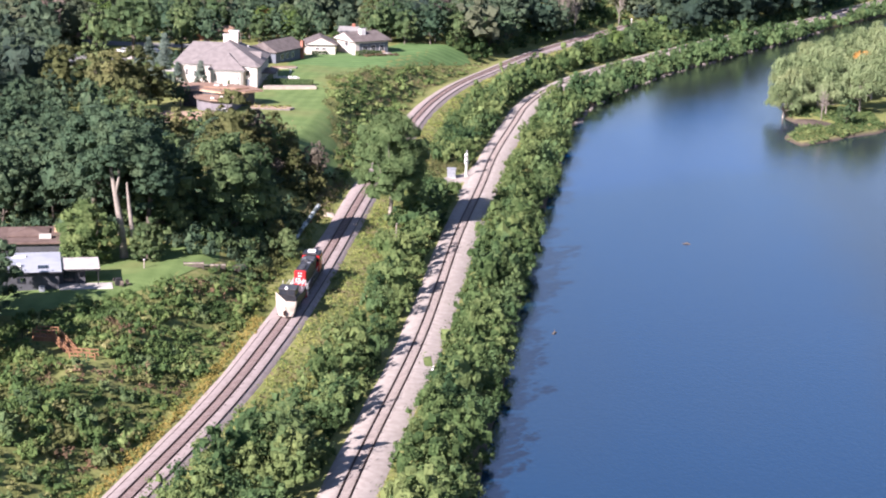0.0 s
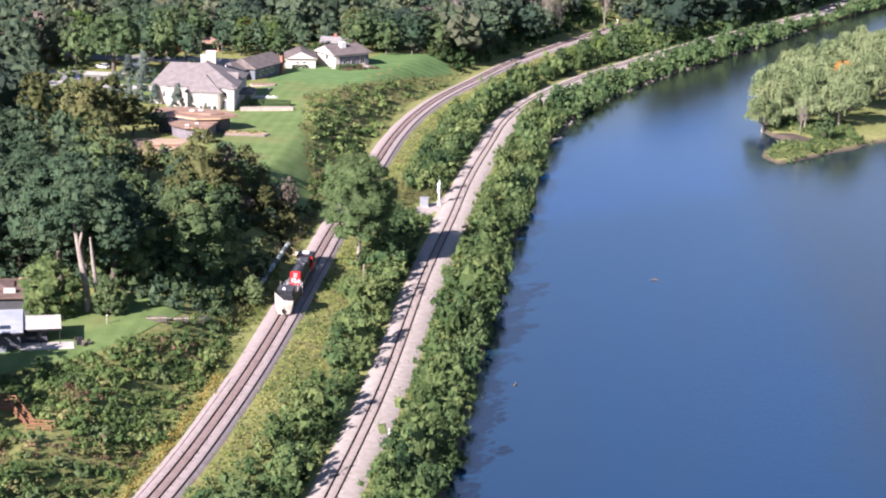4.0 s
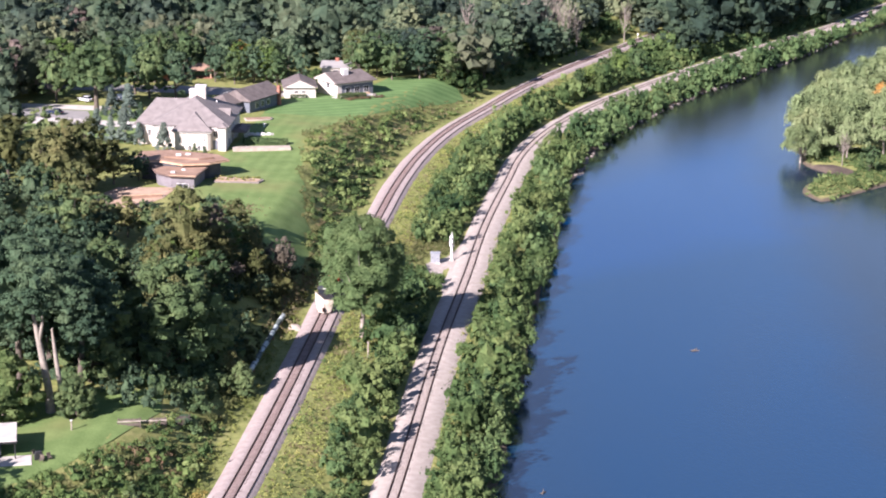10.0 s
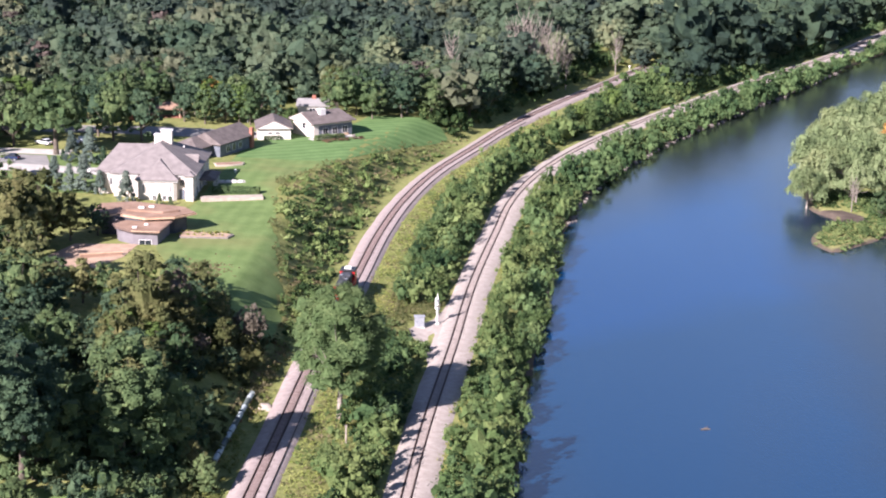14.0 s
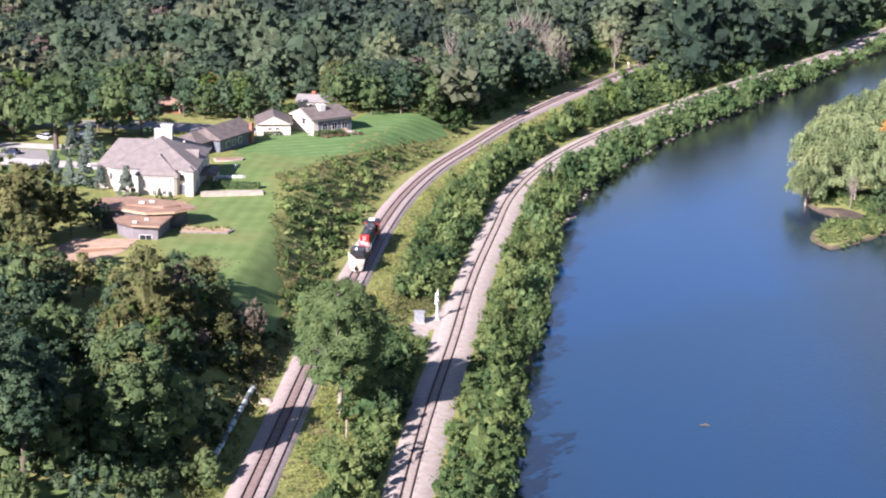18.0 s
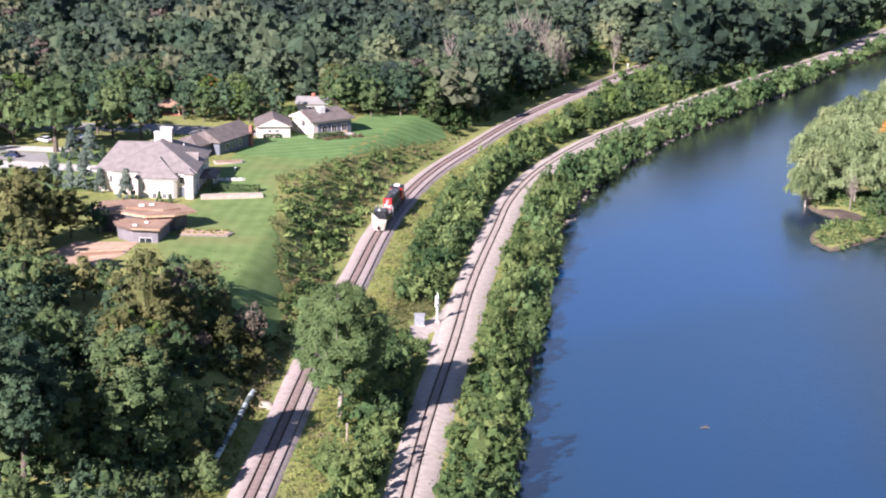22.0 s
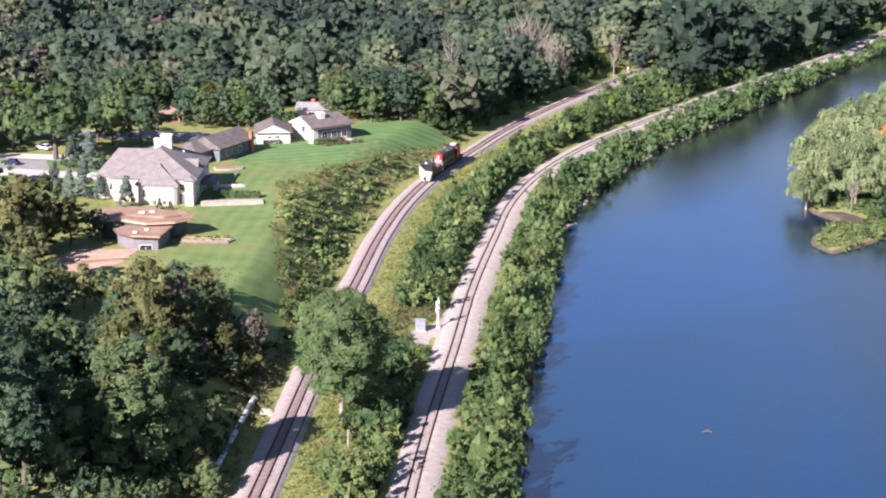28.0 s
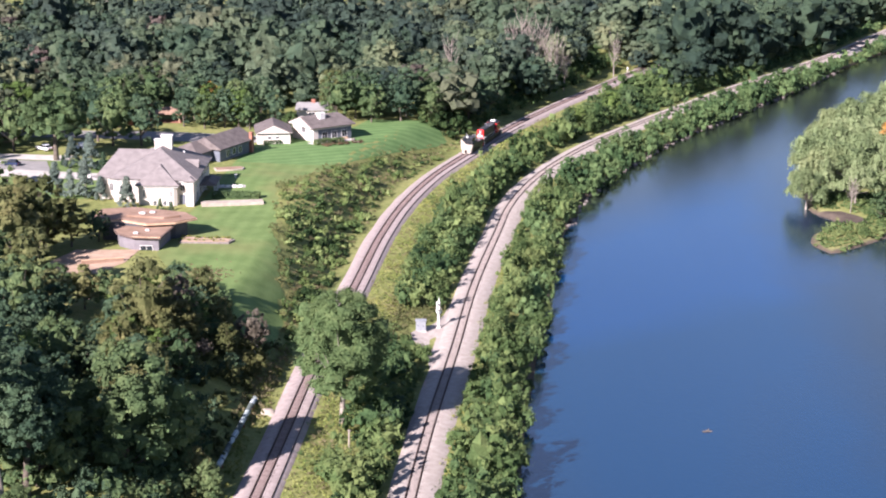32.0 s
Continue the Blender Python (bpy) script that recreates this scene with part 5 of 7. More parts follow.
def hip_roof(name, x0, x1, y0, y1, z, rise, material, hip=(1.0, 1.0), over=0.5, axis="y", thick=0.22):
    """A hip roof (hip factor 0: gable) over a rectangle, with eaves and thickness."""
    x0, x1, y0, y1 = x0 - over, x1 + over, y0 - over, y1 + over
    if axis == "y":
        half, xm = (x1 - x0) / 2, (x0 + x1) / 2
        ridge = ((xm, y0 + half * hip[0]), (xm, y1 - half * hip[1]))
    else:
        half, ym = (y1 - y0) / 2, (y0 + y1) / 2
        ridge = ((x0 + half * hip[0], ym), (x1 - half * hip[1], ym))
    bm = bmesh.new()
    corners = ((x0, y0), (x1, y0), (x1, y1), (x0, y1))
    lo = [bm.verts.new((a, b, z - thick)) for a, b in corners]
    hi = [bm.verts.new((a, b, z)) for a, b in corners]
    r = [bm.verts.new((a, b, z + rise)) for a, b in ridge]
    for i in range(4):
        bm.faces.new((lo[i], lo[(i + 1) % 4], hi[(i + 1) % 4], hi[i]))
    bm.faces.new(lo[::-1])
    if axis == "y":
        bm.faces.new((hi[0], hi[1], r[0]))
        bm.faces.new((hi[1], hi[2], r[1], r[0]))
        bm.faces.new((hi[2], hi[3], r[1]))
        bm.faces.new((hi[3], hi[0], r[0], r[1]))
    else:
        bm.faces.new((hi[0], hi[1], r[1], r[0]))
        bm.faces.new((hi[1], hi[2], r[1]))
        bm.faces.new((hi[2], hi[3], r[0], r[1]))
        bm.faces.new((hi[3], hi[0], r[0]))
    return finish(name, bm, material)


def window(parent, x, y, z, w, h, face="y-", trim=TRIM_WHITE):
    """A window set on a wall: frame with a recessed pane."""
    bm = bmesh.new()
    t = 0.09
    for a0, a1, b0, b1 in ((-w / 2, w / 2, -h / 2, -h / 2 + t), (-w / 2, w / 2, h / 2 - t, h / 2), (-w / 2, -w / 2 + t, -h / 2, h / 2), (w / 2 - t, w / 2, -h / 2, h / 2), (-t / 3, t / 3, -h / 2, h / 2)):
        add_box(bm, a0, a1, -0.06, 0.05, b0, b1)
    turn = {"y-": 0, "x+": 90, "x-": -90, "y+": 180}[face]
    fr = part("window", finish("window_frame", bm, trim), parent, at=pose(x, y, z, 0, 0, turn))
    part("pane", box("pane", -w / 2 + t, w / 2 - t, -0.03, 0.04, -h / 2 + t, h / 2 - t, GLASS_DARK), fr)
    return fr


def door(parent, x, y, z, w, h, face="y-", material=None):
    turn = {"y-": 0, "x+": 90, "x-": -90, "y+": 180}[face]
    d = part("door", box("door", -w / 2, w / 2, -0.07, 0.05, 0, h, material or SIDING_BLUE, 0.015), parent, at=pose(x, y, z, 0, 0, turn))
    part("door_handle", box("door_handle", w / 2 - 0.18, w / 2 - 0.08, -0.13, -0.07, h * 0.46, h * 0.50, STEEL_GALV), d)
    return d

# ---- lawns, drives, bare ground ----
tagged(sheet("lawn", np.arange(-32, 100.1, 1.5), lambda y: np.interp(y, (-32, -10, 5, 12, 40, 54, 100), (-32, -46, -54, -57, -58, -56, -55)), lambda y: np.interp(y, (-32, -20, 0, 30, 60, 75, 100), (-28.5, -28.3, -30.5, -35.5, -39.5, -40.2, -29.5)) + 0.7 * wavy(1.0, y, 2.1) + 0.4 * wavy(0.0, y, 0.8), 20, 0.05, LAWN),
       "mown green lawn with mower stripes and a worn patch", "lawn", kind="structure")
tagged(sheet("far_lawn", np.arange(100, 166.1, 1.5), lambda y: np.interp(y, (100, 122, 140, 150, 166), (-55, -54, -40, -30, -27)), lambda y: np.interp(y, (100, 130, 150, 158, 166), (-29.5, -17.5, -7.5, -4.5, -8)), 14, 0.05, LAWN_FAR),
       "bright green lawn with crossing mower stripes", "lawn", kind="structure")
tagged(sheet("front_lawn", np.arange(56, 100.1, 2), lambda y: 0 * y - 125, lambda y: 0 * y - 76, 14, 0.04, LAWN), "green front lawn beside the drive", "lawn", kind="structure")
tagged(sheet("back_lawn", np.arange(-150, -101.9, 1.5), lambda y: np.interp(y, (-150, -140, -118, -102), (-70, -70, -66, -54)), lambda y: np.interp(y, (-150, -143, -136, -124, -108, -102), (-62, -55, -48.2, -42.8, -38.5, -40)), 14, 0.05, LAWN),
       "shady mown back garden lawn", "lawn", kind="structure")
tagged(sheet("driveway", np.arange(76, 84.1, 1), lambda y: 0 * y - 120, lambda y: 0 * y - 78, 20, 0.09, CONCRETE), "pale concrete driveway", "driveway", kind="structure")
tagged(sheet("parking_court", np.arange(84, 96.1, 1), lambda y: 0 * y - 120, lambda y: np.interp(y, (84, 96), (-97, -101)), 20, 0.09, ASPHALT_PALE), "grey asphalt parking court", "driveway", kind="structure")
tagged(sheet("road", np.arange(126, 137.1, 1), lambda y: 0 * y - 190, lambda y: np.interp(y, (126, 131, 137), (-50, -50, -56)), 40, 0.08, ASPHALT_PALE), "grey residential street", "road", kind="structure")
tagged(sheet("side_street", np.arange(97, 103.1, 1), lambda y: 0 * y - 190, lambda y: 0 * y - 96, 30, 0.08, CONCRETE), "pale residential street behind trees", "road", kind="structure")
tagged(sheet("bare_earth", np.arange(-2, 15.1, 1), lambda y: np.interp(y, (-2, 5, 15), (-73, -77, -74)), lambda y: np.interp(y, (-2, 6, 15), (-66, -62, -61)), 10, 0.06, DIRT), "bare reddish earth beside the building site", "earth", kind="structure")
tagged(sheet("gravel_pad", np.arange(-24, 22.1, 0.7), lambda y: np.interp(y, (-24, -17, -12, -8, -5, -2, 2, 8, 22), (-0.6, -1.4, -2.8, -4.6, -5.2, -4.0, -1.0, 0.6, 2.6)), lambda y: xb(y) - 2.6, 8, 0.07, BALLAST_PALE), "pale gravel pad around the railway signal", "gravel", kind="structure")
tagged(sheet("island_mud", np.arange(98, 111, 1), lambda y: isle_(y) - 1.0, lambda y: isle_(y) + np.interp(y, (98, 111), (9, 6)), 8, 0.05, MUD), "bare brown mud beach on the island", "mud", kind="structure")

# ---- white house ----
h = thing("white_house", -56.9, 53.0, 1.5, "large cream stucco house with grey hip roofs", "house")
part("wall", boxes("wall", [(-18.0, 0, 1.9, 24.5, -0.5, 5.9), (-22.0, -17.98, 4.2, 20.5, -0.5, 5.6)], SIDING_WHITE), h)
part("bay_wall", prism("bay_wall", [(-12.3, 2.0), (-12.3, 0.4), (-11.6, 0.0), (-4.4, 0.0), (-3.7, 0.5), (-3.7, 2.0)], -0.5, 4.9, SIDING_WHITE), h)
part("corner_pier", box("corner_pier", -1.75, 0.02, 0.2, 1.88, -0.5, 5.85, SIDING_WHITE, 0.04), h, "tall cream corner pier")
part("roof", hip_roof("roof", -18.0, 0, 1.9, 24.5, 5.9, 4.9, SHINGLE_GREY, (1.0, 0.95), 0.7), h, "grey shingled hip roof")
part("wing_roof", hip_roof("wing_roof", -22.0, -9.0, 4.2, 20.5, 5.6, 4.7, SHINGLE_GREY, (0.45, 0.0), 0.6, "x"), h, "grey shingled hip roof")
part("bay_roof", hip_roof("bay_roof", -12.3, -3.7, 0.0, 12.0, 4.9, 3.5, SHINGLE_GREY, (1.0, 1.0), 0.6), h, "grey shingled hip roof")
part("pier_roof", hip_roof("pier_roof", -1.8, 0.0, 0.2, 5.0, 5.88, 0.7, SHINGLE_GREY, (1.0, 1.0), 0.35), h)
part("cornice", boxes("cornice", [(-12.6, -3.4, -0.3, -0.02, 4.35, 4.68), (0.02, 0.2, 1.9, 24.5, 5.3, 5.65), (-22.3, -18.1, 3.9, 4.18, 5.0, 5.36), (-17.9, -12.5, 1.6, 1.88, 5.2, 5.65), (-3.5, -1.8, 1.6, 1.88, 5.2, 5.65)], TRIM_WHITE), h, "white eaves moulding")
ch = part("chimney", boxes("chimney", [(-9.4, -6.9, 14.2, 15.8, 9.4, 12.9), (-10.9, -9.42, 14.2, 15.8, 8.8, 11.9)], SIDING_WHITE, 0.05), h, "broad stepped cream chimney")
part("chimney_cap", boxes("chimney_cap", [(-9.55, -6.75, 14.05, 15.95, 12.9, 13.12), (-11.05, -9.57, 14.05, 15.95, 11.9, 12.08)], TRIM_WHITE, 0.03), ch)
for _x in (-11.0, -5.0):
    window(h, _x, -0.03, 3.0, 0.5, 1.9)
for _x in (-8.6, -6.4, -5.2):
    window(h, _x, -0.03, 0.75, 0.9, 1.2)
for _x in (-20.6, -19.0):
    window(h, _x, 4.17, 3.3, 0.8, 1.7)
for _x in (-16.4, -14.2):
    window(h, _x, 1.87, 3.2, 0.8, 1.9)
door(h, -2.7, 1.88, 0.0, 1.1, 2.3)
window(h, -2.7, 1.87, 3.9, 1.1, 1.6)
window(h, -0.9, 0.17, 3.0, 0.4, 1.9)
for _y in (4.5, 8.5, 13, 17.5, 22):
    window(h, 0.03, _y, 4.3, 1.5, 1.7, "x+")
for _y in (5.5, 10.5, 15.0, 20.0):
    window(h, 0.03, _y, 1.2, 1.9, 2.1, "x+")
dm = part("dormer", side_prism("dormer", [(10.6, 6.0), (13.6, 6.0), (12.1, 7.9)], -3.6, -0.6, TRIM_WHITE), h, "white gabled dormer")
part("dormer_roof", side_prism("dormer_roof", [(10.3, 5.95), (12.1, 8.15), (13.9, 5.95), (13.6, 5.95), (12.1, 7.92), (10.6, 5.95)], -4.2, -0.4, SHINGLE_GREY), dm)
window(dm, -0.57, 12.1, 6.6, 0.7, 0.8, "x+")
part("roof_vent", boxes("roof_vent", [(-4.9, -4.5, 17.0, 17.4, 8.4, 9.0), (-7.4, -7.0, 20.5, 20.9, 7.6, 8.3)], TRIM_WHITE), h)
part("downpipe", rod("downpipe", [(-1.9, 1.82, 0), (-1.9, 1.82, 5.5)], 0.06, TRIM_WHITE), h)
pc = part("porch_roof", hip_roof("porch_roof", 0.1, 3.4, 9.5, 17.5, 2.9, 0.7, SHINGLE_BROWN, (0.6, 0.6), 0.3), h, "dark porch roof")
for _y in (9.7, 12.3, 14.9, 17.3):
    part("porch_post", box("porch_post", 3.15, 3.35, _y - 0.1, _y + 0.1, 0.1, 2.7, TRIM_WHITE), pc)
part("porch_floor", box("porch_floor", 0.05, 3.6, 9.3, 17.7, -0.3, 0.12, CONCRETE, 0.03), h)

# ---- slate ranch house behind ----
h = thing("grey_ranch_house", -57.3, 101.5, 66.0, "low slate-sided ranch house with brown gable roof", "house")
part("wall", box("wall", -3, 12, 0, 8.5, -0.4, 3.3, SIDING_BLUE), h)
part("roof", hip_roof("roof", -3, 12, 0, 8.5, 3.3, 2.6, SHINGLE_BROWN, (0.05, 0.05), 0.7, "x"), h, "brown shingled gable roof")
part("gable_wall", side_prism("gable_wall", [(0.2, 3.2), (8.3, 3.2), (4.25, 5.5)], -2.9, -2.6, SIDING_BLUE), h)
part("wing_roof", hip_roof("wing_roof", -9.5, -2.5, 2.5, 10.5, 2.9, 2.0, SHINGLE_BROWN, (0.9, 0.0), 0.5, "x"), h)
part("wing_wall", box("wing_wall", -9.5, -3.0, 2.5, 10.5, -0.4, 2.85, SIDING_BLUE), h)
part("chimney", box("chimney", 10.4, 11.4, -0.75, 0.1, 0, 5.2, BRICK_RED, 0.03), h, "red brick chimney")
for _x in (0.5, 3.2, 6.0):
    window(h, _x, -0.03, 1.6, 1.6, 1.7)
door(h, 8.8, -0.02, 0, 1.0, 2.05)
part("dormer", side_prism("dormer", [(1.0, 3.9), (3.4, 3.9), (3.4, 5.0)], 2.0, 3.4, SHINGLE_BROWN), h)

# ---- cream house with a low garage ----
h = thing("cream_house", -37.4, 127.6, 40.0, "cream house with brown roofs, garage and flower terrace", "house")
part("wall", box("wall", -1.5, 10.5, 0, 10, -0.5, 3.9, SIDING_WHITE), h)
part("side_wall", box("side_wall", 0.0, 10.52, -0.08, -0.02, 0.0, 3.1, SIDING_BLUE), h, "slate coloured siding")
part("roof", hip_roof("roof", -1.5, 10.5, 0, 10, 3.9, 2.3, SHINGLE_BROWN, (0.05, 0.3), 0.9, "x"), h, "brown shingled roof")
part("gable_wall", side_prism("gable_wall", [(-0.5, 3.72), (10.5, 3.72), (5, 5.95)], -2.5, -2.42, SIDING_WHITE), h)
part("chimney", box("chimney", 2.2, 4.0, 2.6, 4.0, 4.0, 7.0, TRIM_WHITE, 0.04), h, "white chimney")
for _x in (2, 5, 8.2):
    window(h, _x, -0.1, 1.5, 1.7, 1.9)
window(h, -1.53, 4.6, 2.6, 1.5, 1.5, "x-")
part("terrace", box("terrace", -3.5, 9.0, -3.2, -0.1, -0.3, 0.18, CONCRETE, 0.03), h)
part("planter_box", boxes("planter_box", [(4.2, 8.4, -1.6, -1.0, 0.18, 0.7)], WOOD_FASCIA, 0.03), h)
h = thing("cream_garage", -44.3, 124.4, 10.0, "low cream garage with brown gable roof", "garage")
part("wall", box("wall", -8.6, 0, 0, 9.5, -0.5, 3.1, SIDING_WHITE), h)
part("roof", hip_roof("roof", -8.6, 0, 0, 9.5, 3.1, 2.0, SHINGLE_BROWN, (0.03, 0.03), 0.6), h)
part("gable_wall", side_prism("gable_wall", [(-8.7, 2.92), (0.1, 2.92), (-4.3, 4.92)], -0.02, 0.1, SIDING_WHITE), h, "cream gable end").matrix_local = pose(0, -0.62, 0, 0, 0, -90)
for _x in (-5.4, -3.4):
    window(h, _x, -0.04, 1.7, 1.1, 0.7)
h = thing("white_cottage", -47.0, 160.0, 5.0, "small white house half hidden by trees", "house")
part("wall", box("wall", 0, 8.5, 0, 8, -0.5, 3.0, SIDING_WHITE), h)
part("roof", hip_roof("roof", 0, 8.5, 0, 8, 3.0, 1.4, ASPHALT_PALE, (0.1, 0.1), 0.5, "x"), h, "pale grey roof")
part("chimney", box("chimney", 4.0, 5.1, 3.6, 4.6, 3.4, 5.2, BRICK_RED, 0.03), h, "red brick chimney")
window(h, 4.2, -0.03, 1.6, 1.8, 1.4)

# ---- building with wide flat roofs ----
h = thing("flat_roofed_house", -60.0, 16.0, 0.0, "angular brown house with wide tan flat roofs", "house")
part("wall", prism("wall", [(-10.5, 7.6), (-1.5, 6.2), (4.5, 8.4), (6.5, 11.0), (2.0, 14.5), (-10.5, 15.5)], -0.5, 3.4, SIDING_GREY), h, "shaded dark wall")
r_ = part("upper_roof", prism("upper_roof", [(-12.6, 6.2), (-7.0, 8.2), (-1.0, 5.4), (4.6, 7.2), (8.4, 11.0), (5.2, 15.4), (-6.0, 18.6), (-12.6, 16.4)], 3.5, 3.9, ROOF_TAN), h, "tan gravel flat roof")
part("fascia", prism("fascia", [(-12.75, 6.0), (-7.0, 8.0), (-1.0, 5.2), (4.75, 7.05), (8.6, 11.0), (5.3, 15.6), (-6.0, 18.8), (-12.75, 16.6)], 3.38, 3.72, WOOD_FASCIA), r_, "honey coloured wooden fascia")
part("roof_step", prism("roof_step", [(-6.0, 10.2), (2.0, 9.0), (5.0, 11.0), (3.0, 13.6), (-5.0, 15.4)], 3.9, 4.3, ROOF_TAN, 0.03), r_)
part("skylight", box("skylight", -3.6, -2.4, 11.2, 12.0, 4.28, 4.6, TRIM_WHITE, 0.03), r_, "white skylight")
part("skylight", box("skylight", -1.6, -0.5, 12.2, 13.0, 4.28, 4.55, TRIM_WHITE, 0.03), r_, "white skylight")
part("lower_wall", prism("lower_wall", [(-6.6, 4.2), (-5.6, 1.6), (-2.2, -1.2), (2.9, -1.4), (3.6, 7.5), (-6.4, 7.5)], -0.8, 2.55, SIDING_MAUVE), h, "grey-mauve rendered wall")
lr = part("lower_roof", prism("lower_roof", [(-7.5, 4.4), (-6.2, 1.0), (-2.4, -1.95), (3.4, -2.15), (4.4, 7.5), (-7.2, 7.5)], 2.56, 2.86, ROOF_BROWN, 0.03), h, "brown flat roof")
part("roof_deck", prism("roof_deck", [(-7.2, 4.3), (-6.0, 1.2), (-2.3, -1.65), (3.15, -1.85), (4.1, 7.4), (-6.9, 7.4)], 2.86, 2.90, ROOF_TAN), lr, "tan gravel roof deck")
part("coping", prism("coping", [(-2.4, -2.02), (3.46, -2.22), (3.46, -1.9), (-2.3, -1.7)], 2.86, 2.98, WOOD_FASCIA), lr)
part("skylight", box("skylight", -2.6, -1.7, 0.4, 1.1, 2.88, 3.2, TRIM_WHITE, 0.03), lr, "white skylight")
part("skylight", box("skylight", -0.7, 0.1, 3.0, 3.6, 2.88, 3.18, TRIM_WHITE, 0.03), lr, "white skylight")
window(h, 0.4, -1.36, 0.3, 2.6, 1.5)
h = thing("earth_retaining_wall", -66.5, 5.5, 20.0, "low tan stone wall edging the bare earth", "wall")
part("wall", box("wall", -4.0, 4.2, -0.2, 0.2, -0.4, 0.7, ROOF_TAN, 0.02), h)
part("coping", box("coping", -4.1, 4.3, -0.28, 0.28, 0.7, 0.82, WOOD_FASCIA, 0.02), h)

# ---- garden walls, beds, hedges ----
h = thing("retaining_wall", -55.2, 53.4, 14.0, "long tan garden retaining wall with a flat cap", "wall")
part("wall", box("wall", 0, 13.8, -0.25, 0.25, -0.6, 0.75, TAN_STONE, 0.02), h)
part("paving", box("paving", 0, 13.8, 0.25, 2.6, -0.6, 0.7, TAN_STONE, 0.03), h)
h = thing("patio", -54.6, 71.0, 9.0, "small paved patio with white seats", "patio")
part("slab", box("slab", 0, 6.5, -0.8, 1.6, -0.2, 0.25, CONCRETE, 0.03), h)
for _i in range(4):
    part("seat_stone", box("seat_stone", 0.6 + 1.4 * _i, 1.6 + 1.4 * _i, -0.5, 0.1, 0.25, 0.7, TRIM_WHITE, 0.05), h)
h = thing("flower_bed", -49.0, 22.5, 8.0, "raised stone-edged bed with dry flowers", "flower bed")
part("edging", prism("edging", [(-5.2, -1.4), (4.8, -2.0), (6.0, 0.4), (3.0, 2.0), (-5.0, 3.2)], -0.3, 0.35, ROCK, 0.05), h)
part("soil", prism("soil", [(-4.8, -1.1), (4.5, -1.6), (5.4, 0.3), (2.8, 1.6), (-4.6, 2.8)], 0.3, 0.42, DIRT), h)
_bed = np.random.default_rng(9)
thicket("bed_flowers", [(-49 + _bed.uniform(-5, 4.5), 23 + _bed.uniform(-1.2, 2.2), 0.55, 0.7) for _ in range(40)], GRASS_WILD, "dry yellow garden flowers in the raised bed", 0.28, 40, 31, "flowers", 4, False)


def hedge(x, y, turn, length, width, tall, label="clipped dark green hedge"):
    """A clipped box hedge of leaves."""
    g = np.random.default_rng(int(abs(x) * 7))
    n = int(60 * length * width + 90 * tall * (length + width))
    c = g.uniform(-1, 1, (n, 3))
    face = g.integers(0, 5, n)
    c[face == 0, 2] = 1
    for k, (ax, s) in enumerate(((0, 1), (0, -1), (1, 1), (1, -1))):
        c[face == k + 1, ax] = s
    nrm = np.zeros((n, 3))
    nrm[face == 0, 2] = 1
    for k, (ax, s) in enumerate(((0, 1), (0, -1), (1, 1), (1, -1))):
        nrm[face == k + 1, ax] = s
    pos = c * np.array([length / 2, width / 2, tall / 2]) + np.array([0, 0, tall / 2]) + g.normal(0, 0.06, (n, 3))
    q = leaf_quads(pos, nrm + g.normal(0, 0.4, (n, 3)), 0.34, g)
    ob = tagged(new("hedge", fast_mesh("hedge", q, np.arange(len(q)).reshape(-1, 4), LEAF_OAK)), label, "hedge")
    ob.matrix_world = pose(x, y, float(height(x, y)), 0, 0, turn)
    return ob


hedge(-48.7, 61.6, 3, 10.5, 1.4, 1.5)
hedge(-49.0, 123.6, 10, 4.2, 1.2, 1.0)
hedge(-35.8, 124.0, 40, 4.5, 1.6, 1.4)
hedge(-32.2, 127.6, 40, 3.0, 1.4, 1.1)


def boulder(name, r, seed, material):
    bm = bmesh.new()
    bmesh.ops.create_icosphere(bm, subdivisions=2, radius=r)
    for v in bm.verts:
        v.co *= 1 + 0.28 * noise.noise(v.co * (1.3 / r) + Vector((seed * 3.1, 0, 0)))
        v.co.z *= 0.62
    return finish(name, bm, material)


STONES = [boulder("boulder", 0.55, i, ROCK) for i in range(4)]
_st = np.random.default_rng(17)
for _i in range(9):
    _x, _y = -29.5 + _st.uniform(-2.5, 3.5), 131 + _st.uniform(-3, 4)
    o = tagged(new("boulder", STONES[_i % 4]), "pale garden boulder on the lawn edge", "rock", "garden boulders")
    o.matrix_world = pose(_x, _y, float(height(_x, _y)) + 0.1, 0, 0, 70 * _i)
for _i in range(96):
    _y = 92 + _i * 0.95 if _i < 22 else 112 + (_i - 22) * 3.0
    _x = float(xs_(_y)) + _st.uniform(-0.9, 0.5)
    o = tagged(new("bank_rock", STONES[_i % 4]), "grey rock at the water's edge", "rock", "riverbank rocks")
    o.matrix_world = Matrix.LocRotScale((_x, _y, Z_W + 0.1), Euler((0, 0, _i * 1.1)), [_st.uniform(0.5, 1.5)] * 3)

# ---- pavilion and far roofs ----
h = thing("garden_pavilion", -81.5, 152.0, 10.0, "tan-roofed open timber pavilion in the shade", "pavilion")
part("roof", hip_roof("roof", -3.2, 3.2, -2.4, 2.4, 2.7, 1.5, ROOF_TAN, (1, 1), 0.5, "x"), h)
for _x in (-2.8, 2.8):
    for _y in (-2.0, 2.0):
        part("post", box("post", _x - 0.1, _x + 0.1, _y - 0.1, _y + 0.1, -0.2, 2.55, WOOD_FASCIA), h)
part("floor_slab", box("floor_slab", -3.4, 3.4, -2.6, 2.6, -0.3, 0.12, BRICK_RED), h)
h = thing("brick_outbuilding", -88.5, 147.0, 10.0, "low reddish outbuilding under trees", "shed")
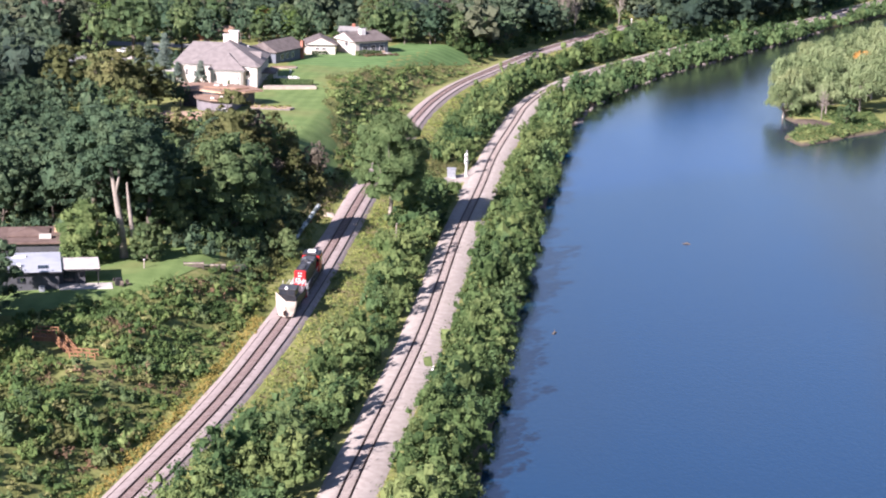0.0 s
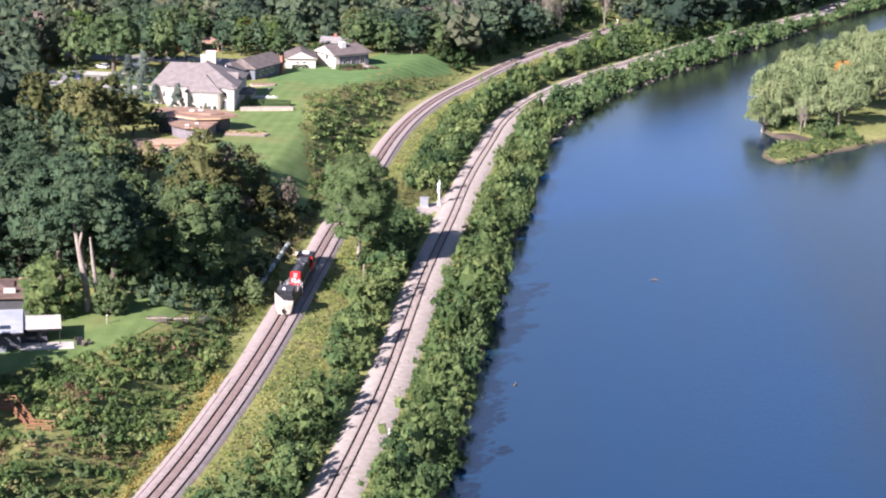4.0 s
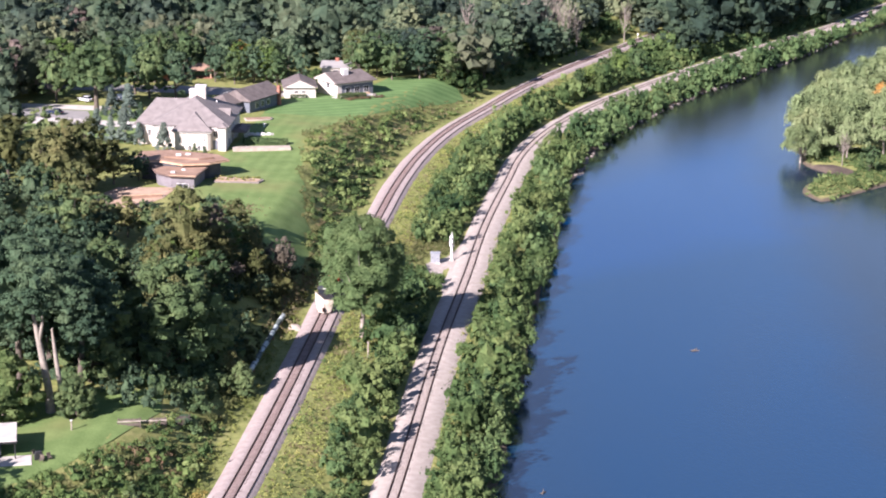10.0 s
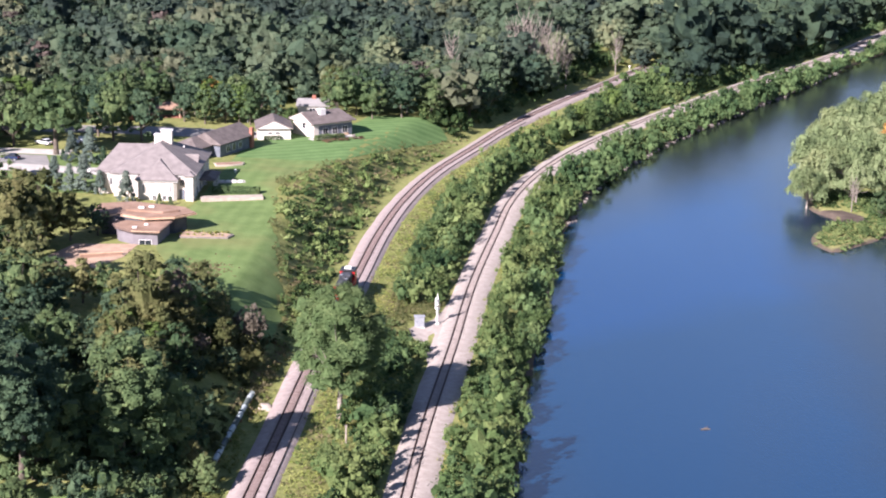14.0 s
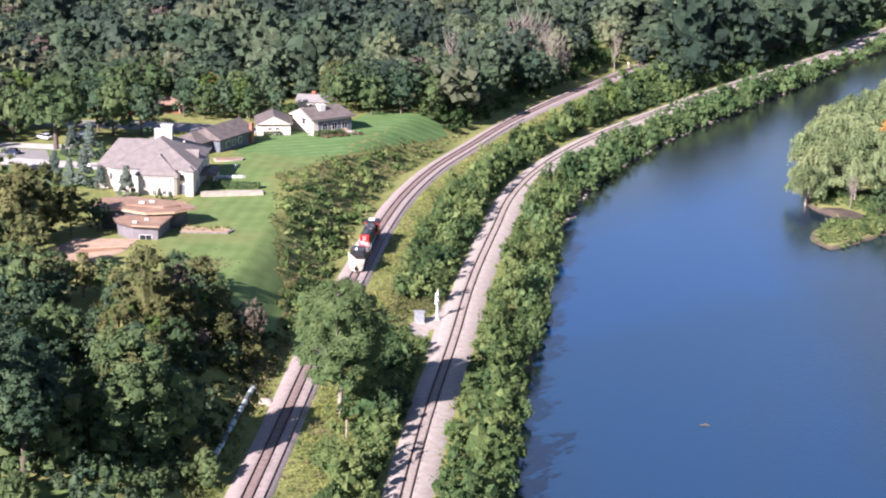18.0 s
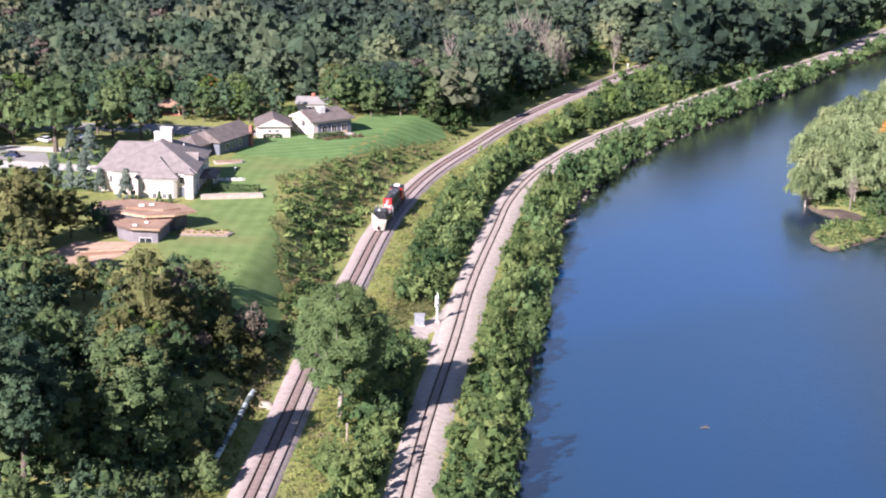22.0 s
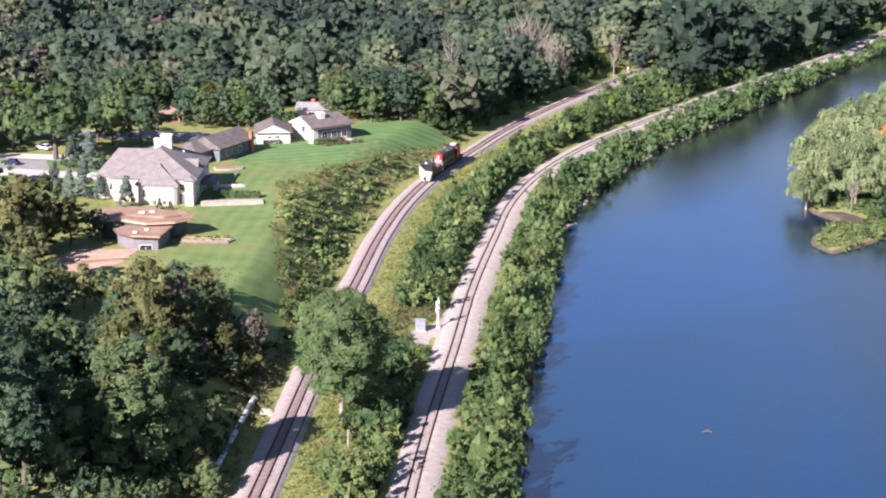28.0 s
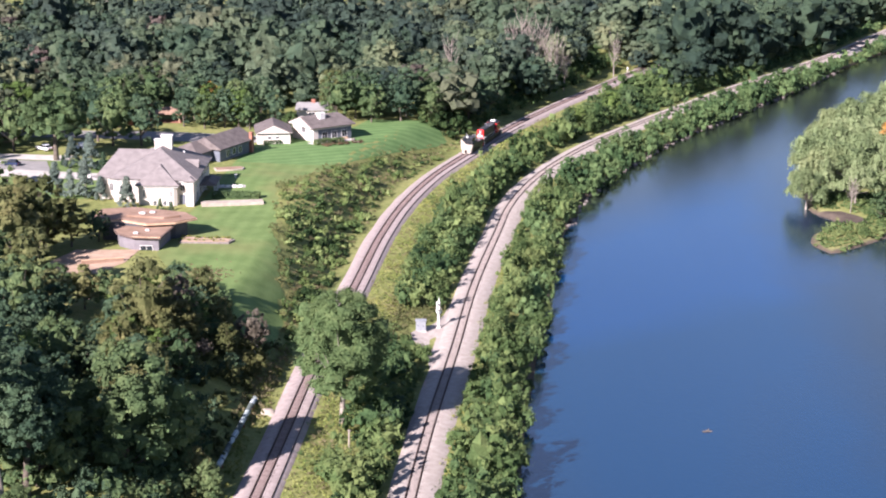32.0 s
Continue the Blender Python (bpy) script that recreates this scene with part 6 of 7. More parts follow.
part("wall", box("wall", -3.0, 3.0, -2.0, 2.0, -0.3, 1.9, BRICK_RED), h)
part("roof", hip_roof("roof", -3.0, 3.0, -2.0, 2.0, 1.9, 0.9, ROOF_TAN, (0.2, 0.2), 0.4, "x"), h)
for _x, _y, _t, _m, _l in ((-153, 392, 20, ROOF_WHITE, "white roof showing above distant woods"), (12, 424, 5, BRICK_RED, "red roof showing above distant woods")):
    h = thing("distant_house", _x, _y, _t, _l, "house")
    part("wall", box("wall", -5, 5, -4, 4, -0.5, 15.5, SIDING_WHITE), h)
    part("roof", hip_roof("roof", -5, 5, -4, 4, 15.5, 2.6, _m, (0.3, 0.3), 0.6, "x"), h)

# ---- charcoal house in the back garden ----
h = thing("charcoal_house", -59.5, -135.2, 16.0, "charcoal-sided house with white flat roofs", "house")
part("wall", box("wall", -9.2, 0.0, 0.0, 11.0, -0.5, 2.75, SIDING_GREY), h)
part("roof", box("roof", -9.8, 0.5, -0.5, 11.6, 2.75, 3.15, ROOF_WHITE, 0.04), h, "white membrane flat roof")
part("fascia", boxes("fascia", [(-9.84, 0.54, -0.56, -0.5, 2.70, 3.0), (0.5, 0.56, -0.5, 11.6, 2.70, 3.0)], STEEL_BLACK), h, "black fascia board")
part("porch_roof", box("porch_roof", 0.57, 6.5, 1.6, 8.8, 2.55, 2.85, CONCRETE, 0.04), h, "pale grey flat porch roof")
part("porch_fascia", boxes("porch_fascia", [(0.57, 6.54, 1.52, 1.6, 2.5, 2.78)], STEEL_BLACK), h)
part("porch_wall", box("porch_wall", 0.01, 4.2, 3.0, 8.4, -0.4, 2.54, SIDING_GREY), h)
part("porch_slab", box("porch_slab", 0.01, 8.4, -0.6, 2.9, -0.4, 0.12, CONCRETE, 0.03), h)
for _x, _y in ((6.2, 1.9), (6.2, 8.4), (3.2, 1.9)):
    part("porch_post", box("porch_post", _x - 0.08, _x + 0.08, _y - 0.08, _y + 0.08, 0.0, 2.54, STEEL_BLACK), h)
window(h, -5.8, -0.03, 1.6, 1.3, 0.9, "y-", STEEL_BLACK)
window(h, 1.7, 2.97, 1.3, 1.9, 2.0, "y-", STEEL_BLACK)
part("roof_vent", boxes("roof_vent", [(-6.4, -5.8, 2.4, 3.2, 3.15, 3.6), (-7.2, -5.0, 8.2, 9.2, 3.15, 3.35)], TRIM_WHITE, 0.03), h)
part("skylight", box("skylight", -3.2, -1.6, 1.2, 2.8, 3.14, 3.28, GLASS_DARK, 0.03), h)
part("air_conditioner", box("air_conditioner", -3.1, -2.2, -1.2, -0.4, -0.1, 0.85, STEEL_GALV, 0.05), h, "grey outdoor air conditioner")
h = thing("porch_grill", -50.8, -131.6, 20, "covered barbecue grill on the patio", "grill")
part("body", box("body", -0.6, 0.6, -0.3, 0.3, 0.1, 1.1, STEEL_BLACK, 0.08), h)
part("hood", box("hood", -0.5, 0.5, -0.28, 0.28, 1.1, 1.4, STEEL_BLACK, 0.1), h)
for _i, (_x, _y) in enumerate(((-50.2, -132.2), (-49.4, -131.2), (-51.6, -130.4))):
    h = thing("garden_chair", _x, _y, 40 * _i, "dark timber garden chair on the patio", "chair", group="patio chairs")
    part("seat", box("seat", -0.3, 0.3, -0.3, 0.3, 0.38, 0.46, BARK, 0.02), h)
    part("backrest", box("backrest", -0.3, 0.3, 0.25, 0.33, 0.46, 1.0, BARK, 0.02), h)
    for _a in (-0.25, 0.25):
        for _b in (-0.25, 0.25):
            part("leg", box("leg", _a - 0.03, _a + 0.03, _b - 0.03, _b + 0.03, 0.0, 0.38, BARK), h)
h = thing("brown_roofed_house", -69.5, -112.0, 14.0, "low house with brown flat roofs under trees", "house")
part("wall", box("wall", -6, 5, -5, 5, -0.5, 3.0, SIDING_GREY), h)
part("roof", box("roof", -6.6, 5.6, -5.6, 5.6, 3.0, 3.4, ROOF_BROWN, 0.05), h, "brown felt flat roof")
part("raised_roof", hip_roof("raised_roof", -4.5, 2.0, -2.0, 3.6, 3.7, 0.7, ROOF_BROWN, (0.9, 0.9), 0.2), h)
part("roof_monitor", box("roof_monitor", 0.6, 2.6, -3.4, -2.0, 3.4, 4.0, SIDING_WHITE, 0.04), h, "pale roof hatch")
part("chimney", box("chimney", 3.0, 4.4, 1.2, 2.0, 3.4, 4.6, WOOD_FASCIA, 0.03), h)

# ---- garden stair, posts, planter frames, fence ----
h = thing("garden_stair", -53.5, -159.6, -57.9, "weathered reddish timber stair down the bank", "stair", z=0.0)
_z0, _z1, _L = 6.95, 6.35, 7.8
for _i in range(12):
    _u = (_i + 0.5) / 12
    part("tread", box("tread", _L * _u - 0.30, _L * _u + 0.30, -0.65, 0.65, _z0 + (_z1 - _z0) * _u - 0.06, _z0 + (_z1 - _z0) * _u, WOOD_DECK), h)
for _s in (-0.6, 0.6):
    part("stringer", rod("stringer", [(-0.2, _s, _z0 - 0.1), (_L, _s, _z1 - 0.2)], 0.14, WOOD_DECK, 4), h)
    for _dz in (0.55, 1.0):
        part("handrail", rod("handrail", [(0, _s, _z0 + _dz), (_L, _s, _z1 + _dz)], 0.09, WOOD_DECK, 4), h)
    for _i in range(9):
        _u = _i / 8
        part("baluster", box("baluster", _L * _u - 0.06, _L * _u + 0.06, _s - 0.06, _s + 0.06, _z0 + (_z1 - _z0) * _u - 1.4, _z0 + (_z1 - _z0) * _u + 1.04, WOOD_DECK), h)
for _name, _x, _y, _z, _w in (("top_landing", -55.1, -159.3, _z0, 3.2), ("lower_landing", -47.6, -166.9, _z1, 3.6)):
    h = thing("stair_landing", _x, _y, -2.0, "railed reddish timber landing of the garden stair", "landing", z=0.0, group="stair landings")
    part("deck", box("deck", -_w / 2, _w / 2, -0.95, 0.95, _z - 0.14, _z, WOOD_DECK, 0.02), h)
    part("skirt", box("skirt", -_w / 2, _w / 2, -1.0, -0.95, _z - 0.7, _z + 0.05, WOOD_DECK), h)
    for _s in (-0.9, 0.9):
        part("handrail", box("handrail", -_w / 2 - 0.1, _w / 2 + 0.1, _s - 0.11, _s + 0.11, _z + 0.95, _z + 1.07, WOOD_DECK, 0.02), h)
        part("midrail", box("midrail", -_w / 2, _w / 2, _s - 0.04, _s + 0.04, _z + 0.45, _z + 0.62, WOOD_DECK), h)
        for _k in range(4):
            _p = -_w / 2 + _w * _k / 3
            part("post", box("post", _p - 0.07, _p + 0.07, _s - 0.07, _s + 0.07, _z - 1.4, _z + 0.95, WOOD_DECK), h)
for _i in range(14):
    _x = -63.5 + 0.62 * _i
    _y = -164 + 0.95 * _i * 0.62
    h = thing("fence_panel", _x, _y, 44, "low dark wire garden fence panel", "fence", group="garden fence")
    part("post", box("post", -0.04, 0.04, -0.04, 0.04, -0.4, 1.2, STEEL_BLACK), h)
    part("rail", boxes("rail", [(0, 0.82, -0.02, 0.02, z, z + 0.04) for z in (0.15, 0.45, 0.75, 1.1)], STEEL_BLACK), h)
h = thing("lawn_post", -49.2, -120.0, 0, "short pale timber post on the lawn", "post")
part("shaft", rod("shaft", [(0, 0, -0.3), (0, 0, 1.5)], 0.12, BARK_PALE), h)
part("cap", box("cap", -0.16, 0.16, -0.16, 0.16, 1.5, 1.58, TRIM_WHITE), h)
for _x, _y, _w in ((-41.7, -115.9, 3.4), (-38.8, -112.6, 3.8)):
    h = thing("raised_planter", _x, _y, 12, "timber raised bed with pale top boards", "planter", group="raised beds")
    part("top_board", box("top_board", -_w / 2, _w / 2, -0.9, -0.7, 0.55, 0.7, BARK_PALE), h)
    for _a in (-_w / 2 + 0.1, _w / 2 - 0.1):
        for _b in (-0.8, 0.8):
            part("post", box("post", _a - 0.08, _a + 0.08, _b - 0.08, _b + 0.08, -0.5, 0.55, BARK), h)
    part("box_side", boxes("box_side", [(-_w / 2, _w / 2, -0.85, -0.78, -0.1, 0.4), (-_w / 2, _w / 2, 0.78, 0.85, -0.1, 0.4)], BARK), h)
h = thing("covered_trailer", -35.2, -108.6, 20, "small brown garden trailer under brush", "trailer")
part("body", box("body", -1.2, 1.2, -0.8, 0.8, 0.3, 1.2, BARK, 0.08), h)
for _a in (-0.85, 0.85):
    part("wheel", rod("wheel", [(0, _a - 0.1, 0.3), (0, _a + 0.1, 0.3)], 0.3, RUBBER, 12), h)

PIPE_PALE = speckled("pale_pipe", (0.30, 0.36, 0.36), (0.52, 0.58, 0.57), 0.8, 0.7, fine=6.0)
# dark colour that stands in for leaf shade on every third pipe section
PIPE_SHADED = speckled("shaded_pipe", (0.05, 0.07, 0.06), (0.14, 0.17, 0.16), 0.8, 0.9, fine=6.0)
# ---- long pale pipe beside the track ----
h = thing("drain_pipe", 0, 0, 0, "long pale corrugated pipe lying beside the track", "pipe", z=0)
_pa, _pb = Vector((-28.3, -51.5, 2.7)), Vector((-29.6, -81.0, 2.5))
for _i in range(10):
    _a, _b = _pa.lerp(_pb, _i / 10), _pa.lerp(_pb, (_i + 0.92) / 10)
    _n = 14
    part("section", rod("section", [_a.lerp(_b, k / _n) for k in range(_n + 1)], [0.42 + 0.03 * (k % 2) for k in range(_n + 1)], PIPE_SHADED if _i % 3 == 1 else PIPE_PALE, 12), h, "pipe section coloured dark in place of leaf shade" if _i % 3 == 1 else "")
    part("coupling", rod("coupling", [_a.lerp(_b, 0.97), _a.lerp(_b, 1.08)], 0.47, PIPE_SHADED, 12), h)
part("end_rim", rod("end_rim", [_pa + Vector((0, 0.3, 0.02)), _pa], 0.52, PIPE_PALE, 14), h)
for _i in (0.5, 2.5, 4.5, 6.5):
    _c = _pa.lerp(_pb, _i / 7)
    _g = float(height(_c.x, _c.y))
    part("saddle", box("saddle", _c.x - 0.5, _c.x + 0.5, _c.y - 0.15, _c.y + 0.15, _g - 0.3, _c.z - 0.36, WOOD_DECK), h)

# ---- railway signal, cabinet, markers ----
h = thing("signal_mast", 0.0, 0.0, 0, "white railway signal mast with two signal heads", "railway signal", z=float(height(0, 0)) + 0.05)
part("foundation", box("foundation", -0.45, 0.45, -0.45, 0.45, -0.5, 0.3, CONCRETE, 0.03), h)
part("mast", rod("mast", [(0, 0, 0.2), (0, 0, 5.4)], 0.17, STEEL_WHITE, 12), h)
part("finial", rod("finial", [(0, 0, 5.4), (0, 0, 6.2)], (0.12, 0.03), STEEL_WHITE, 8), h)
for _z in (4.9, 3.75):
    hd = part("signal_head", box("signal_head", -0.45, 0.2, -0.55, -0.2, _z - 0.55, _z + 0.5, STEEL_WHITE, 0.06), h, "white backed signal head")
    part("lens_hood", rod("lens_hood", [(-0.12, -0.78, _z), (-0.12, -0.5, _z)], 0.17, STEEL_BLACK, 12), hd)
    part("bracket", box("bracket", -0.1, 0.1, -0.25, 0.02, _z - 0.1, _z + 0.1, STEEL_WHITE), hd)
part("ladder", boxes("ladder", [(-0.26, -0.2, 0.28, 0.34, 0.1, 5.2), (0.2, 0.26, 0.28, 0.34, 0.1, 5.2)] + [(-0.2, 0.2, 0.29, 0.33, 0.4 + 0.4 * k, 0.44 + 0.4 * k) for k in range(12)], STEEL_WHITE), h)
part("platform", boxes("platform", [(-0.5, 0.5, 0.05, 0.9, 2.9, 2.96), (-0.5, -0.46, 0.05, 0.9, 2.96, 3.9), (0.46, 0.5, 0.05, 0.9, 2.96, 3.9)], STEEL_WHITE), h)
h = thing("signal_cabinet", -3.3, -2.4, 4, "silver trackside equipment cabinet", "cabinet")
part("body", box("body", -0.95, 0.95, -0.6, 0.6, 0.15, 2.2, STEEL_GALV, 0.03), h)
part("roof", hip_roof("roof", -0.95, 0.95, -0.6, 0.6, 2.22, 0.22, STEEL_GALV, (0.05, 0.05), 0.12, "x", 0.06), h)
for _a in (-0.47, 0.47):
    d = part("door", box("door", _a - 0.44, _a + 0.44, -0.64, -0.61, 0.3, 2.1, STEEL_GALV, 0.01), h)
    part("handle", box("handle", _a - 0.05, _a + 0.05, -0.70, -0.64, 1.1, 1.3, STEEL_BLACK), d)
part("plinth", box("plinth", -1.1, 1.1, -0.75, 0.75, -0.4, 0.15, CONCRETE, 0.03), h)
h = thing("marker_stone", 0.5, -145.0, 0, "small white trackside marker post", "marker")
part("post", rod("post", [(0, 0, -0.3), (0, 0, 1.0)], 0.16, STEEL_WHITE), h)
part("cap", rod("cap", [(0, 0, 1.0), (0, 0, 1.15)], (0.22, 0.1), STEEL_WHITE), h)
h = thing("marker_board", float(xa(287)) - 3.0, 287, 0, "small white trackside board on a post", "sign")
part("post", rod("post", [(0, 0, -0.3), (0, 0, 1.4)], 0.06, STEEL_WHITE), h)
part("board", box("board", -0.28, 0.28, -0.04, 0.04, 1.3, 1.9, STEEL_WHITE, 0.02), h)
h = thing("lineside_post", -11.2, -66.0, 0, "pale short lineside post in the grass", "post")
part("post", rod("post", [(0, 0, -0.3), (0, 0, 3.0)], 0.14, BARK_PALE), h)
part("cap", box("cap", -0.2, 0.2, -0.2, 0.2, 3.0, 3.1, BARK_PALE), h)

# ---- driftwood ----
for _x, _y, _t, _l, _n in ((47.5, -44.2, 15, 0.8, "floating driftwood log with a branch stub"), (19.6, -112.0, 60, 0.5, "small dark branch floating in the river")):
    h = thing("driftwood_log", _x, _y, _t, _n, "driftwood", z=Z_W)
    part("log", rod("log", [(-_l, 0, 0.02), (0, 0.15, 0.1), (_l, -0.05, 0.0)], (0.12, 0.2, 0.1), BARK, 8), h)
    part("stub", rod("stub", [(0.1, 0.1, 0.1), (0.35, 0.3, 0.5)], (0.1, 0.04), BARK, 6), h)
    part("branch", rod("branch", [(-0.4, 0.1, 0.05), (-1.1 * _l, 0.4, 0.1)], (0.08, 0.03), BARK, 6), h)


# ---- parked cars ----
def car(x, y, turn, paint, label):
    h = thing("parked_car", x, y, turn, label, "car")
    part("body", side_prism("body", [(-2.25, 0.35), (2.25, 0.35), (2.3, 0.75), (1.5, 0.95), (-2.2, 0.98), (-2.3, 0.7)], -0.88, 0.88, paint, 0.08), h)
    part("cabin", side_prism("cabin", [(-1.9, 0.95), (1.0, 0.95), (0.25, 1.48), (-1.45, 1.50)], -0.76, 0.76, GLASS_DARK, 0.06), h)
    part("roof_panel", side_prism("roof_panel", [(-1.45, 1.47), (0.28, 1.45), (0.2, 1.54), (-1.4, 1.56)], -0.70, 0.70, paint), h)
    for a in (-1.4, 1.4):
        for b in (-0.8, 0.8):
            w = part("wheel", rod("wheel", [(b - 0.1, a, 0.33), (b + 0.1, a, 0.33)], 0.33, RUBBER, 14), h)
            part("rim", rod("rim", [(b - 0.11, a, 0.33), (b + 0.11, a, 0.33)], 0.19, STEEL_GALV, 10), w)
    for b in (-0.6, 0.6):
        part("headlight", box("headlight", b - 0.18, b + 0.18, 2.18, 2.32, 0.62, 0.76, TRIM_WHITE), h)
        part("tail_light", box("tail_light", b - 0.16, b + 0.16, -2.33, -2.2, 0.66, 0.82, STEEL_RED), h)
    return h


car(-97.5, 70.5, 70, CAR_BLUE, "dark blue car parked beside the drive")
car(-105.0, 108.5, 60, CAR_WHITE, "white car parked by the street")
car(-108.0, 89.0, 80, CAR_BLUE, "dark blue car parked on the court")
for _x, _y in ((-97.8, 110.8), (-95.6, 111.4)):
    h = thing("boat_on_trailer", _x, _y, 30, "white covered boat on a trailer under trees", "boat")
    part("hull", side_prism("hull", [(-2.2, 0.9), (2.6, 1.3), (2.0, 0.5), (-2.0, 0.4)], -0.8, 0.8, CAR_WHITE, 0.1), h)
    part("trailer_frame", boxes("trailer_frame", [(-0.6, 0.6, -2.2, 3.2, 0.3, 0.4)], STEEL_GALV), h)
    for b in (-0.85, 0.85):
        part("wheel", rod("wheel", [(b - 0.1, -0.5, 0.3), (b + 0.1, -0.5, 0.3)], 0.3, RUBBER, 12), h)
h = thing("mailbox", -86.5, 79.2, 0, "white pillar mailbox beside the drive", "mailbox")
part("pillar", box("pillar", -0.35, 0.35, -0.35, 0.35, -0.3, 1.3, TRIM_WHITE, 0.03), h)
part("box", box("box", -0.25, 0.25, -0.5, 0.4, 1.3, 1.7, TRIM_WHITE, 0.05), h)

# ---- small garden things ----
h = thing("yard_sign", -59.3, 148.7, 0, "small white round sign on a post", "sign")
part("post", rod("post", [(0, 0, -0.3), (0, 0, 1.7)], 0.06, STEEL_WHITE), h)
part("disc", rod("disc", [(0, -0.05, 2.1), (0, 0.05, 2.1)], 0.55, STEEL_WHITE, 18), h)
h = thing("lawn_ornament", -52.0, 81.3, 0, "small white garden ornament on the lawn", "ornament")
part("pedestal", rod("pedestal", [(0, 0, -0.2), (0, 0, 0.5), (0, 0, 0.6)], (0.2, 0.16, 0.26), STEEL_WHITE, 12), h)
part("bowl", rod("bowl", [(0, 0, 0.6), (0, 0, 0.85)], (0.22, 0.42), STEEL_WHITE, 16), h)
h = thing("garden_terrace", -54.8, 90.5, 20, "low tan brick terrace with curved edge", "terrace")
part("edge", prism("edge", [(-3.6, -1.2), (0.6, -1.5), (3.0, -0.9), (3.8, 0.6), (2.8, 1.8), (-3.6, 1.8)], -0.3, 0.42, TAN_STONE, 0.04), h)
part("paving", prism("paving", [(-3.3, -0.9), (0.5, -1.2), (2.7, -0.7), (3.4, 0.5), (2.5, 1.5), (-3.3, 1.5)], 0.42, 0.47, ROOF_TAN), h, "worn brick paving")
h = thing("sand_heap", -25.6, -54.5, 15, "low heap of pale sand beside the ballast", "sand")
part("heap", boulder("heap", 1.3, 3, TAN_STONE), h)
part("spill", boulder("spill", 0.9, 5, TAN_STONE), h).location = (0.6, -1.6, -0.1)
_wg = np.random.default_rng(41)
thicket("worn_grass", [(-46 + _wg.normal(0, 2.6), -1.5 + _wg.normal(0, 3.2), 0.5, 0.10) for _ in range(420)], LEAF_TAN, "worn dry tan grass on the lawn", 0.30, 16, 42, "grass", 2, False)
_fl = np.random.default_rng(43)
thicket("terrace_flowers", [(-33.6 + 0.77 * u - 0.64 * v, 124.0 + 0.64 * u + 0.77 * v, 0.45, 0.7) for u, v in zip(_fl.uniform(-3, 9, 60), _fl.uniform(-2.4, -0.4, 60))], LEAF_RUST, "russet and pink garden flowers along the terrace", 0.25, 30, 44, "flowers", 4, False)

# ---- train ----
def handrail(parent, points, r=0.03, material=STEEL_WHITE):
    return part("handrail", rod("handrail", points, r, material, 6), parent)


def wheelset(parent, y, r=0.51):
    """An axle with its two wheels; turns on its thing."""
    ax = part("wheelset", rod("axle", [(-0.75, 0, 0), (0.75, 0, 0)], 0.09, STEEL_BLACK, 8), parent, at=pose(0, y, r))
    for s in (-1, 1):
        part("wheel", rod("wheel", [(s * 0.66, 0, 0), (s * 0.70, 0, 0), (s * 0.70, 0, 0), (s * 0.82, 0, 0)], (r + 0.03, r + 0.03, r, r), RAIL_STEEL, 20), ax)
        part("hub", box("hub", s * 0.84 - 0.03, s * 0.84 + 0.03, -0.16, 0.16, -0.12, 0.12, STEEL_BLACK), ax)
    return ax


def bogie(parent, y, base):
    b = part("bogie", boxes("bogie", [(s * 1.0 - 0.08, s * 1.0 + 0.08, -base / 2 - 0.55, base / 2 + 0.55, 0.55, 0.80) for s in (-1, 1)] + [(-0.95, 0.95, -0.35, 0.35, 0.6, 0.95)], STEEL_BLACK, 0.02), parent, at=pose(0, y, 0))
    for s in (-1, 1):
        for k in (-base / 2, base / 2):
            part("axle_box", box("axle_box", s * 1.02 - 0.14, s * 1.02 + 0.14, k - 0.2, k + 0.2, 0.33, 0.72, STEEL_BLACK, 0.03), b)
        part("spring", box("spring", s * 1.02 - 0.1, s * 1.02 + 0.1, -0.5, 0.5, 0.36, 0.55, STEEL_BLACK, 0.03), b)
    return b


locomotive = tagged(new("locomotive"), "red and black diesel locomotive running hood first behind a plow", "locomotive")
L = locomotive
part("underframe", box("underframe", -1.5, 1.5, -8.5, 8.5, 1.12, 1.5, STEEL_BLACK, 0.03), L)
hood = part("long_hood", box("long_hood", -0.96, 0.96, -7.0, 3.2, 1.5, 4.35, STEEL_BLACK, 0.12), L, "black painted long hood")
for s in (-1, 1):
    for k in range(10):
        part("hood_door", box("hood_door", s * 0.97 - 0.02, s * 0.97 + 0.02, -6.6 + 0.9 * k, -5.8 + 0.9 * k, 1.7, 3.5, STEEL_BLACK, 0.01), hood)
part("radiator_grille", boxes("radiator_grille", [(s * 0.98 - 0.03, s * 0.98 + 0.03, -6.6, -3.6, 3.6, 4.15) for s in (-1, 1)], STEEL_GREY, 0.01), hood)
for _y in (-6.1, -4.9, -3.7):
    part("radiator_fan", rod("radiator_fan", [(0, _y, 4.32), (0, _y, 4.52)], 0.52, STEEL_GREY, 18), hood, "grey round roof fan")
part("exhaust_stack", box("exhaust_stack", -0.3, 0.3, -1.6, -0.7, 4.33, 4.62, STEEL_GREY, 0.04), hood)
part("dynamic_brake_blister", box("dynamic_brake_blister", -1.15, 1.15, -0.4, 2.2, 3.5, 4.5, STEEL_GREY, 0.15), hood)
end = part("hood_end", box("hood_end", -0.99, 0.99, -7.75, -6.95, 1.5, 4.36, STEEL_RED, 0.14), L, "red hood end with a white emblem")
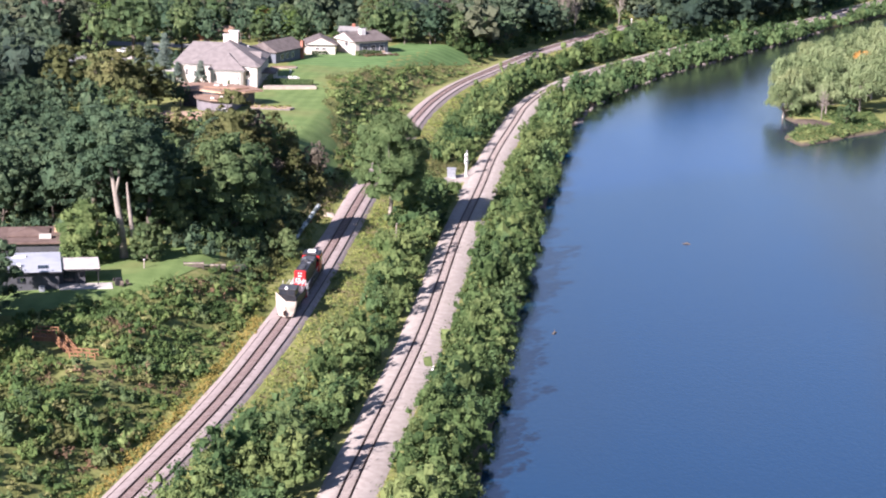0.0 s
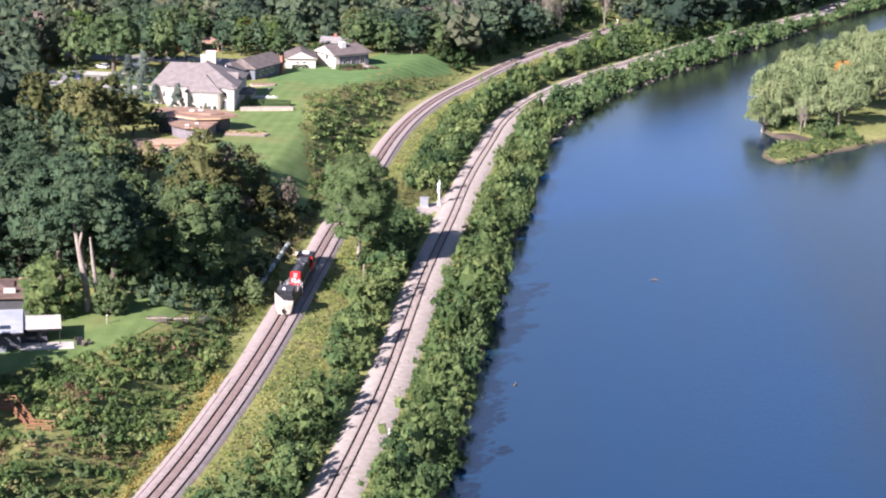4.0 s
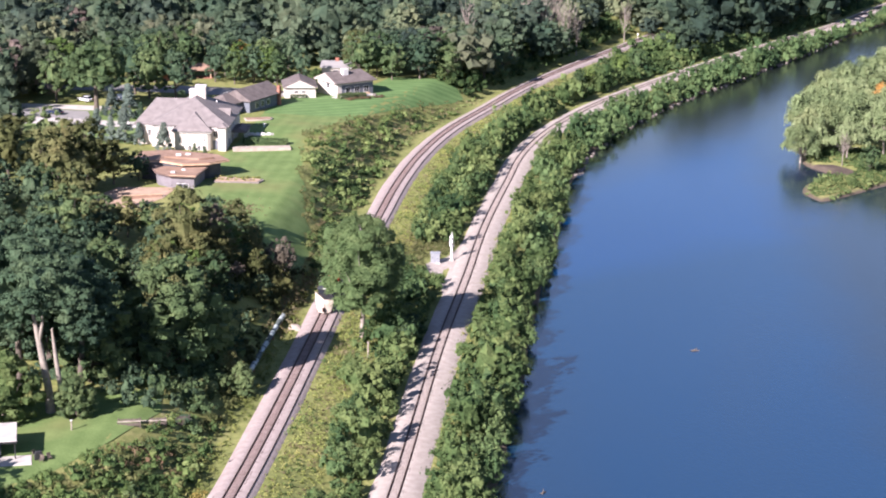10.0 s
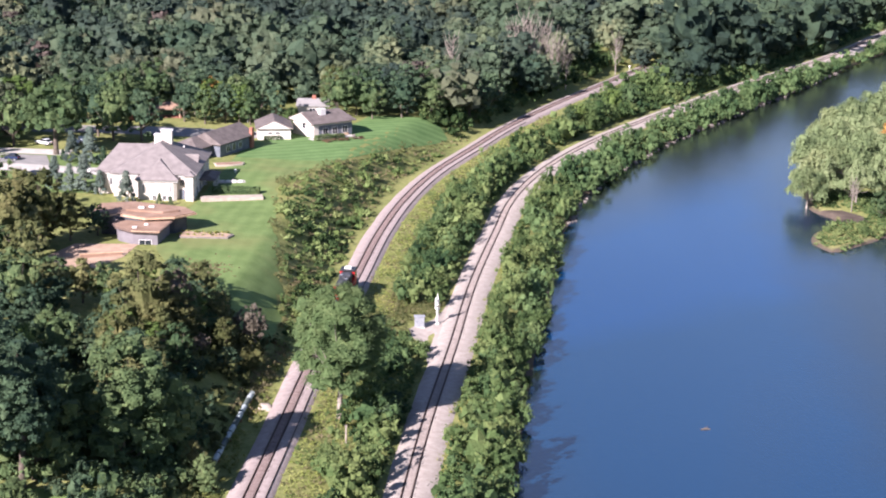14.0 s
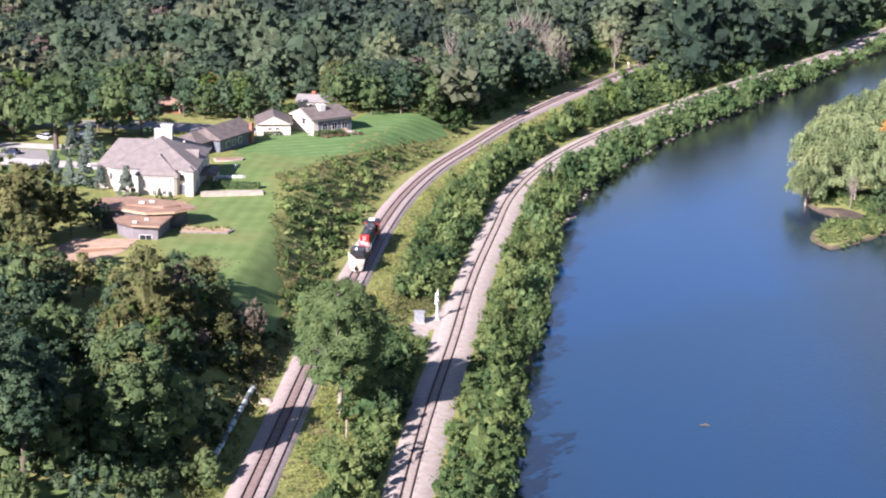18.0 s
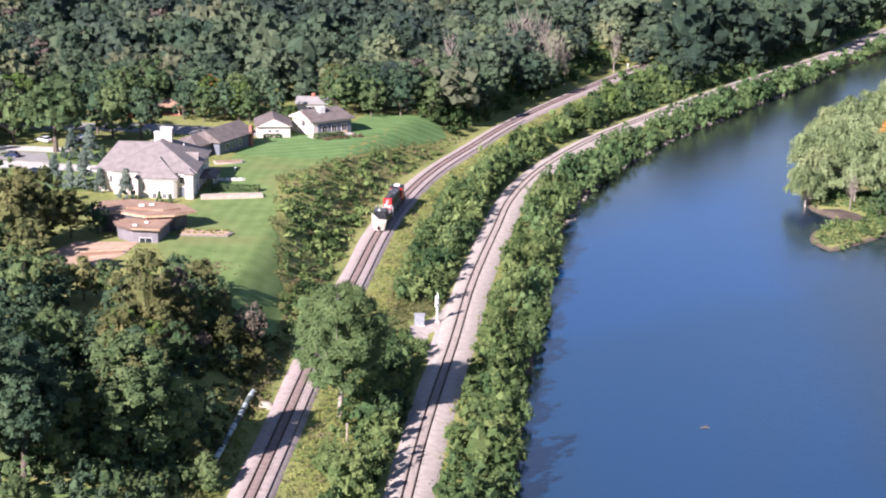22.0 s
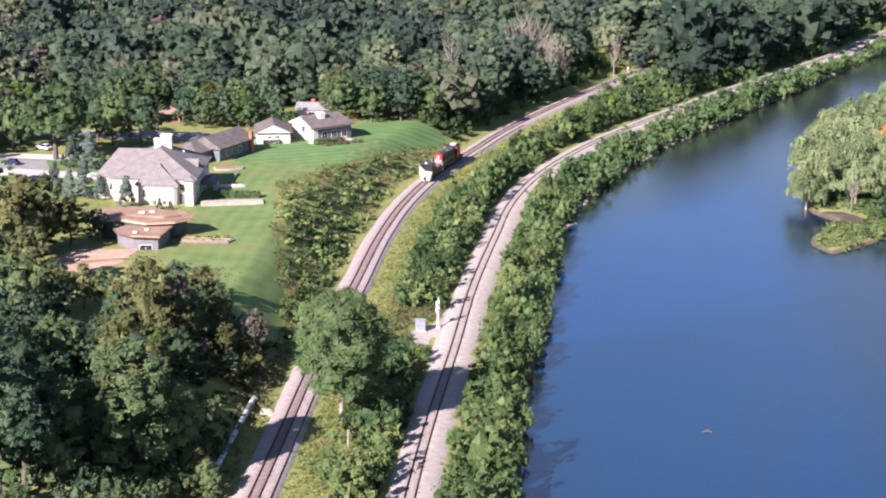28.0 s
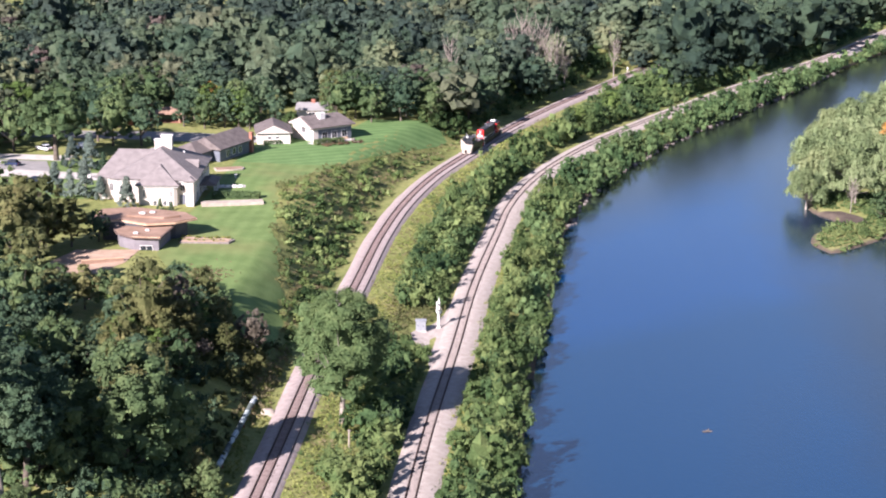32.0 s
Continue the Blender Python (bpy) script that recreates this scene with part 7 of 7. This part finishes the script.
part("emblem", boxes("emblem", [(-0.72, 0.72, -7.79, -7.75, 2.45, 2.62), (-0.72, -0.5, -7.79, -7.75, 2.62, 3.0), (-0.12, 0.1, -7.79, -7.75, 2.62, 3.0), (0.5, 0.72, -7.79, -7.75, 2.62, 3.0), (-0.72, 0.1, -7.79, -7.75, 2.98, 3.12), (-0.3, 0.3, -7.79, -7.75, 3.42, 3.62)], TRIM_WHITE), end, "white emblem of plain bars")
for s in (-0.2, 0.2):
    part("headlight", rod("headlight", [(s, -7.82, 4.02), (s, -7.7, 4.02)], 0.13, TRIM_WHITE, 12), end)
cab = part("cab", box("cab", -1.5, 1.5, 3.2, 5.9, 1.5, 4.35, STEEL_RED, 0.08), L, "red cab")
part("cab_roof", box("cab_roof", -1.55, 1.55, 3.05, 6.1, 4.32, 4.62, STEEL_BLACK, 0.12), cab, "black cab roof")
part("air_conditioner", box("air_conditioner", -0.7, 0.7, 3.9, 5.2, 4.6, 4.95, STEEL_WHITE, 0.08), cab, "white roof air conditioner")
for s in (-1, 1):
    part("cab_window", boxes("cab_window", [(s * 1.51 - 0.02, s * 1.51 + 0.02, 3.6, 4.5, 3.05, 3.95), (s * 1.51 - 0.02, s * 1.51 + 0.02, 4.65, 5.5, 3.05, 3.95)], GLASS_DARK), cab)
    part("rear_window", box("rear_window", s * 1.22 - 0.18, s * 1.22 + 0.18, 3.16, 3.22, 3.2, 3.9, GLASS_DARK), cab)
    part("windscreen", box("windscreen", s * 0.95 - 0.4, s * 0.95 + 0.4, 5.88, 5.93, 3.2, 3.95, GLASS_DARK), cab)
part("short_hood", box("short_hood", -0.9, 0.9, 5.9, 8.0, 1.5, 2.95, STEEL_RED, 0.12), L, "red short nose")
part("horn", boxes("horn", [(-0.9, -0.3, -0.6, -0.5, 4.7, 4.82), (0.3, 0.9, -2.4, -2.3, 4.45, 4.55)], STEEL_GALV), L)
part("fuel_tank", box("fuel_tank", -1.3, 1.3, -2.6, 2.4, 0.45, 1.1, STEEL_BLACK, 0.15), L)
for s in (-1, 1):
    part("walkway_edge", box("walkway_edge", s * 1.5 - 0.03, s * 1.5 + 0.03, -8.5, 8.5, 1.30, 1.52, STEEL_GREY), L, "dark grey walkway edge")
    handrail(L, [(s * 1.45, -8.2, 1.5), (s * 1.45, -8.2, 2.5), (s * 1.45, 3.1, 2.5)], 0.03)
    for k in range(6):
        part("stanchion", rod("stanchion", [(s * 1.45, -6.2 + 1.9 * k, 1.5), (s * 1.45, -6.2 + 1.9 * k, 2.5)], 0.025, STEEL_WHITE, 6), L)
    for e in (-1, 1):
        st = part("step_well", boxes("step_well", [(s * 1.2 - 0.3, s * 1.2 + 0.3, e * 8.25 - 0.25, e * 8.25 + 0.25, z, z + 0.05) for z in (0.4, 0.75, 1.1)], STEEL_BLACK), L)
        part("step_side", boxes("step_side", [(s * 1.48 - 0.03, s * 1.48 + 0.03, e * 8.25 - 0.3, e * 8.25 + 0.3, 0.35, 1.3)], STEEL_WHITE), st, "white step side plate")
        handrail(L, [(s * 1.35, e * 8.55, 0.6), (s * 1.35, e * 8.55, 2.5)], 0.035)
for e in (-1, 1):
    part("pilot", box("pilot", -1.4, 1.4, e * 8.55 - 0.08, e * 8.55 + 0.08, 0.2, 1.15, STEEL_BLACK if e > 0 else STEEL_RED, 0.03), L)
    part("coupler", box("coupler", -0.16, 0.16, e * 8.9 - 0.4, e * 8.9 + 0.4, 0.75, 1.05, RAIL_STEEL, 0.05), L)
    handrail(L, [(-1.3, e * 8.5, 2.45), (1.3, e * 8.5, 2.45)], 0.03)
for _y in (-5.2, 5.2):
    bogie(L, _y, 2.75)
LOCO_AXLES = [wheelset(L, y) for y in (-6.575, -3.825, 3.825, 6.575)]

snow_plow = tagged(new("snow_plow"), "cream wedge-nosed railway snow plow with a black cupola", "snow plow")
S = snow_plow
bm = bmesh.new()
_grid = []
for x, y0, y1, y2, z in ((-1.62, -5.0, -4.85, -4.6, 3.95), (-0.8, -5.35, -5.15, -4.95, 3.35), (0.05, -5.75, -5.5, -5.25, 2.7), (0.85, -5.5, -5.3, -5.1, 2.65), (1.62, -5.2, -5.05, -4.9, 2.6)):
    _grid.append([bm.verts.new(p) for p in ((x * 0.72, y0 + 0.1, 0.12), (x * 0.86, y1 + 0.10, 0.9), (x * 1.0, y1 + 0.08, 1.9), (x * 1.08, y2, z))])
_back = [[bm.verts.new((x * 0.8, -3.6, 0.12)), bm.verts.new((x * 1.05, -3.6, z))] for x, z in ((-1.62, 3.3), (1.62, 2.6))]
for a, b in zip(_grid, _grid[1:]):
    for k in range(3):
        bm.faces.new((a[k], b[k], b[k + 1], a[k + 1]))
for col, back in ((_grid[0], _back[0]), (_grid[-1], _back[1])):
    bm.faces.new((*col, back[1], back[0]))
blade = part("plow_blade", finish("plow_blade", bm, STEEL_CREAM), S, "cream wedge-shaped plow blade")
part("prow_edge", rod("prow_edge", [(0.05, -5.79, 0.12), (0.05, -5.5, 1.4), (0.05, -5.28, 2.7)], 0.06, STEEL_CREAM, 6), blade)
part("coupler_pocket", box("coupler_pocket", -0.22, 0.22, -5.95, -5.3, 0.45, 1.15, RAIL_STEEL, 0.05), blade, "rusty coupler pocket")
part("cutting_edge", boxes("cutting_edge", [(-1.5, 1.5, -4.4, -4.2, 0.05, 0.2)], RAIL_STEEL), blade)
part("fore_deck", mesh_of("fore_deck", [(-1.7, -4.55, 3.9), (0.05, -5.2, 2.72), (1.7, -4.85, 2.62), (1.5, -3.9, 3.1), (-1.5, -3.9, 3.6)], [(0, 1, 4), (1, 2, 3), (1, 3, 4)], STEEL_BLACK), S, "black sloping deck")
part("body", box("body", -1.5, 1.5, -3.9, -0.4, 1.0, 3.1, STEEL_BLACK, 0.06), S, "black car body")
part("tail_body", box("tail_body", -1.45, 1.45, -0.4, 5.4, 1.0, 2.3, STEEL_BLACK, 0.06), S, "low black rear body")
part("tail_deck", box("tail_deck", -1.5, 1.5, -0.35, 5.45, 2.28, 2.38, STEEL_GREY, 0.03), S, "grey rear deck")
cup = part("cupola", box("cupola", -1.35, 1.35, -4.0, -1.2, 3.05, 4.25, STEEL_BLACK, 0.05), S, "black cupola cab")
part("cupola_roof", box("cupola_roof", -1.45, 1.45, -4.2, -1.1, 4.23, 4.38, STEEL_GREY, 0.05), cup)
for s in (-0.62, 0.62):
    part("cupola_window", box("cupola_window", s - 0.48, s + 0.48, -4.05, -4.0, 3.45, 4.1, GLASS_DARK), cup)
for s in (-1, 1):
    part("side_window", box("side_window", s * 1.36 - 0.02, s * 1.36 + 0.02, -3.6, -2.2, 3.4, 4.1, GLASS_DARK), cup)
    handrail(S, [(s * 1.3, 5.4, 2.35), (s * 1.3, 5.4, 3.4), (s * 1.3, 2.2, 3.4), (s * 1.3, 2.2, 2.35)], 0.04)
    handrail(S, [(s * 1.3, -0.9, 4.3), (s * 1.3, -0.9, 4.9)], 0.04)
    part("wing_plate", box("wing_plate", s * 1.56 - 0.05, s * 1.56 + 0.05, -3.4, -0.6, 1.1, 2.9, STEEL_BLACK, 0.03), S)
part("headlight", rod("headlight", [(-0.1, -4.2, 4.5), (-0.1, -3.7, 4.5)], 0.24, STEEL_WHITE, 14), S, "white roof headlight")
part("roof_hatch", box("roof_hatch", -0.4, 0.4, 2.0, 2.9, 2.36, 2.6, STEEL_GALV, 0.03), S)
part("underframe", box("underframe", -1.4, 1.4, -4.2, 5.5, 0.8, 1.02, STEEL_BLACK), S)
part("coupler", box("coupler", -0.16, 0.16, 5.4, 6.1, 0.75, 1.05, RAIL_STEEL, 0.05), S)
for _y in (-2.6, 3.6):
    bogie(S, _y, 1.8)
PLOW_AXLES = [wheelset(S, y, 0.45) for y in (-3.5, -1.7, 2.7, 4.5)]


# ---- what moves ----
TRAIN = ((0, -130.5), (3, -106.1), (6, -81.6), (9, -57.2), (14, -15.5), (18.5, 24.0), (22, 54.6), (25, 82.2), (28, 109.5), (30, 127.0), (32, 143.6))
train_y = curve_at([(t, y) for t, y in TRAIN])


def along(y, metres):
    """The y that lies some metres of track further on."""
    for _ in range(40):
        y += metres / 40 * float(slope_cos(xa, y))
    return y


def on_track(y):
    a, b = y - 3.5, y + 3.5
    turn = math.degrees(math.atan2(-(float(xa(b)) - float(xa(a))), b - a))
    return pose((float(xa(a)) + float(xa(b))) / 2 * 0.5 + float(xa(y)) * 0.5, y, Z_A, 0, 0, turn)


def motions():
    steps = [i / 2 for i in range(65)]
    for ob, lead in ((snow_plow, 5.9), (locomotive, 20.9)):
        walk(ob, [(t, on_track(along(float(train_y(t)), lead))) for t in steps])
    rolled, last, rows = 0.0, float(train_y(0)), []
    for i in range(481):
        y = float(train_y(i / 15))
        rolled += (y - last) / float(slope_cos(xa, y))
        last = y
        rows.append((i / 15, rolled))
    for axles, r in ((LOCO_AXLES, 0.51), (PLOW_AXLES, 0.45)):
        for ax in axles:
            at = ax.location.copy()
            walk(ax, [(t, pose(*at, -math.degrees(d / r))) for t, d in rows])


motions()
